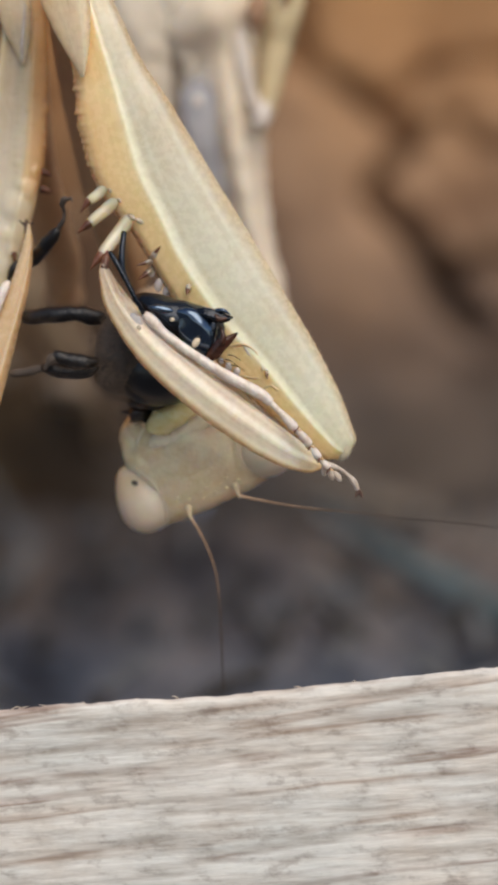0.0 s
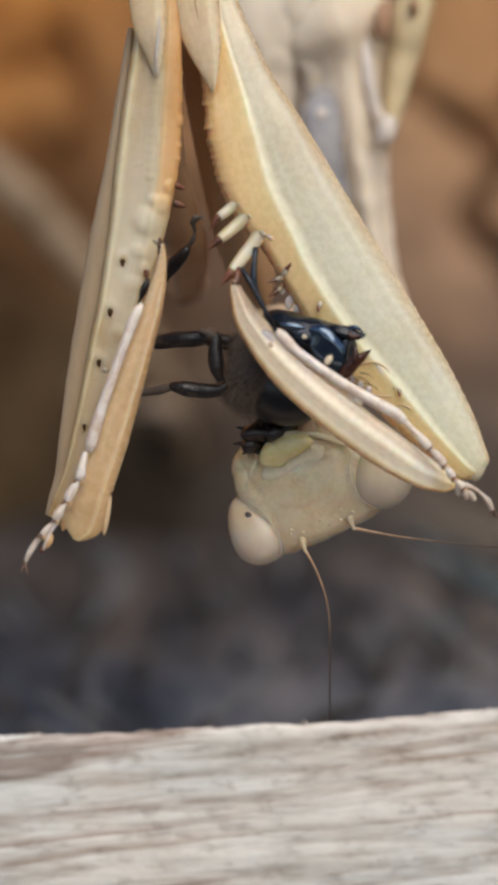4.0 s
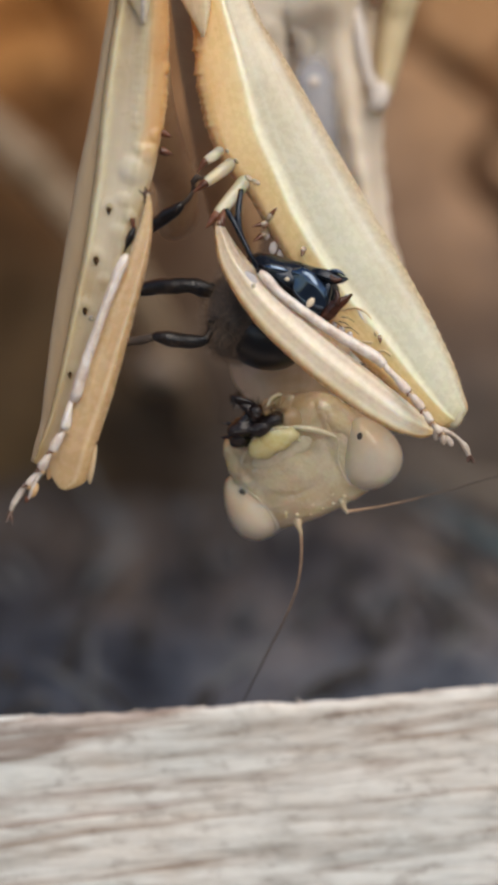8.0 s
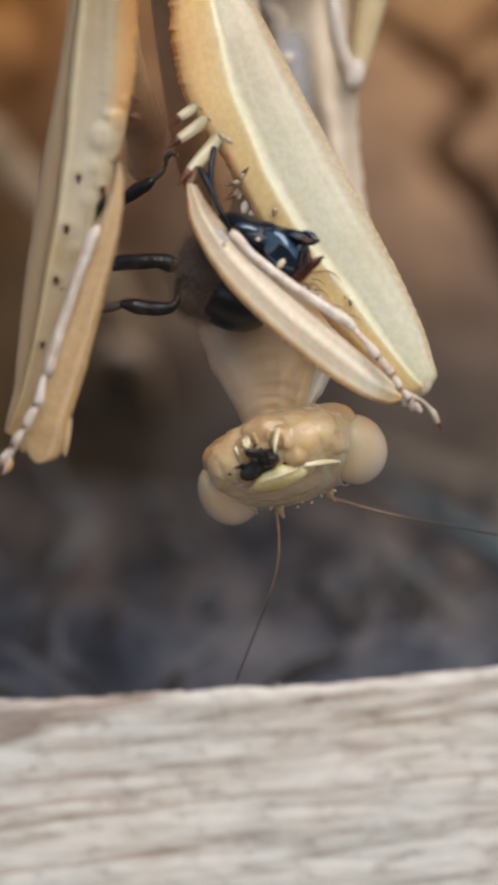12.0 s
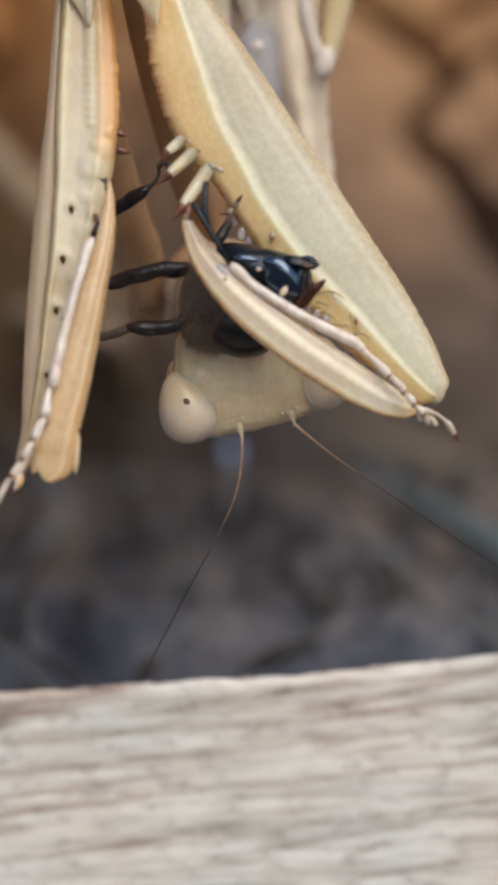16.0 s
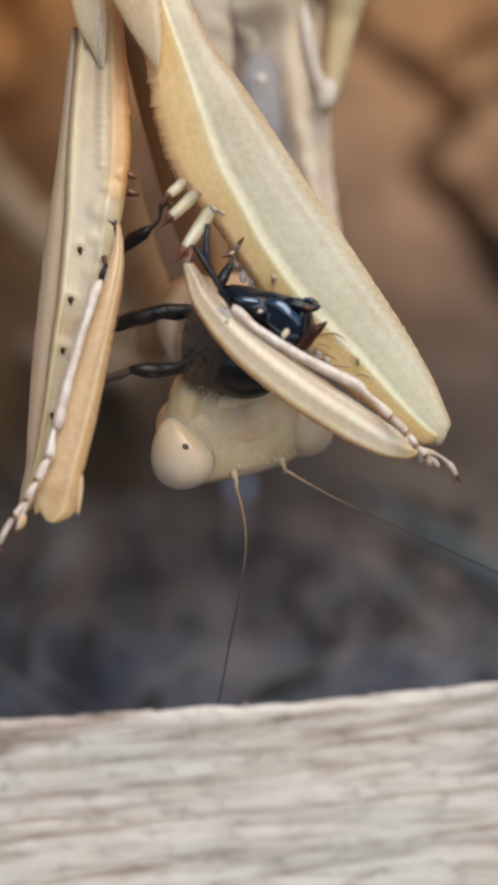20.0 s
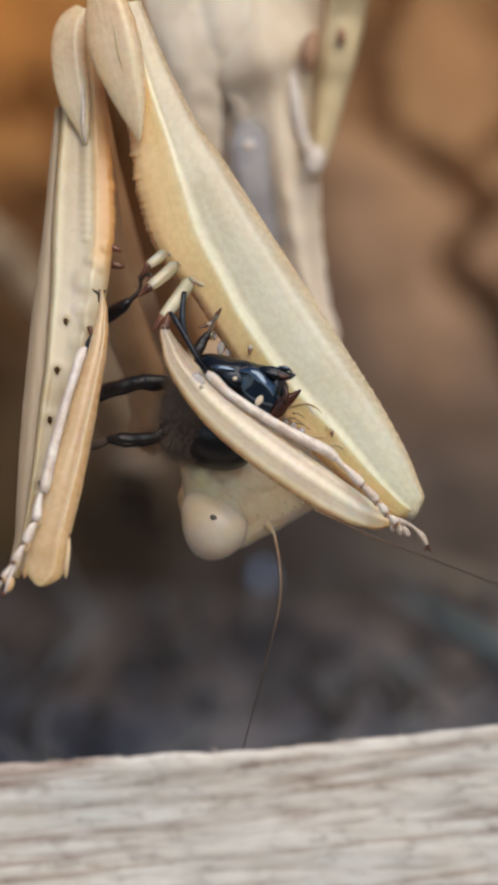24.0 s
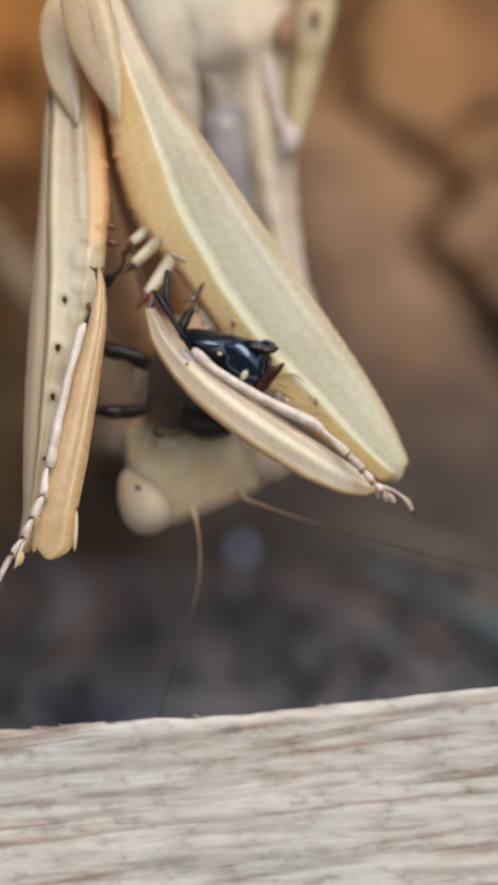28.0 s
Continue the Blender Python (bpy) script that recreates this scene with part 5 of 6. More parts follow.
def left_foreleg(mantis):
    shape = [(294, -70, 0.2, 24, 0.26), (291, 20, 0.1, 34, 0.33), (287, 90, 0, 42, 0.39), (277, 200, 0, 51, 0.47), (266, 310, 0, 56, 0.5), (253, 400, 0, 52, 0.5), (239, 470, 0, 47, 0.48), (220, 560, 0, 42, 0.46),
             (197, 650, 0, 38, 0.42), (171, 750, 0, 31, 0.36), (138, 850, 0, 22, 0.28), (112, 905, 0, 15, 0.2), (94, 934, 0, 8, 0.12)]
    femur = part("foreleg", lumps(toothed(blade(B(), shape, 330, -0.82, 0.32, 0.7, 0.012, 40, "inner_femur"), shape, 1, 130, 360, 14, 4, 3),
                                    [(266, 410, 24, 0.10), (292, 380, 17, 0.07), (307, 350, 11, 0.06), (276, 372, 10, 0.04), (248, 462, 13, 0.04), (262, 494, 11, 0.05), (238, 520, 14, 0.03), (214, 604, 12, 0.03)] +
                                    [(283 - 0.075 * (y - 170) + (y % 3) * 2, y, 8, 0.035) for y in range(150, 345, 15)] + [(x, y - 6, 15, 0.03) for x, y in ((223, 480), (200, 569), (180, 658), (153, 771))] +
                                    [(x, y, 6, -0.05) for x, y in ((223, 480), (200, 569), (180, 658), (153, 771))]), M_FEMUR_L, mantis, "cream raptorial foreleg with an orange rim and dark pits")

    def front(x, y):
        return on_blade(shape, x, y, "inner_femur")
    part("flange", blade(B(), [(240, 70, 0.14, 6, 0.1), (223, 200, 0.14, 12, 0.16), (209, 300, 0.14, 15, 0.2), (192, 400, 0.14, 19, 0.2), (181, 460, 0.14, 21, 0.2), (164, 560, 0.14, 21, 0.2), (143, 680, 0.14, 20, 0.2), (125, 790, 0.14, 17, 0.18), (111, 865, 0.14, 12, 0.14), (102, 900, 0.12, 13, 0.12), (88, 932, 0.12, 6, 0.08)], 50, -0.3, 0.32, 0.6, 0.012, 12), M_FLANGE, femur, "dull tan outer flange")
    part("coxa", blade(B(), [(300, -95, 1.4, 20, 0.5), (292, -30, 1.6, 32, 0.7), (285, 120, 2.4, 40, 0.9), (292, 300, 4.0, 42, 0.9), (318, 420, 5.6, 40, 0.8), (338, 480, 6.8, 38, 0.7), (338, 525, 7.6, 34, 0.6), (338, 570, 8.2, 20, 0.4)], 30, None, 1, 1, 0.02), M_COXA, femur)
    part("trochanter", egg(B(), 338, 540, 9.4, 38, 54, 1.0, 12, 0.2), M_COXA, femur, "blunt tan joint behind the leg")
    lobe = part("coxal_lobe", blade(B(), [(300, -104, -0.5, 14, 0.16), (276, -70, -0.55, 28, 0.28), (268, -10, -0.6, 32, 0.3), (272, 60, -0.6, 29, 0.26), (281, 115, -0.52, 16, 0.16), (285, 154, -0.42, 3, 0.06)], 34, 0.5, 0.5, 0.6, 0.012, 14), M_LOBE, femur, "leaf-shaped pale lobe at the leg's base")
    part("lobe_margin", tube(B(), [(290, 30, -0.80, 1), (288, 80, -0.82, 3), (284, 120, -0.70, 3.5), (284, 150, -0.54, 2)], 18, 7), M_TARSUS, lobe, "raised pale margin")
    tibia = part("tibia", blade(B(), [(294, 447, -1.20, 3, 0.1), (291, 490, -1.22, 10, 0.2), (276, 560, -1.25, 17, 0.28), (250, 640, -1.25, 23, 0.32), (229, 704, -1.22, 27, 0.34), (199, 790, -1.18, 33, 0.34),
                              (172, 866, -1.12, 35, 0.32), (158, 906, -1.1, 38, 0.28), (151, 932, -1.05, 39, 0.22), (146, 950, -1.05, 34, 0.15), (141, 963, -1.05, 20, 0.1), (137, 972, -1.05, 6, 0.05)], 80, 0.1, 0.8, 0.7, 0.014, 26, "inner_tibia"), M_TIBIA_L, femur, "amber tibia folded against the femur")
    # frayed foot of the tibia
    for a, b, r, mat in (((122, 930), (113, 956), 9, M_RIM), ((170, 925), (172, 957), 14, M_RIM), ((186, 915), (187, 964), 9, M_RIM_PALE)):
        cone("tibia_point", a, b, r, -1.02, mat, tibia, 0)
    part("spine_socket", egg(B(), 199, 888, -1.12, 4, 6, 0.08, 0, 0.3, 8, 10), M_SPINELET, tibia)
    part("keel", tube(B(), [(197, 880, -1.08, 3), (195, 915, -1.15, 5), (189, 950, -1.12, 4), (187, 962, -1.08, 2)], 12, 7, 0.02), M_RIM_PALE, tibia)
    cone("tibial_hook", (292, 464), (288, 436), 7, -1.2, M_DARK_SPINE, femur, 0.3)
    for x1, y1 in ((302, 444), (276, 440)):
        cone("bristle", (290, 452), (x1, y1), 3, -1.2, M_DARK_SPINE, femur, 0)
    part("basitarsus", tube(B(), [(256, 552, -1.52, 4), (246, 570, -1.58, 9), (224, 626, -1.62, 8), (200, 692, -1.62, 8), (178, 756, -1.58, 9.5), (166, 796, -1.56, 10.5), (161, 812, -1.54, 7)], 34, 12, 0.016), M_TARSUS, femur, "pale pink first tarsal joint")
    for (x0, y0), (x1, y1), r in (((156, 814), (142, 864), 9.5), ((143, 860), (120, 902), 9.5), ((121, 898), (100, 935), 8), ((101, 932), (76, 962), 6)):
        px, py = (y0 - y1) / math.hypot(x1 - x0, y1 - y0) * r, (x1 - x0) / math.hypot(x1 - x0, y1 - y0) * r
        part("tarsal_joint", tube(B(), [(x0, y0, -1.54, r * 0.55), (x0 * 0.65 + x1 * 0.35, y0 * 0.65 + y1 * 0.35, -1.6, r * 0.7), (x0 * 0.28 + x1 * 0.72, y0 * 0.28 + y1 * 0.72, -1.58, r), (x0 * 0.06 + x1 * 0.94, y0 * 0.06 + y1 * 0.94, -1.55, r * 0.8), (x1, y1, -1.5, r * 0.3)], 16, 10, 0.05), M_TARSUS, femur)
        part("sole_lobe", egg(B(), x1 - px * 0.7, y1 - py * 0.7, -1.50, r * 0.5, r * 1.1, 0.07, 28, 0.5, 8, 12), M_RIM_PALE, femur)
        part("joint_seam", tube(B(), [(x1 - px * 0.7, y1 - py * 0.7, -1.62, 1.4), (x1, y1, -1.68, 0.9), (x1 + px * 0.6, y1 + py * 0.6, -1.62, 1.4)], 8, 5, 0.02), M_SPINELET, femur)
        for dx, dy in ((9, 6), (-10, 4)):
            part("spur", tube(B(), [(x1, y1, -1.6, 3), (x1 + dx * 0.6, y1 + dy * 0.6, -1.66, 2), (x1 + dx, y1 + dy, -1.64, 0.6)], 6, 5), M_RIM if dx > 0 else M_SPINELET, femur)
    part("foot", tube(B(), [(82, 952, -1.5, 3.5), (66, 974, -1.5, 4.5), (53, 996, -1.5, 5), (46, 1014, -1.5, 3)], 20, 8, 0.07), M_FOOT, femur, "last tarsal joint with dark claws")
    part("foot_strand", tube(B(), [(102, 938, -1.52, 4), (90, 960, -1.54, 2.6), (82, 978, -1.54, 2.2), (78, 992, -1.5, 1)], 16, 7, 0.03), M_TARSUS, femur)
    part("sole_lobe", egg(B(), 88, 972, -1.48, 7, 14, 0.09, 22, 0.5, 10, 12), M_RIM, femur, "amber sole lobe")
    part("joint_seam", egg(B(), 76, 988, -1.5, 4, 6, 0.06, 20, 0.4, 8, 10), M_SPINELET, femur)
    for x1, y1 in ((38, 1030), (50, 1032)):
        cone("claw", (47, 1010), (x1, y1), 3.5, -1.5, M_DARK_SPINE, femur)
    for x, y, r in ((223, 480, 5.5), (200, 569, 5.5), (180, 658, 5.5), (153, 771, 4)):
        d = front(x, y)
        part("socket", egg(B(), x, y - 5, d - 0.004, 9, 10, 0.04, 0, 0.2, 10, 18), M_HALO, femur, "yellowish ring round a dark pit")
        part("pit", egg(B(), x, y, d - 0.03, r * 0.8, r, 0.03, 0, 0.3, 6, 10), M_HOLE, femur, "dark pit")
        cone("spinelet", (x - 1, y + 1), (x + 1, y + 10), r * 0.7, d - 0.04, M_HOLE, femur, -0.02)
    part("bead", egg(B(), 192, 674, front(192, 674), 6, 5, 0.05, 0, 0.4, 8, 10), M_CLEAR, femur)
    scrap = front(258, 528)
    part("prey_scrap", tube(B(), [(268, 510, scrap - 0.08, 3), (263, 524, scrap - 0.10, 6), (257, 540, scrap - 0.08, 5.5), (249, 557, scrap - 0.06, 2)], 16, 9, 0.06), M_BEE_LEG, femur, "black scrap of the prey's leg")
    cone("spinelet", (264, 496), (267, 514), 5, scrap - 0.06, M_SPINELET, femur, -0.05)
    cone("spinelet", (316, 346), (334, 355), 7, 0.0, M_SPINELET, femur, 0)
    cone("spinelet", (314, 378), (336, 386), 8, 0.0, M_SPINELET, femur, 0)
    return femur


def prothorax(mantis):
    """The body behind the legs, drawn as it hangs when the neck is stretched."""
    bm = blade(B(), [(640, 372, 12.0, 12, 0.4), (624, 405, 9.0, 15, 0.5), (606, 440, 6.6, 18, 0.6), (590, 475, 6.2, 46, 1.0), (555, 522, 5.2, 90, 1.4), (514, 580, 4.0, 128, 1.5), (511, 640, 3.4, 117, 1.3), (516, 700, 3.0, 94, 1.1), (519, 748, 2.8, 72, 0.95),
                     (522, 785, 2.8, 56, 0.85), (530, 822, 3.1, 44, 0.7)], 150, None, 0.6, 0.8, 0.025, 30)
    # soft curved folds round the underside of the neck, a furrow beside the pale ridge
    for v in bm.verts:
        x, z = v.co.x / MM, v.co.z / MM
        k = max(0.0, 1 - abs(x - 1.25) / 1.2) * min(max((4.2 - z) / 1.5, 0), 1)
        far = math.hypot(x - 1.3, (z + 0.6) * 1.0)
        v.co.y += MM * (0.038 * k * math.sin(far * 15.0 + 4.5 * noise.noise(v.co * 900)) + 0.10 * noise.noise(v.co * 1100) + 0.05 * noise.noise(v.co * 2600))
        v.co.y += 0.22 * MM * math.exp(-((x - 2.2 + 0.35 * (2.2 - z)) / 0.16) ** 2) * min(max((4.5 - z) / 2, 0), 1)
    body = part("prothorax", bm, M_BODY, mantis, "tan tapered prothorax with a pale side ridge")
    part("side_ridge", blade(B(), [(634, 610, 3.0, 10, 0.3), (619, 648, 2.7, 15, 0.4), (603, 690, 2.4, 16, 0.4), (588, 726, 2.3, 14, 0.36), (574, 752, 2.3, 7, 0.2)], 26, 0.2, 0.7, 0.8, 0.03, 10), M_PALE, body, "pale keeled side ridge")
    return body


def solid(profile, nseg=26, nz=30, power=2.3, relief=None):
    """A capsule from sections: height, half width, centre depth, half depth (mm); relief pushes its points about."""
    bm = B()
    rings = []
    for z, w, yc, h in spline(profile, nz):
        ring = []
        for k in range(nseg):
            a = 2 * math.pi * k / nseg
            c, s = math.cos(a), math.sin(a)
            r = (abs(c) ** power + abs(s) ** power) ** (-1 / power)
            p = Vector((max(w, 0.02) * c * r, yc + max(h, 0.02) * s * r, z))
            p += p.normalized() * 0.03 * noise.noise(p * 2.2)
            if relief:
                p += relief(p)
            ring.append(p * MM)
        rings.append(ring)
    return skin(bm, rings, [k / nseg for k in range(nseg)])


def ball(bm, c, r, rot=(0, 0, 0), rings=16, sides=24, taper=0.0, rough=0.0):
    """An egg in millimetres; taper narrows it towards its own top."""
    e = Euler([radians(a) for a in rot]).to_matrix()
    rows = []
    for i in range(rings + 1):
        a = math.pi * (i + 0.04) / (rings + 0.08)
        z = math.cos(a)
        row = []
        for k in range(sides):
            b = 2 * math.pi * k / sides
            s = math.sin(a) * (1 - taper * z)
            v = Vector((s * math.cos(b) * r[0], s * math.sin(b) * r[1], z * r[2]))
            if rough:
                v *= 1 + rough * noise.noise(v * 3 + Vector(c))
            row.append((Vector(c) + e @ v) * MM)
        rows.append(row)
    return skin(bm, rows, [k / sides for k in range(sides)])


def rod(bm, pts, count=12, sides=7):
    """A tube in millimetres. pts: x, y, z, radius."""
    st = spline(pts, count)
    rings, side = [], None
    ps = [Vector(p[:3]) for p in st]
    for i, p in enumerate(ps):
        t = (ps[min(i + 1, count - 1)] - ps[max(i - 1, 0)]).normalized()
        side = side or t.orthogonal().normalized()
        side = (side - t * side.dot(t)).normalized()
        up = t.cross(side)
        rings.append([(p + (side * math.cos(2 * math.pi * k / sides) + up * math.sin(2 * math.pi * k / sides)) * max(st[i][3], 0.005)) * MM for k in range(sides)])
    return skin(bm, rings, [k / sides for k in range(sides)])


PUPILS = []


def face_relief(p):
    """Seams and swellings of the head capsule: face shield, lip seam and cheek furrows in front, wrinkled throat behind."""
    out = Vector((0, 0, 0))
    if p.y < 0:
        e = math.hypot(p.x / 1.12, (p.z - 0.66) / 0.60)
        out.y += 0.022 * math.exp(-((e - 1) / 0.12) ** 2) - 0.05 * max(0, 1 - e)
        out.y += 0.035 * math.exp(-((p.z - 1.40 + 0.10 * p.x * p.x) / 0.07) ** 2) * (abs(p.x) < 1.3)
        out.y += 0.07 * math.exp(-((abs(p.x) - 1.25 - 0.12 * p.z) / 0.09) ** 2) * min(max((p.z + 0.2) / 0.5, 0), 1)
        out.y -= 0.06 * math.exp(-(p.x / 0.5) ** 2 - ((p.z + 0.55) / 0.3) ** 2)
        out.y += 0.03 * noise.noise(p * 4.0) + 0.018 * noise.noise(p * 11.0)
    elif p.z > 0.2:
        k = min(1, (p.z - 0.2) / 0.8)
        out.y += k * (0.06 * noise.noise(p * 2.6) + 0.035 * noise.noise(p * 6.0))
        out.y -= k * 0.05 * math.exp(-(p.x / 0.12) ** 2)
        out.y -= k * 0.025 * math.exp(-((abs(p.x) - 1.0) / 0.10) ** 2)
    return out


def head(mantis):
    """Triangular head hanging mouth up: face towards -y, mouth towards +z, eyes at the lower corners."""
    ob = part("head", solid([(-1.16, 0.9, 0.15, 0.25), (-1.10, 1.55, 0.14, 0.64), (-0.86, 2.16, 0.14, 0.98), (-0.38, 2.50, 0.2, 1.18), (0.15, 2.52, 0.24, 1.28), (0.6, 2.40, 0.24, 1.28), (1.05, 2.20, 0.18, 1.2),
                             (1.5, 2.08, 0.1, 1.06), (1.9, 1.96, 0.04, 0.94), (2.2, 1.72, 0.0, 0.78), (2.4, 1.32, 0.0, 0.58), (2.52, 0.7, 0.0, 0.3)], 110, 96, 2.15, face_relief), M_HEAD, mantis, "pale tan triangular head")
    for s in (-1, 1):
        part("eye", ball(B(), (2.02 * s, -0.06, 0.0), (0.90, 1.0, 1.10), (0, 12 * s, 0), 30, 40, 0.30), M_EYE, ob, "large milky compound eye")
        part("eye_rim", rod(B(), [(1.74 * s, -0.80, 0.98, 0.012), (1.42 * s, -0.96, 0.40, 0.022), (1.36 * s, -0.98, -0.36, 0.022), (1.62 * s, -0.74, -0.90, 0.012)], 22), M_HEAD, ob)
        PUPILS.append((s, part("pseudopupil", ball(B(), (0, 0.0, 0), (0.085, 0.02, 0.115), (0, 30 * s, 0), 8, 12), M_PUPIL, ob, "tiny dark eye spot that faces the onlooker")))
        part("scape", rod(B(), [(0.78 * s, -0.78, -0.78, 0.15), (0.79 * s, -0.92, -0.88, 0.10), (0.80 * s, -1.0, -1.02, 0.06), (0.81 * s, -1.04, -1.16, 0.04)], 10, 10), M_SCAPE, ob, "antenna socket")
        part("cheek", ball(B(), (1.62 * s, -0.16, 1.26), (0.46, 0.46, 1.0), (0, -14 * s, 0), 20, 26, 0, 0.14), M_HEAD, ob)
        part("temple", ball(B(), (1.34 * s, 0.56, 0.52), (1.08, 0.70, 0.94), (0, -14 * s, 0), 24, 30, 0, 0.05), M_MOUTH, ob, "swollen amber temple")
        part("mandible", ball(B(), (0.76 * s, -0.62, 2.14), (0.38, 0.32, 0.36), (10, 30 * s, 0), 16, 20, 0.2, 0.2), M_MOUTH, ob, "amber mandible")
        # raised cheek edge; its cream colour carries the highlight seen along it
        ridge = [(0.60, -0.92, 2.12, 0.03), (0.92, -0.90, 1.92, 0.07), (1.24, -0.86, 1.66, 0.09), (1.52, -0.82, 1.36, 0.08), (1.74, -0.82, 1.12, 0.03)] if s > 0 else [(0.60, -0.90, 2.12, 0.02), (0.86, -0.85, 1.96, 0.05), (1.10, -0.80, 1.80, 0.06), (1.30, -0.72, 1.62, 0.04), (1.40, -0.66, 1.50, 0.02)]
        part("cheek_ridge", rod(B(), [(x * s, y, z, r) for x, y, z, r in ridge], 28, 10), M_GOLD, ob, "cheek ridge, its highlight put into the cream colour")
        # mouthparts lying over the throat side
        part("maxilla", ball(B(), (0.66 * s, -0.05, 2.44), (0.36, 0.42, 0.18), (0, 22 * s, 0), 16, 20, 0, 0.22), M_MOUTH, ob, "tan maxilla")
        part("maxilla", ball(B(), (1.06 * s, 0.10, 2.20), (0.40, 0.42, 0.18), (0, 36 * s, 0), 16, 20, 0, 0.22), M_MOUTH, ob)
        for k, (x, y, z, ln) in enumerate(((0.22, 0.20, 2.56, 0.30), (0.44, 0.12, 2.58, 0.34), (0.66, -0.16, 2.58, 0.30), (0.86, 0.02, 2.46, 0.26), (0.34, -0.14, 2.62, 0.26))):
            part("papilla", rod(B(), [(x * s, y + 0.12, z - 0.1, 0.07), (x * s, y, z + 0.06, 0.075), ((x - 0.04) * s, y - ln * 0.6, z + 0.08, 0.05), ((x - 0.06) * s, y - ln, z + 0.04, 0.02)], 10, 7), M_GOLD if k % 2 else M_MOUTH, ob)
        part("palp", rod(B(), [(0.50 * s, 0.22, 2.52, 0.08), (0.52 * s, 0.02, 2.76, 0.085), (0.40 * s, -0.32, 2.86, 0.07), (0.30 * s, -0.62, 2.80, 0.03)], 16), M_GOLD, ob, "jointed pale mouth palp")
    part("clypeus", ball(B(), (0, -0.86, 1.42), (1.0, 0.12, 0.42), (-6, 0, 0), 16, 28, 0.1, 0.12), M_FACE, ob, "translucent clypeus plate")
    part("labrum", ball(B(), (0.02, -0.98, 1.90), (0.80, 0.30, 0.44), (-14, 0, 0), 18, 28, 0.14, 0.2), M_CLYPEUS, ob, "glossy pale yellow upper lip")
    part("lip_edge", rod(B(), [(-0.66, -1.02, 2.10, 0.03), (-0.30, -1.08, 2.26, 0.06), (0.10, -1.10, 2.30, 0.06), (0.46, -1.06, 2.22, 0.06), (0.72, -1.0, 2.06, 0.03)], 18, 8), M_GOLD, ob, "pale lip edge")
    for x, z in ((0, -0.46), (-0.22, -0.70), (0.22, -0.70)):
        part("ocellus", ball(B(), (x, -1.04, z), (0.05, 0.04, 0.04), (0, 0, 0), 8, 10), M_SCAPE, ob, "small shiny simple eye")
    # cream beads put in for wet highlights on the brow and along the lip
    rnd = random.Random(17)
    for k in range(14):
        x, z = (rnd.uniform(-1.1, 1.1), rnd.uniform(-0.85, -0.35)) if k < 9 else (rnd.uniform(-0.9, 0.9), rnd.uniform(1.5, 1.8))
        deep = -0.93 if k < 9 else -1.02
        part("glint_bead", ball(B(), (x, deep, z), (rnd.uniform(0.03, 0.07), 0.05, rnd.uniform(0.03, 0.06)), (0, rnd.uniform(-60, 60), 0), 8, 10, 0, 0.3), M_GOLD, ob, "bead put in for a wet highlight")
    part("labium", ball(B(), (0, 0.36, 2.36), (0.62, 0.50, 0.30), (0, 0, 0), 16, 22, 0, 0.2), M_MOUTH, ob, "tan lower lip")
    mor = ball(B(), (-0.32, -0.86, 2.56), (0.50, 0.36, 0.38), (0, 30, 0), 22, 28, 0, 0.9)
    ball(mor, (0.30, -0.84, 2.44), (0.48, 0.26, 0.20), (0, 12, 0), 14, 18, 0, 0.9)
    ball(mor, (-0.82, -0.88, 2.34), (0.26, 0.24, 0.40), (0, 14, 0), 14, 16, 0, 0.8)
    ball(mor, (0.02, -0.92, 2.98), (0.22, 0.22, 0.46), (0, -14, 0), 14, 16, 0, 0.9)
    ball(mor, (-0.24, -0.86, 3.48), (0.13, 0.13, 0.40), (0, -50, 0), 12, 14, 0, 0.8)
    for a, b in (((-1.0, -0.9, 2.5), (-1.34, -0.95, 2.66)), ((-0.7, -0.92, 2.8), (-1.02, -0.98, 3.08)), ((-0.2, -0.9, 2.8), (-0.02, -0.96, 3.16)), ((-0.9, -0.9, 2.3), (-1.22, -0.94, 2.26))):
        rod(mor, [(*a, 0.09), (*[(u + v) / 2 for u, v in zip(a, b)], 0.07), (*b, 0.02)], 8, 6)
    seats = []
    for c, r in (((-0.32, -0.86, 2.56), 0.42), ((0.30, -0.84, 2.44), 0.28), ((-0.82, -0.88, 2.34), 0.26), ((0.02, -0.92, 2.98), 0.26), ((-0.24, -0.86, 3.48), 0.14)):
        for k in range(90):
            way = Vector((rnd.gauss(0, 1), rnd.gauss(0, 1), rnd.gauss(0, 1))).normalized()
            seats.append(((Vector(c) + way * r) * MM, way))
    hairs(mor, seats, 0.00026, 0.000012, 0.5, 41)
    scrap = part("chewed_morsel", mor, M_MORSEL, ob, "wet black scrap of prey in the mouth")
    return ob, scrap


def antenna(mantis, length, bow):
    pts = [(0, 0, 0, 0.048), (bow * 0.5, 0, -length * 0.06, 0.038), (bow * 0.92, 0, -length * 0.14, 0.031), (bow, 0, -length * 0.24, 0.027), (bow * 0.66, 0, -length * 0.45, 0.022), (bow * 0.2, 0, -length * 0.75, 0.016), (0, 0, -length, 0.009)]
    return part("antenna", rod(B(), pts, 40, 6), M_ANTENNA, mantis, "long thread-like brown antenna")


mantis = thing("mantis", "pale straw-coloured praying mantis hanging head down, clutching its prey", "insect")
RIGHT_LEG = right_foreleg(mantis)
LEFT_LEG = left_foreleg(mantis)
PROTHORAX = prothorax(mantis)
HEAD, MORSEL = head(mantis)
LEFT_ANTENNA = antenna(mantis, 11.0, 0.52)
RIGHT_ANTENNA = antenna(mantis, 11.0, -0.12)


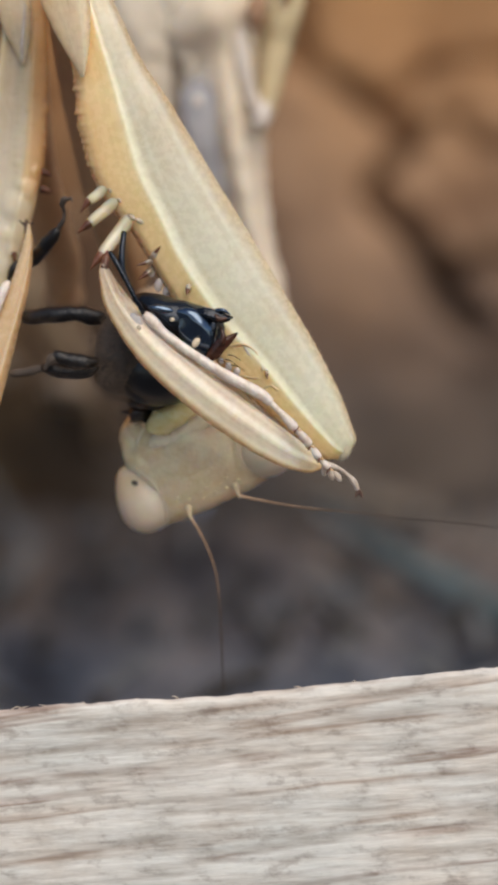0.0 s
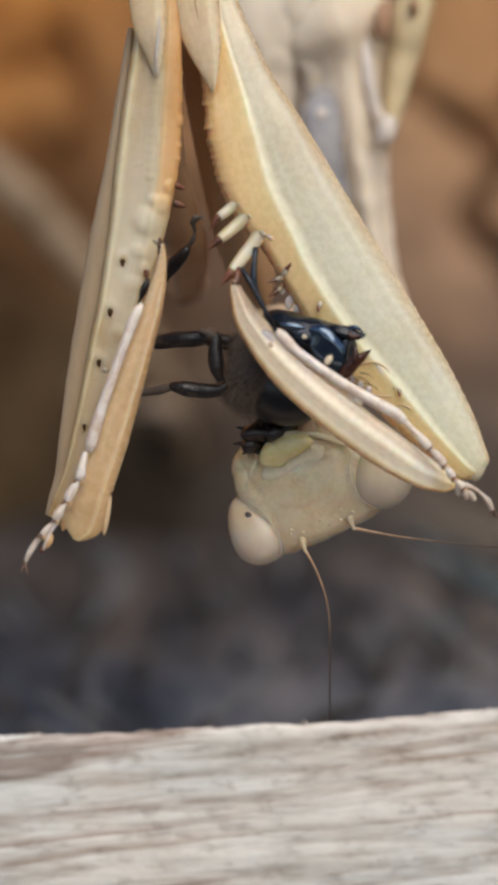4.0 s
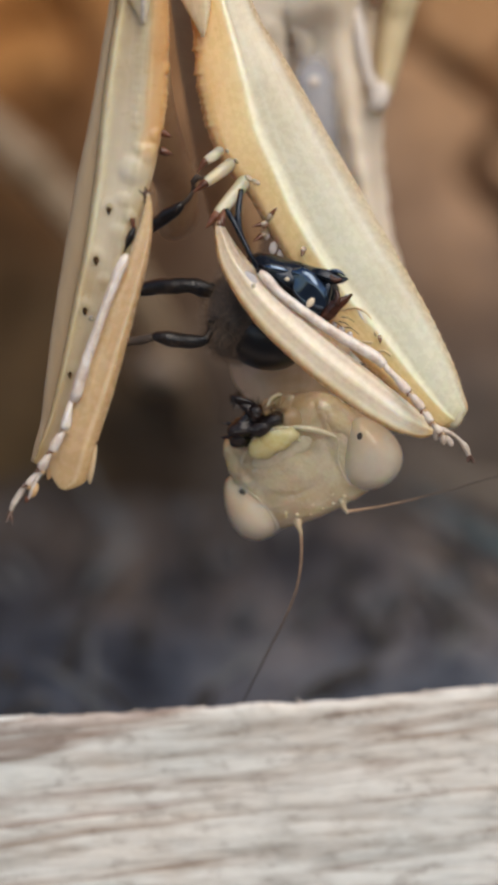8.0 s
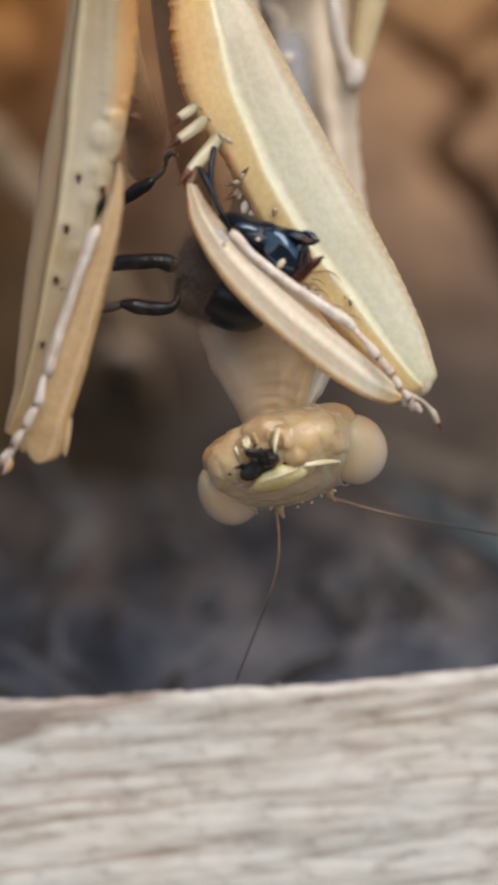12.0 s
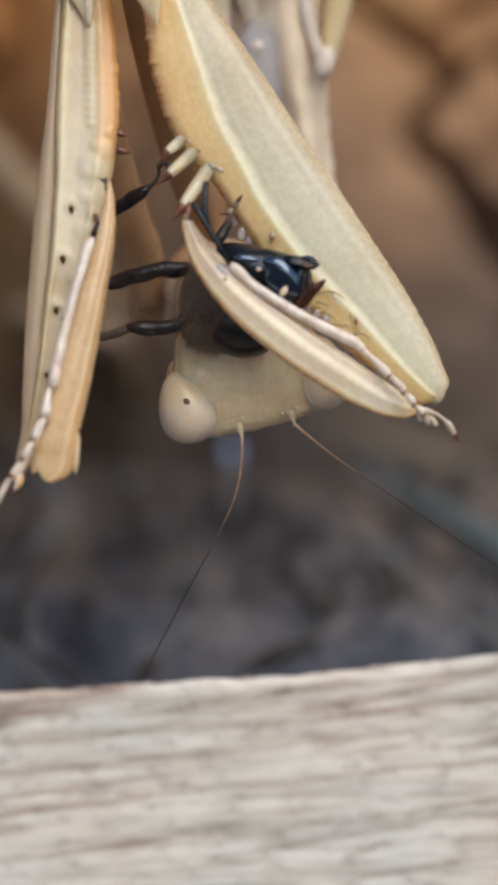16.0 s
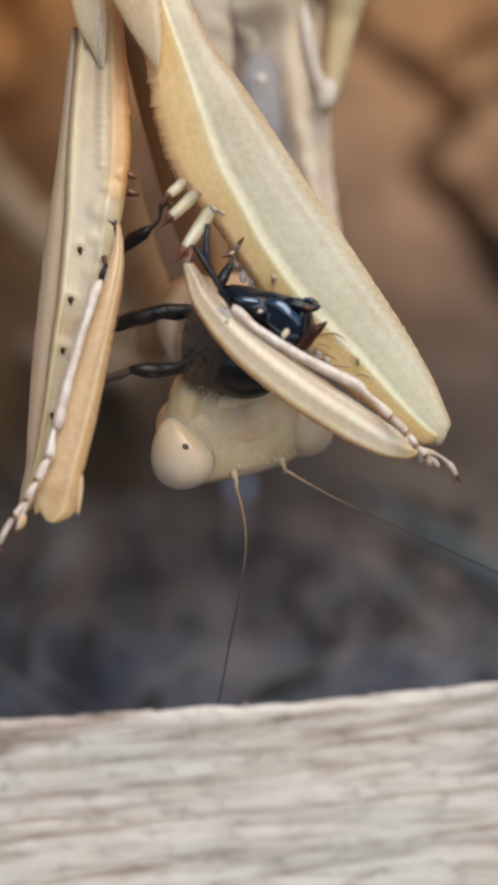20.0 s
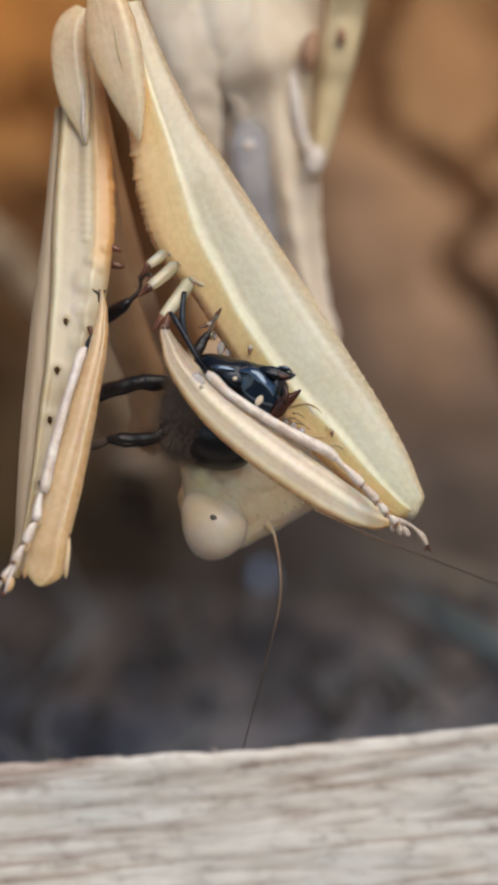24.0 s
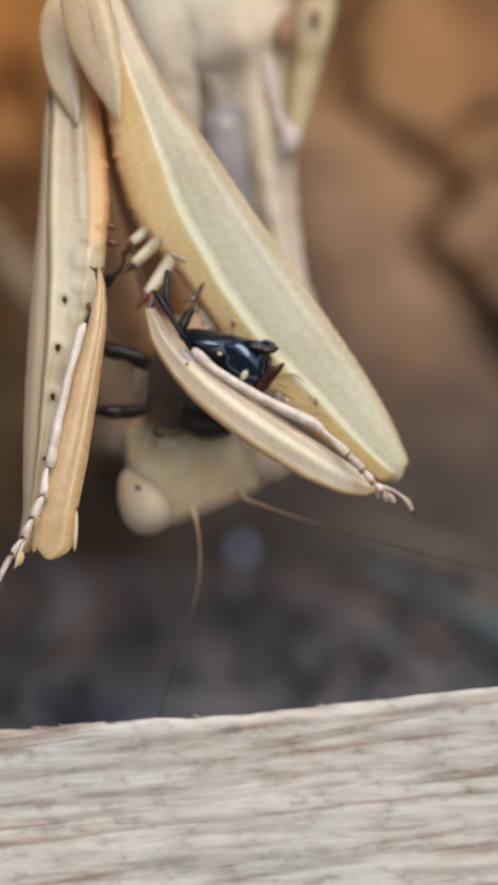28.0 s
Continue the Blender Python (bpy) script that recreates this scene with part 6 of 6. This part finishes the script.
# ---- prey ----
def prey_bee():
    root = thing("dead_bee", "glossy black bee with brown fur, caught in the mantis's forelegs", "bee")
    hd = part("head", blade(B(), [(472, 580, -0.9, 6, 0.15), (490, 588, -1.0, 22, 0.45), (526, 607, -1.05, 33, 0.66), (568, 628, -1.05, 42, 0.70), (602, 645, -1.05, 42, 0.55), (622, 662, -1.0, 26, 0.3), (630, 668, -1.0, 6, 0.12)], 44, None, 0.6, 0.9, 0.04, 22), M_BEE_GLOSS, root, "glossy blue-black head")
    part("eye", egg(B(), 526, 600, -1.66, 8, 24, 0.12, -80, 0.06, 18, 24), M_BEE_PLATE, hd, "narrow shiny black eye, blue sky reflection put into its colour")
    tagged(part("fringe", hairs(B(), [(spot(x, 572 + (x - 480) * 0.24, -1.15), Vector((0.2, -0.3, 1)).normalized()) for x in range(478, 560)], 0.00013, 0.000004, 0.6, 31), M_BEE_FUR, hd, "short brown fringe"), kind="stuff")
    part("clypeus", blade(B(), [(552, 606, -1.66, 9, 0.08), (570, 616, -1.72, 22, 0.15), (588, 638, -1.74, 28, 0.18), (604, 662, -1.66, 22, 0.15), (614, 682, -1.56, 9, 0.08)], 26, 0.45, 0.75, 0.8, 0.03, 16), M_BEE_PLATE, hd, "smooth black face plate, blue sky reflection put into its colour")
    part("labrum", egg(B(), 616, 640, -1.62, 10, 28, 0.14, 12, 0.15, 12, 16), M_BEE_GLOSS, hd)
    part("face_mark", egg(B(), 589, 659, -1.93, 6, 10, 0.06, 35, 0.35, 8, 12), M_CREAM, hd, "cream face mark")
    part("face_mark", egg(B(), 546, 618, -1.78, 5, 4, 0.05, 10, 0.2, 8, 10), M_CREAM, hd)
    m1 = part("mandible", blade(B(), [(584, 604, -1.6, 6, 0.1), (602, 606, -1.7, 10, 0.14), (622, 612, -1.74, 12, 0.13), (640, 616, -1.72, 8, 0.09), (655, 614, -1.68, 1.5, 0.03)], 22, -0.3, 0.7, 0.8, 0.02, 12), M_BEE_GLOSS, hd, "black mandible with a brown tip")
    part("tooth", tube(B(), [(622, 612, -1.76, 6), (632, 618, -1.8, 5), (644, 616, -1.78, 2)], 8, 6), M_BEE_MANDIBLE, m1)
    part("tooth", tube(B(), [(624, 602, -1.76, 4), (638, 602, -1.8, 4), (650, 610, -1.78, 1.5)], 8, 6), M_BEE_PLATE, m1)
    m2 = part("mandible", blade(B(), [(606, 692, -1.66, 6, 0.1), (620, 680, -1.76, 11, 0.13), (634, 664, -1.8, 12, 0.12), (650, 652, -1.8, 7, 0.08), (664, 643, -1.8, 1.5, 0.03)], 22, 0.3, 0.7, 0.8, 0.03, 12), M_BEE_MANDIBLE, hd, "reddish brown toothed mandible")
    part("tooth", tube(B(), [(634, 662, -1.85, 7), (638, 648, -1.9, 5), (634, 634, -1.9, 1.5)], 8, 6), M_BEE_MANDIBLE, m2)
    part("antenna", tube(B(), [(498, 612, -1.9, 5), (486, 590, -2.3, 4.5), (466, 552, -2.3, 5), (446, 514, -2.2, 5.5), (434, 496, -2.1, 4)], 20, 8), M_BEE_GLOSS, hd, "elbowed black antenna")
    part("antenna", tube(B(), [(474, 566, -2.1, 4), (459, 532, -2.2, 5), (456, 497, -2.1, 6), (460, 460, -1.9, 5)], 18, 8), M_BEE_GLOSS, hd)
    for x0, y0, x1, y1 in ((640, 690, 662, 702), (650, 700, 676, 712), (645, 682, 668, 692), (632, 692, 648, 704)):
        part("bristle", tube(B(), [(x0, y0, -1.3, 1.1), ((x0 + x1) / 2, (y0 + y1) / 2 - 3, -1.5, 0.8), (x1, y1, -1.5, 0.4)], 8, 5), M_BEE_MANDIBLE, hd)
    th = part("thorax", egg(B(), 460, 676, 0.4, 64, 84, 1.1, 10, 0.14, 20, 28), M_BEE_DARK, root, "dark brown furry thorax")
    fur = hairs(B(), egg_seats(460, 676, 0.4, 64, 84, 1.1, 7000, 5, 10), 0.00038, 0.000003, 0.8, 6)
    tagged(part("fur", fur, M_BEE_FUR, th, "short brown fur"), kind="stuff")
    part("abdomen", egg(B(), 505, 718, 0.3, 76, 56, 1.0, 20, 0.04, 18, 26), M_BEE_BELLY, root, "smooth black abdomen")
    part("plate", egg(B(), 455, 690, -0.5, 16, 26, 0.2, 10, 0.2), M_BEE_DARK, th)

    def leg(joints, label=""):
        first = None
        for rows in joints:
            p = part("leg" if first is None else "leg_joint", tube(B(), rows, 24, 12, 0.06), M_BEE_LEG if first is None else M_BEE_DARK, root if first is None else first, label if first is None else "")
            first = first or p
        return first
    l1 = leg([[(446, 630, 0.5, 10), (420, 619, 0.3, 13), (396, 612, 0.1, 15), (372, 608, 0.1, 14), (330, 609, 0.2, 15), (285, 613, 0.6, 13), (262, 612, 1.0, 8)]], "short black leg")
    tagged(part("fringe", hairs(B(), egg_seats(345, 608, 0.15, 62, 14, 0.24, 420, 9), 0.00016, 0.000003, 0.5, 10), M_BEE_FUR, l1, "fringe of fine brown hairs"), kind="stuff")
    l2 = leg([[(424, 640, 0.2, 8), (412, 676, 0.1, 8), (404, 704, -0.1, 8), (386, 711, 0, 12), (350, 710, 0.1, 14), (326, 706, 0.1, 13), (308, 704, 0.2, 6)], [(312, 705, 0.2, 6), (285, 711, 0.3, 9), (252, 716, 0.5, 5)]], "bent black leg")
    tagged(part("fringe", hairs(B(), egg_seats(350, 708, 0.05, 56, 14, 0.24, 360, 11), 0.00016, 0.000003, 0.5, 12), M_BEE_FUR, l2, "fringe of fine brown hairs"), kind="stuff")
    l4 = leg([[(408, 694, -0.2, 9), (388, 690, -0.3, 13), (366, 682, -0.3, 14), (346, 668, -0.3, 12), (334, 664, -0.3, 7)], [(338, 666, -0.3, 7), (326, 672, -0.3, 8), (314, 684, -0.2, 4)]], "short hairy dark brown leg")
    tagged(part("fringe", hairs(B(), egg_seats(362, 680, -0.3, 44, 15, 0.26, 500, 15, 20), 0.00016, 0.000003, 0.6, 16), M_BEE_FUR, l4, "fringe of fine brown hairs"), kind="stuff")
    l3 = leg([[(286, 518, 1.2, 9), (304, 496, 0.8, 12), (322, 476, 0.5, 13), (338, 454, 0.3, 7)], [(336, 456, 0.3, 5), (347, 440, 0.1, 5.5), (349, 424, 0, 4), (343, 410, -0.2, 4)], [(345, 412, -0.2, 5), (350, 402, -0.3, 6), (358, 403, -0.4, 2)]], "dark crooked leg")
    part("claw", tube(B(), [(356, 403, -0.4, 3), (362, 399, -0.45, 2.5), (364, 406, -0.5, 1)], 8, 6), M_BEE_DARK, l3)
    l5 = leg([[(474, 572, -1.0, 9), (484, 556, -1.0, 11), (494, 540, -1.0, 8), (500, 530, -1.0, 5)], [(499, 532, -1.0, 5), (506, 516, -0.95, 4), (514, 498, -0.9, 2.5)]], "short dark brown leg reaching over the foreleg's edge")
    return root, (l1, l2, l3, l5), l4


BEE, BEE_LEGS, BEE_STUMP = prey_bee()


# ---- the bee that flies past, built round its waist ----
def flying_bee():
    root = thing("flying_bee", "honey bee in flight, black thorax and orange banded abdomen", "bee")
    root.scale = (0.8, 0.8, 0.8)
    part("thorax", ball(B(), (0, 0, 1.9), (2.05, 1.8, 2.35), (0, 0, 0), 16, 24, 0, 0.12), M_FLY_BLACK, root, "dull black thorax")
    hd = part("head", ball(B(), (-0.1, -0.1, 4.1), (1.5, 1.0, 0.9), (0, 0, 0), 14, 20), M_FLY_BLACK, root)
    for s in (-1, 1):
        part("eye", ball(B(), (1.15 * s - 0.1, -0.1, 4.1), (0.5, 0.7, 0.85), (0, 10 * s, 0), 12, 14), M_BEE_GLOSS, hd)
        part("antenna", rod(B(), [(0.3 * s, -0.8, 4.5, 0.1), (0.7 * s, -1.3, 5.2, 0.09), (1.4 * s, -1.5, 5.6, 0.07)], 12), M_FLY_BLACK, hd)
        w1 = part("wing", blade_wing(s, 6.6, 2.9, 66), M_WING, root, "clear brownish wing")
        part("wing", blade_wing(s, 4.6, 2.2, 88), M_WING, root, "clear brownish wing")
        for z, k in ((2.4, 0.7), (0.9, 1.1)):
            part("leg", rod(B(), [(1.0 * s, 0.9, z, 0.2), (2.0 * s, 1.6, z - 0.2 * k, 0.18), (2.3 * s, 1.9, z - 1.2 * k, 0.14), (2.2 * s, 1.7, z - 2.2 * k, 0.08)], 14), M_FLY_BLACK, root)
    seats = []
    rnd = random.Random(3)
    for _ in range(1600):
        z, a = rnd.uniform(-1, 1), rnd.uniform(0, 6.283)
        q = math.sqrt(1 - z * z)
        v = Vector((q * math.cos(a) * 2.0, q * math.sin(a) * 1.8, 1.9 + z * 2.6))
        seats.append((v * MM, (v - Vector((0, 0, 1.9))).normalized()))
    tagged(part("fur", hairs(B(), seats, 0.0011, 0.00002, 0.5, 8), M_OLIVE_FUR, root, "olive brown fur"), kind="stuff")
    shape = [(0.35, 0.9, 0.1, 0.9), (0.0, 1.6, 0.1, 1.5), (-0.8, 2.15, 0.1, 1.95), (-2.0, 2.3, 0.1, 2.1), (-3.2, 2.2, 0.1, 2.05), (-4.2, 1.9, 0.1, 1.8), (-4.9, 1.3, 0.1, 1.25), (-5.3, 0.5, 0.1, 0.5)]
    ab = part("abdomen", solid(shape, 28, 34, 2.1), M_ORANGE, root, "orange abdomen")
    for z0, z1 in ((-1.1, -1.5), (-2.3, -2.75), (-3.2, -3.65), (-4.0, -5.25)):
        rows = [(z, max(np.interp(-z, [-r[0] for r in shape], [r[1] for r in shape]), 0.3) + 0.03) for z in (z0, z0 * 0.7 + z1 * 0.3, z0 * 0.3 + z1 * 0.7, z1)]
        part("band", solid([(z, w, 0.1, w * 0.93) for z, w in rows], 28, 10, 2.1), M_BAND, ab, "dark brown band")
    fringe = []
    for _ in range(500):
        z, a = rnd.uniform(-5.1, 0.1), rnd.uniform(0, 6.283)
        w = np.interp(-z, [-r[0] for r in shape], [r[1] for r in shape])
        v = Vector((w * math.cos(a), 0.1 + 0.92 * w * math.sin(a), z))
        fringe.append((v * MM, Vector((math.cos(a), math.sin(a), -0.5)).normalized()))
    tagged(part("fringe", hairs(B(), fringe, 0.0008, 0.00002, 0.4, 9), M_OLIVE_FUR, ab, "pale brown fringe of hairs"), kind="stuff")
    return root


def blade_wing(s, length, width, sweep):
    bm = B()
    a = radians(sweep)
    rings = []
    for x, w in spline([(0, 0.15), (0.2, 0.5), (0.5, 0.9), (0.8, 1.0), (0.96, 0.6), (1.0, 0.1)], 18):
        c = Vector((s * (1.2 + math.sin(a) * length * x), 0.9, 2.4 - math.cos(a) * length * x))
        nrm = Vector((s * math.cos(a), 0.25, math.sin(a)))
        h = w * width * 0.5
        rings.append([(c - nrm * h) * MM, (c + Vector((0, 0.02, 0))) * MM, (c + nrm * h) * MM, (c - Vector((0, 0.02, 0))) * MM])
    return skin(bm, rings, [0, 0.5, 1, 0.5])


FLYER = flying_bee()


# ---- litter on the soil and small things far behind ----
def litter():
    rnd = random.Random(11)
    bm = B()
    for k in range(90):
        y = rnd.uniform(10, 58)
        x = rnd.uniform(-22, 30)
        r = rnd.uniform(0.25, 0.6)
        z = bed(y * MM) / MM + r * 0.4
        ball(bm, (x, y, z), (r * rnd.uniform(0.6, 1.2), r, r * rnd.uniform(0.7, 1.8)), (rnd.uniform(-40, 40), rnd.uniform(-50, 50), 0), 6, 9, 0, 0.6)
    tagged(part("soil_crumbs", bm, M_LITTER), "grey crumbs and chips lying on the soil", "soil", kind="stuff")
    bm = B()
    for k in range(130):
        y = rnd.uniform(8, 57)
        x = rnd.uniform(-22, 30)
        z = bed(y * MM) / MM
        a, ln = rnd.uniform(0.5, 2.3), rnd.uniform(1.5, 4.5)
        dx, dz = math.cos(a) * ln * 0.5, abs(math.sin(a)) * ln * 0.6
        r = rnd.uniform(0.15, 0.42)
        rod(bm, [(x - dx, y - 0.4, z - 0.2, r * 0.6), (x, y, z + 0.2 + dz * 0.5, r), (x + dx, y + 0.4, z + dz, r * 0.3)], 7, 6)
    straw = B()
    for k in range(80):
        y = rnd.uniform(8, 57)
        x = rnd.uniform(-22, 30)
        z = bed(y * MM) / MM
        a, ln = rnd.uniform(0.3, 2.6), rnd.uniform(2.0, 5.5)
        dx, dz = math.cos(a) * ln * 0.5, abs(math.sin(a)) * ln * 0.5
        r = rnd.uniform(0.10, 0.3)
        rod(straw, [(x - dx, y - 0.4, z - 0.2, r * 0.6), (x, y, z + 0.2 + dz * 0.5, r), (x + dx, y + 0.4, z + dz, r * 0.3)], 7, 6)
    tagged(part("dry_straw", straw, M_STRAW), "grey weathered straw bits on the soil", "plant litter", kind="stuff")
    return tagged(part("plant_litter", bm, M_CHIP), "dark brown bits of dry stalk scattered on the soil", "plant litter", kind="stuff")


litter()


def twig(name, rows, mat, label, category, count=24, parts=()):
    c = spot(*rows[0][:3])
    root = thing(name, label, category, at=c)
    ob = part("shaft" if name != "grass_blade" else "leaf", tube(B(), rows, count, 8, 0.2) if name != "grass_blade" else blade(B(), rows, count, 0.1, 0.8, 0.5, 0.1), mat, root)
    ob.matrix_parent_inverse = Matrix.Translation(-c)
    for nm, rr, tag in parts:
        p = part(nm, tube(B(), rr, 12, 8, 0.2), mat, root, tag)
        p.matrix_parent_inverse = Matrix.Translation(-c)
    return root


twig("dry_twig", [(-320, 25, 62, 34), (-60, 240, 57, 44), (60, 350, 55, 46), (170, 475, 54, 42), (270, 605, 55, 32), (330, 735, 57, 18), (350, 845, 60, 6)], M_STICK, "pale brown dry twig leaning on the bank", "twig", 24,
     [("knot", [(40, 335, 54.6, 20), (62, 351, 54.2, 56), (84, 375, 54.4, 22)], ""), ("side_shoot", [(170, 465, 54, 24), (235, 445, 54.5, 18), (300, 417, 56, 12), (350, 375, 58, 5)], "thin side shoot")])
twig("grass_blade", [(725, 935, 55, 6, 0.2), (800, 988, 51, 22, 0.4), (890, 1042, 45, 34, 0.5), (1050, 1130, 38, 40, 0.5), (1300, 1263, 30, 30, 0.4), (1460, 1390, 24, 5, 0.2)], M_BLADE, "dull blue-green grass blade lying on the soil", "grass", 24,
     [("midrib", [(745, 948, 53.8, 3), (800, 988, 50.4, 6), (890, 1042, 44.3, 7), (1050, 1130, 37.3, 7), (1300, 1263, 29.4, 5), (1440, 1372, 24, 2)], "")])
twig("dry_stalk", [(700, 880, 58, 8), (770, 908, 57, 26), (860, 942, 56, 34), (990, 992, 54, 32), (1180, 1070, 50, 20), (1300, 1120, 48, 6)], M_STALK_DULL, "dull brown dry stalk lying at the foot of the bank", "plant stalk", 24)
peb = thing("pebble", "small pale blue pebble on the soil", "pebble", at=(0.00166, 0.0532, -0.0032))
part("stone", ball(B(), (0, 0, 0), (0.30, 0.32, 0.46), (0, 0, 0), 12, 16, 0, 0.15), M_PEBBLE, peb)

M_CLOD = plain("pale_clod", (0.30, 0.225, 0.16), (0.44, 0.34, 0.255), 200, 0.9, 0, 1.0, 0, 0.0005)
for x, y, z, r in ((-3.5, 57, 1.4, (0.95, 3.8, 0.6)), (-6.2, 57.5, 2.2, (0.7, 3.6, 0.5))):
    clod = thing("clod", "pale beige crumb of dry earth stuck to the bank", "earth clod", "clods on the bank", at=(x * MM, y * MM, z * MM))
    part("crumb", ball(B(), (0, 0, 0), r, (0, 20, 0), 14, 18, 0, 0.3), M_CLOD, clod)


# ---- what moves ----
def leg_pose(x, y, z, turn, tip):
    return Matrix.Translation(Vector((x, y, z)) * MM) @ Euler((0, radians(turn), 0)).to_matrix().to_4x4() @ Euler((radians(tip), 0, 0)).to_matrix().to_4x4()


def free_pose(x, y, z, rx, ry, rz):
    return pose(x * MM, y * MM, z * MM, rx, ry, rz)


EYE_TIMES = (0, 9.1, 9.3, 12, 13.5, 14.5, 16, 17, 18, 19, 20, 21, 24, 25, 26, 27, 28)
EYE_ASIDE = (0, 0, 0, 0, 0.05, 0, 0, 0, 0.2, 0.3, 0.2, 0, 0.15, 0.1, 0.05, 0.1, 0)
EYE_UP = (0.45, 0.45, 0, 0, 0.3, 0.3, 0.05, 0, -0.28, -0.05, 0, 0.35, 0, 0, -0.3, -0.25, 0.3)


def motions():
    right = [(t, leg_pose(*r)) for t, *r in RIGHT_LEG_ROWS]
    walk(RIGHT_LEG, right)
    walk(BEE, right)
    walk(LEFT_LEG, [(t, leg_pose(*r)) for t, *r in LEFT_LEG_ROWS])
    # the body follows the head on its short neck; it is drawn as it hangs at 11 s
    x11, y11, z11 = next(r[1:4] for r in HEAD_ROWS if r[0] == 11)
    pivot = spot(525, 770, 2.6)

    def body_pose(t, x, y, z):
        back = min(max(13 * (z - z11), 0), 36)
        at = Vector((0.85 + 0.8 * (x - x11), 0.9 * (y - y11) + 0.4 + (0.2 if 9.3 < t < 12 else 1.6 if t < 9.3 else 3.0), -1.55 + 0.9 * (z - z11))) * MM
        return Matrix.Translation(at + pivot) @ Euler((radians(-back), 0, 0)).to_matrix().to_4x4() @ Matrix.Translation(-pivot)

    walk(PROTHORAX, [(t, body_pose(t, x, y, z)) for t, x, y, z, *_ in HEAD_ROWS])
    # the prey's legs slip down while the mantis eats, then sag
    slips = ((BEE_LEGS[0], spot(405, 614, 0.2), ((0, 0, 0), (2.5, 0, 0), (3.5, -0.16, 0), (6, -0.25, 0), (7, -0.34, 0), (8, -0.32, 0), (9, -0.55, 0), (10.5, -0.78, 0), (11.5, -0.92, 0), (13.5, -0.1, 8), (14, 0, 9), (25, 0, 9), (26, 0, 5), (27, -0.1, -10), (27.5, -0.2, -20), (28, -0.2, -18))),
             (BEE_LEGS[1], spot(408, 690, 0), ((0, 0, 0), (3.5, 0, 0), (6, -0.16, 0), (7, -0.26, 0), (8, -0.24, 0), (9, -0.38, 0), (10.5, -0.46, 0), (11.5, -0.52, 1), (13.5, -0.05, 5), (14, 0, 5), (24, 0, 5), (28, 0, 3))),
             (BEE_LEGS[2], spot(285, 520, 1.2), ((0, 0, 0), (3, 0, 0), (6, -0.15, -10), (8, -0.15, -16), (9, -0.35, -16), (10.5, -0.65, -18), (11.5, -0.75, -18), (13.5, 0.0, -20), (17, 0.15, -20), (20, 0.2, -20), (28, 0.2, -20))),
             (BEE_LEGS[3], spot(482, 570, -1.0), ((0, -1.5, 50), (11.5, -1.5, 50), (13, 0, 0), (28, 0, 0))))
    for leg, hip, rows in slips:
        walk(leg, [(t, Matrix.Translation(hip + Vector((0, 0, dz)) * MM) @ Euler((0, radians(-a), 0)).to_matrix().to_4x4() @ Matrix.Translation(-hip)) for t, dz, a in rows])
    walk(HEAD, [(t, free_pose(*r)) for t, *r in HEAD_ROWS])
    # the dark eye spot of a compound eye wanders over it as the head turns
    for side, pupil in PUPILS:
        rows = []
        lean = Euler((0, radians(12 * side), 0)).to_matrix()
        for t, *r in HEAD_ROWS:
            way = free_pose(*r).to_3x3().inverted() @ Vector((0, -1, 0.0))
            way = lean.inverted() @ (way + Vector((float(np.interp(t, EYE_TIMES, EYE_ASIDE)), 0, float(np.interp(t, EYE_TIMES, EYE_UP))))).normalized()
            q = Vector((way.x * 0.81, way.y * 1.0, way.z * 1.21))
            at = Vector((q.x, q.y, q.z)) / math.sqrt(way.x ** 2 * 0.81 + way.y ** 2 + way.z ** 2 * 1.21)
            wide = 1 - 0.30 * at.z / 1.10
            at = Vector((2.02 * side, -0.06, 0)) + lean @ Vector((at.x * wide, at.y * wide, at.z))
            turn = Vector((0, -1, 0)).rotation_difference(lean @ way).to_matrix().to_4x4()
            rows.append((t, Matrix.Translation(at * MM) @ turn))
        walk(pupil, rows)
    hip = spot(408, 694, -0.2)
    walk(BEE_STUMP, [(t, Matrix.Translation(hip) @ Euler((0, radians(a), 0)).to_matrix().to_4x4() @ Matrix.Translation(-hip)) for t, a in ((0, -14), (0.5, -50), (1, -10), (1.5, -4), (2, 6), (2.5, 26), (3, 10), (3.5, 24), (4.2, 80), (5, 150), (11.5, 150), (15.6, 150), (16.4, 40), (17, 14), (17.5, 40), (18, 112), (19, 114), (19.8, 135), (20.4, 150), (28, 150))])
    # the scrap is chewed and swallowed
    walk(MORSEL, [(t, free_pose(0, y, z, 0, 0, 0)) for t, y, z in ((0, 0, 0), (8.6, 0, 0), (9.6, 0.3, 0.1), (10.5, 0.36, 0.05), (11.1, 0.40, -0.12), (11.5, 0.4, -0.15), (13, 0.4, -1.0), (28, 0.4, -1.0))])
    walk(LEFT_ANTENNA, [(t, free_pose(*r)) for t, *r in LEFT_ANTENNA_ROWS])
    walk(RIGHT_ANTENNA, [(t, free_pose(*r)) for t, *r in RIGHT_ANTENNA_ROWS])
    # the passing bee hovers out of view, darts in, turns and leaves
    fly = [(0, -46, -34, 8, 20), (14.5, -44, -33, 6, 20), (14.8, -24, -32, 1, 10), (14.93, -7.5, -30.5, -1.2, 4), (15.0, -2.4, -30, -0.86, 0), (15.07, -7.5, -29, 1.2, -6), (15.2, -26, -24, 7, -20), (15.6, -48, -18, 14, -30), (28, -50, -22, 12, -20)]
    walk(FLYER, [(t, free_pose(x, y, z, 0, a, 0)) for t, x, y, z, a in fly])


motions()
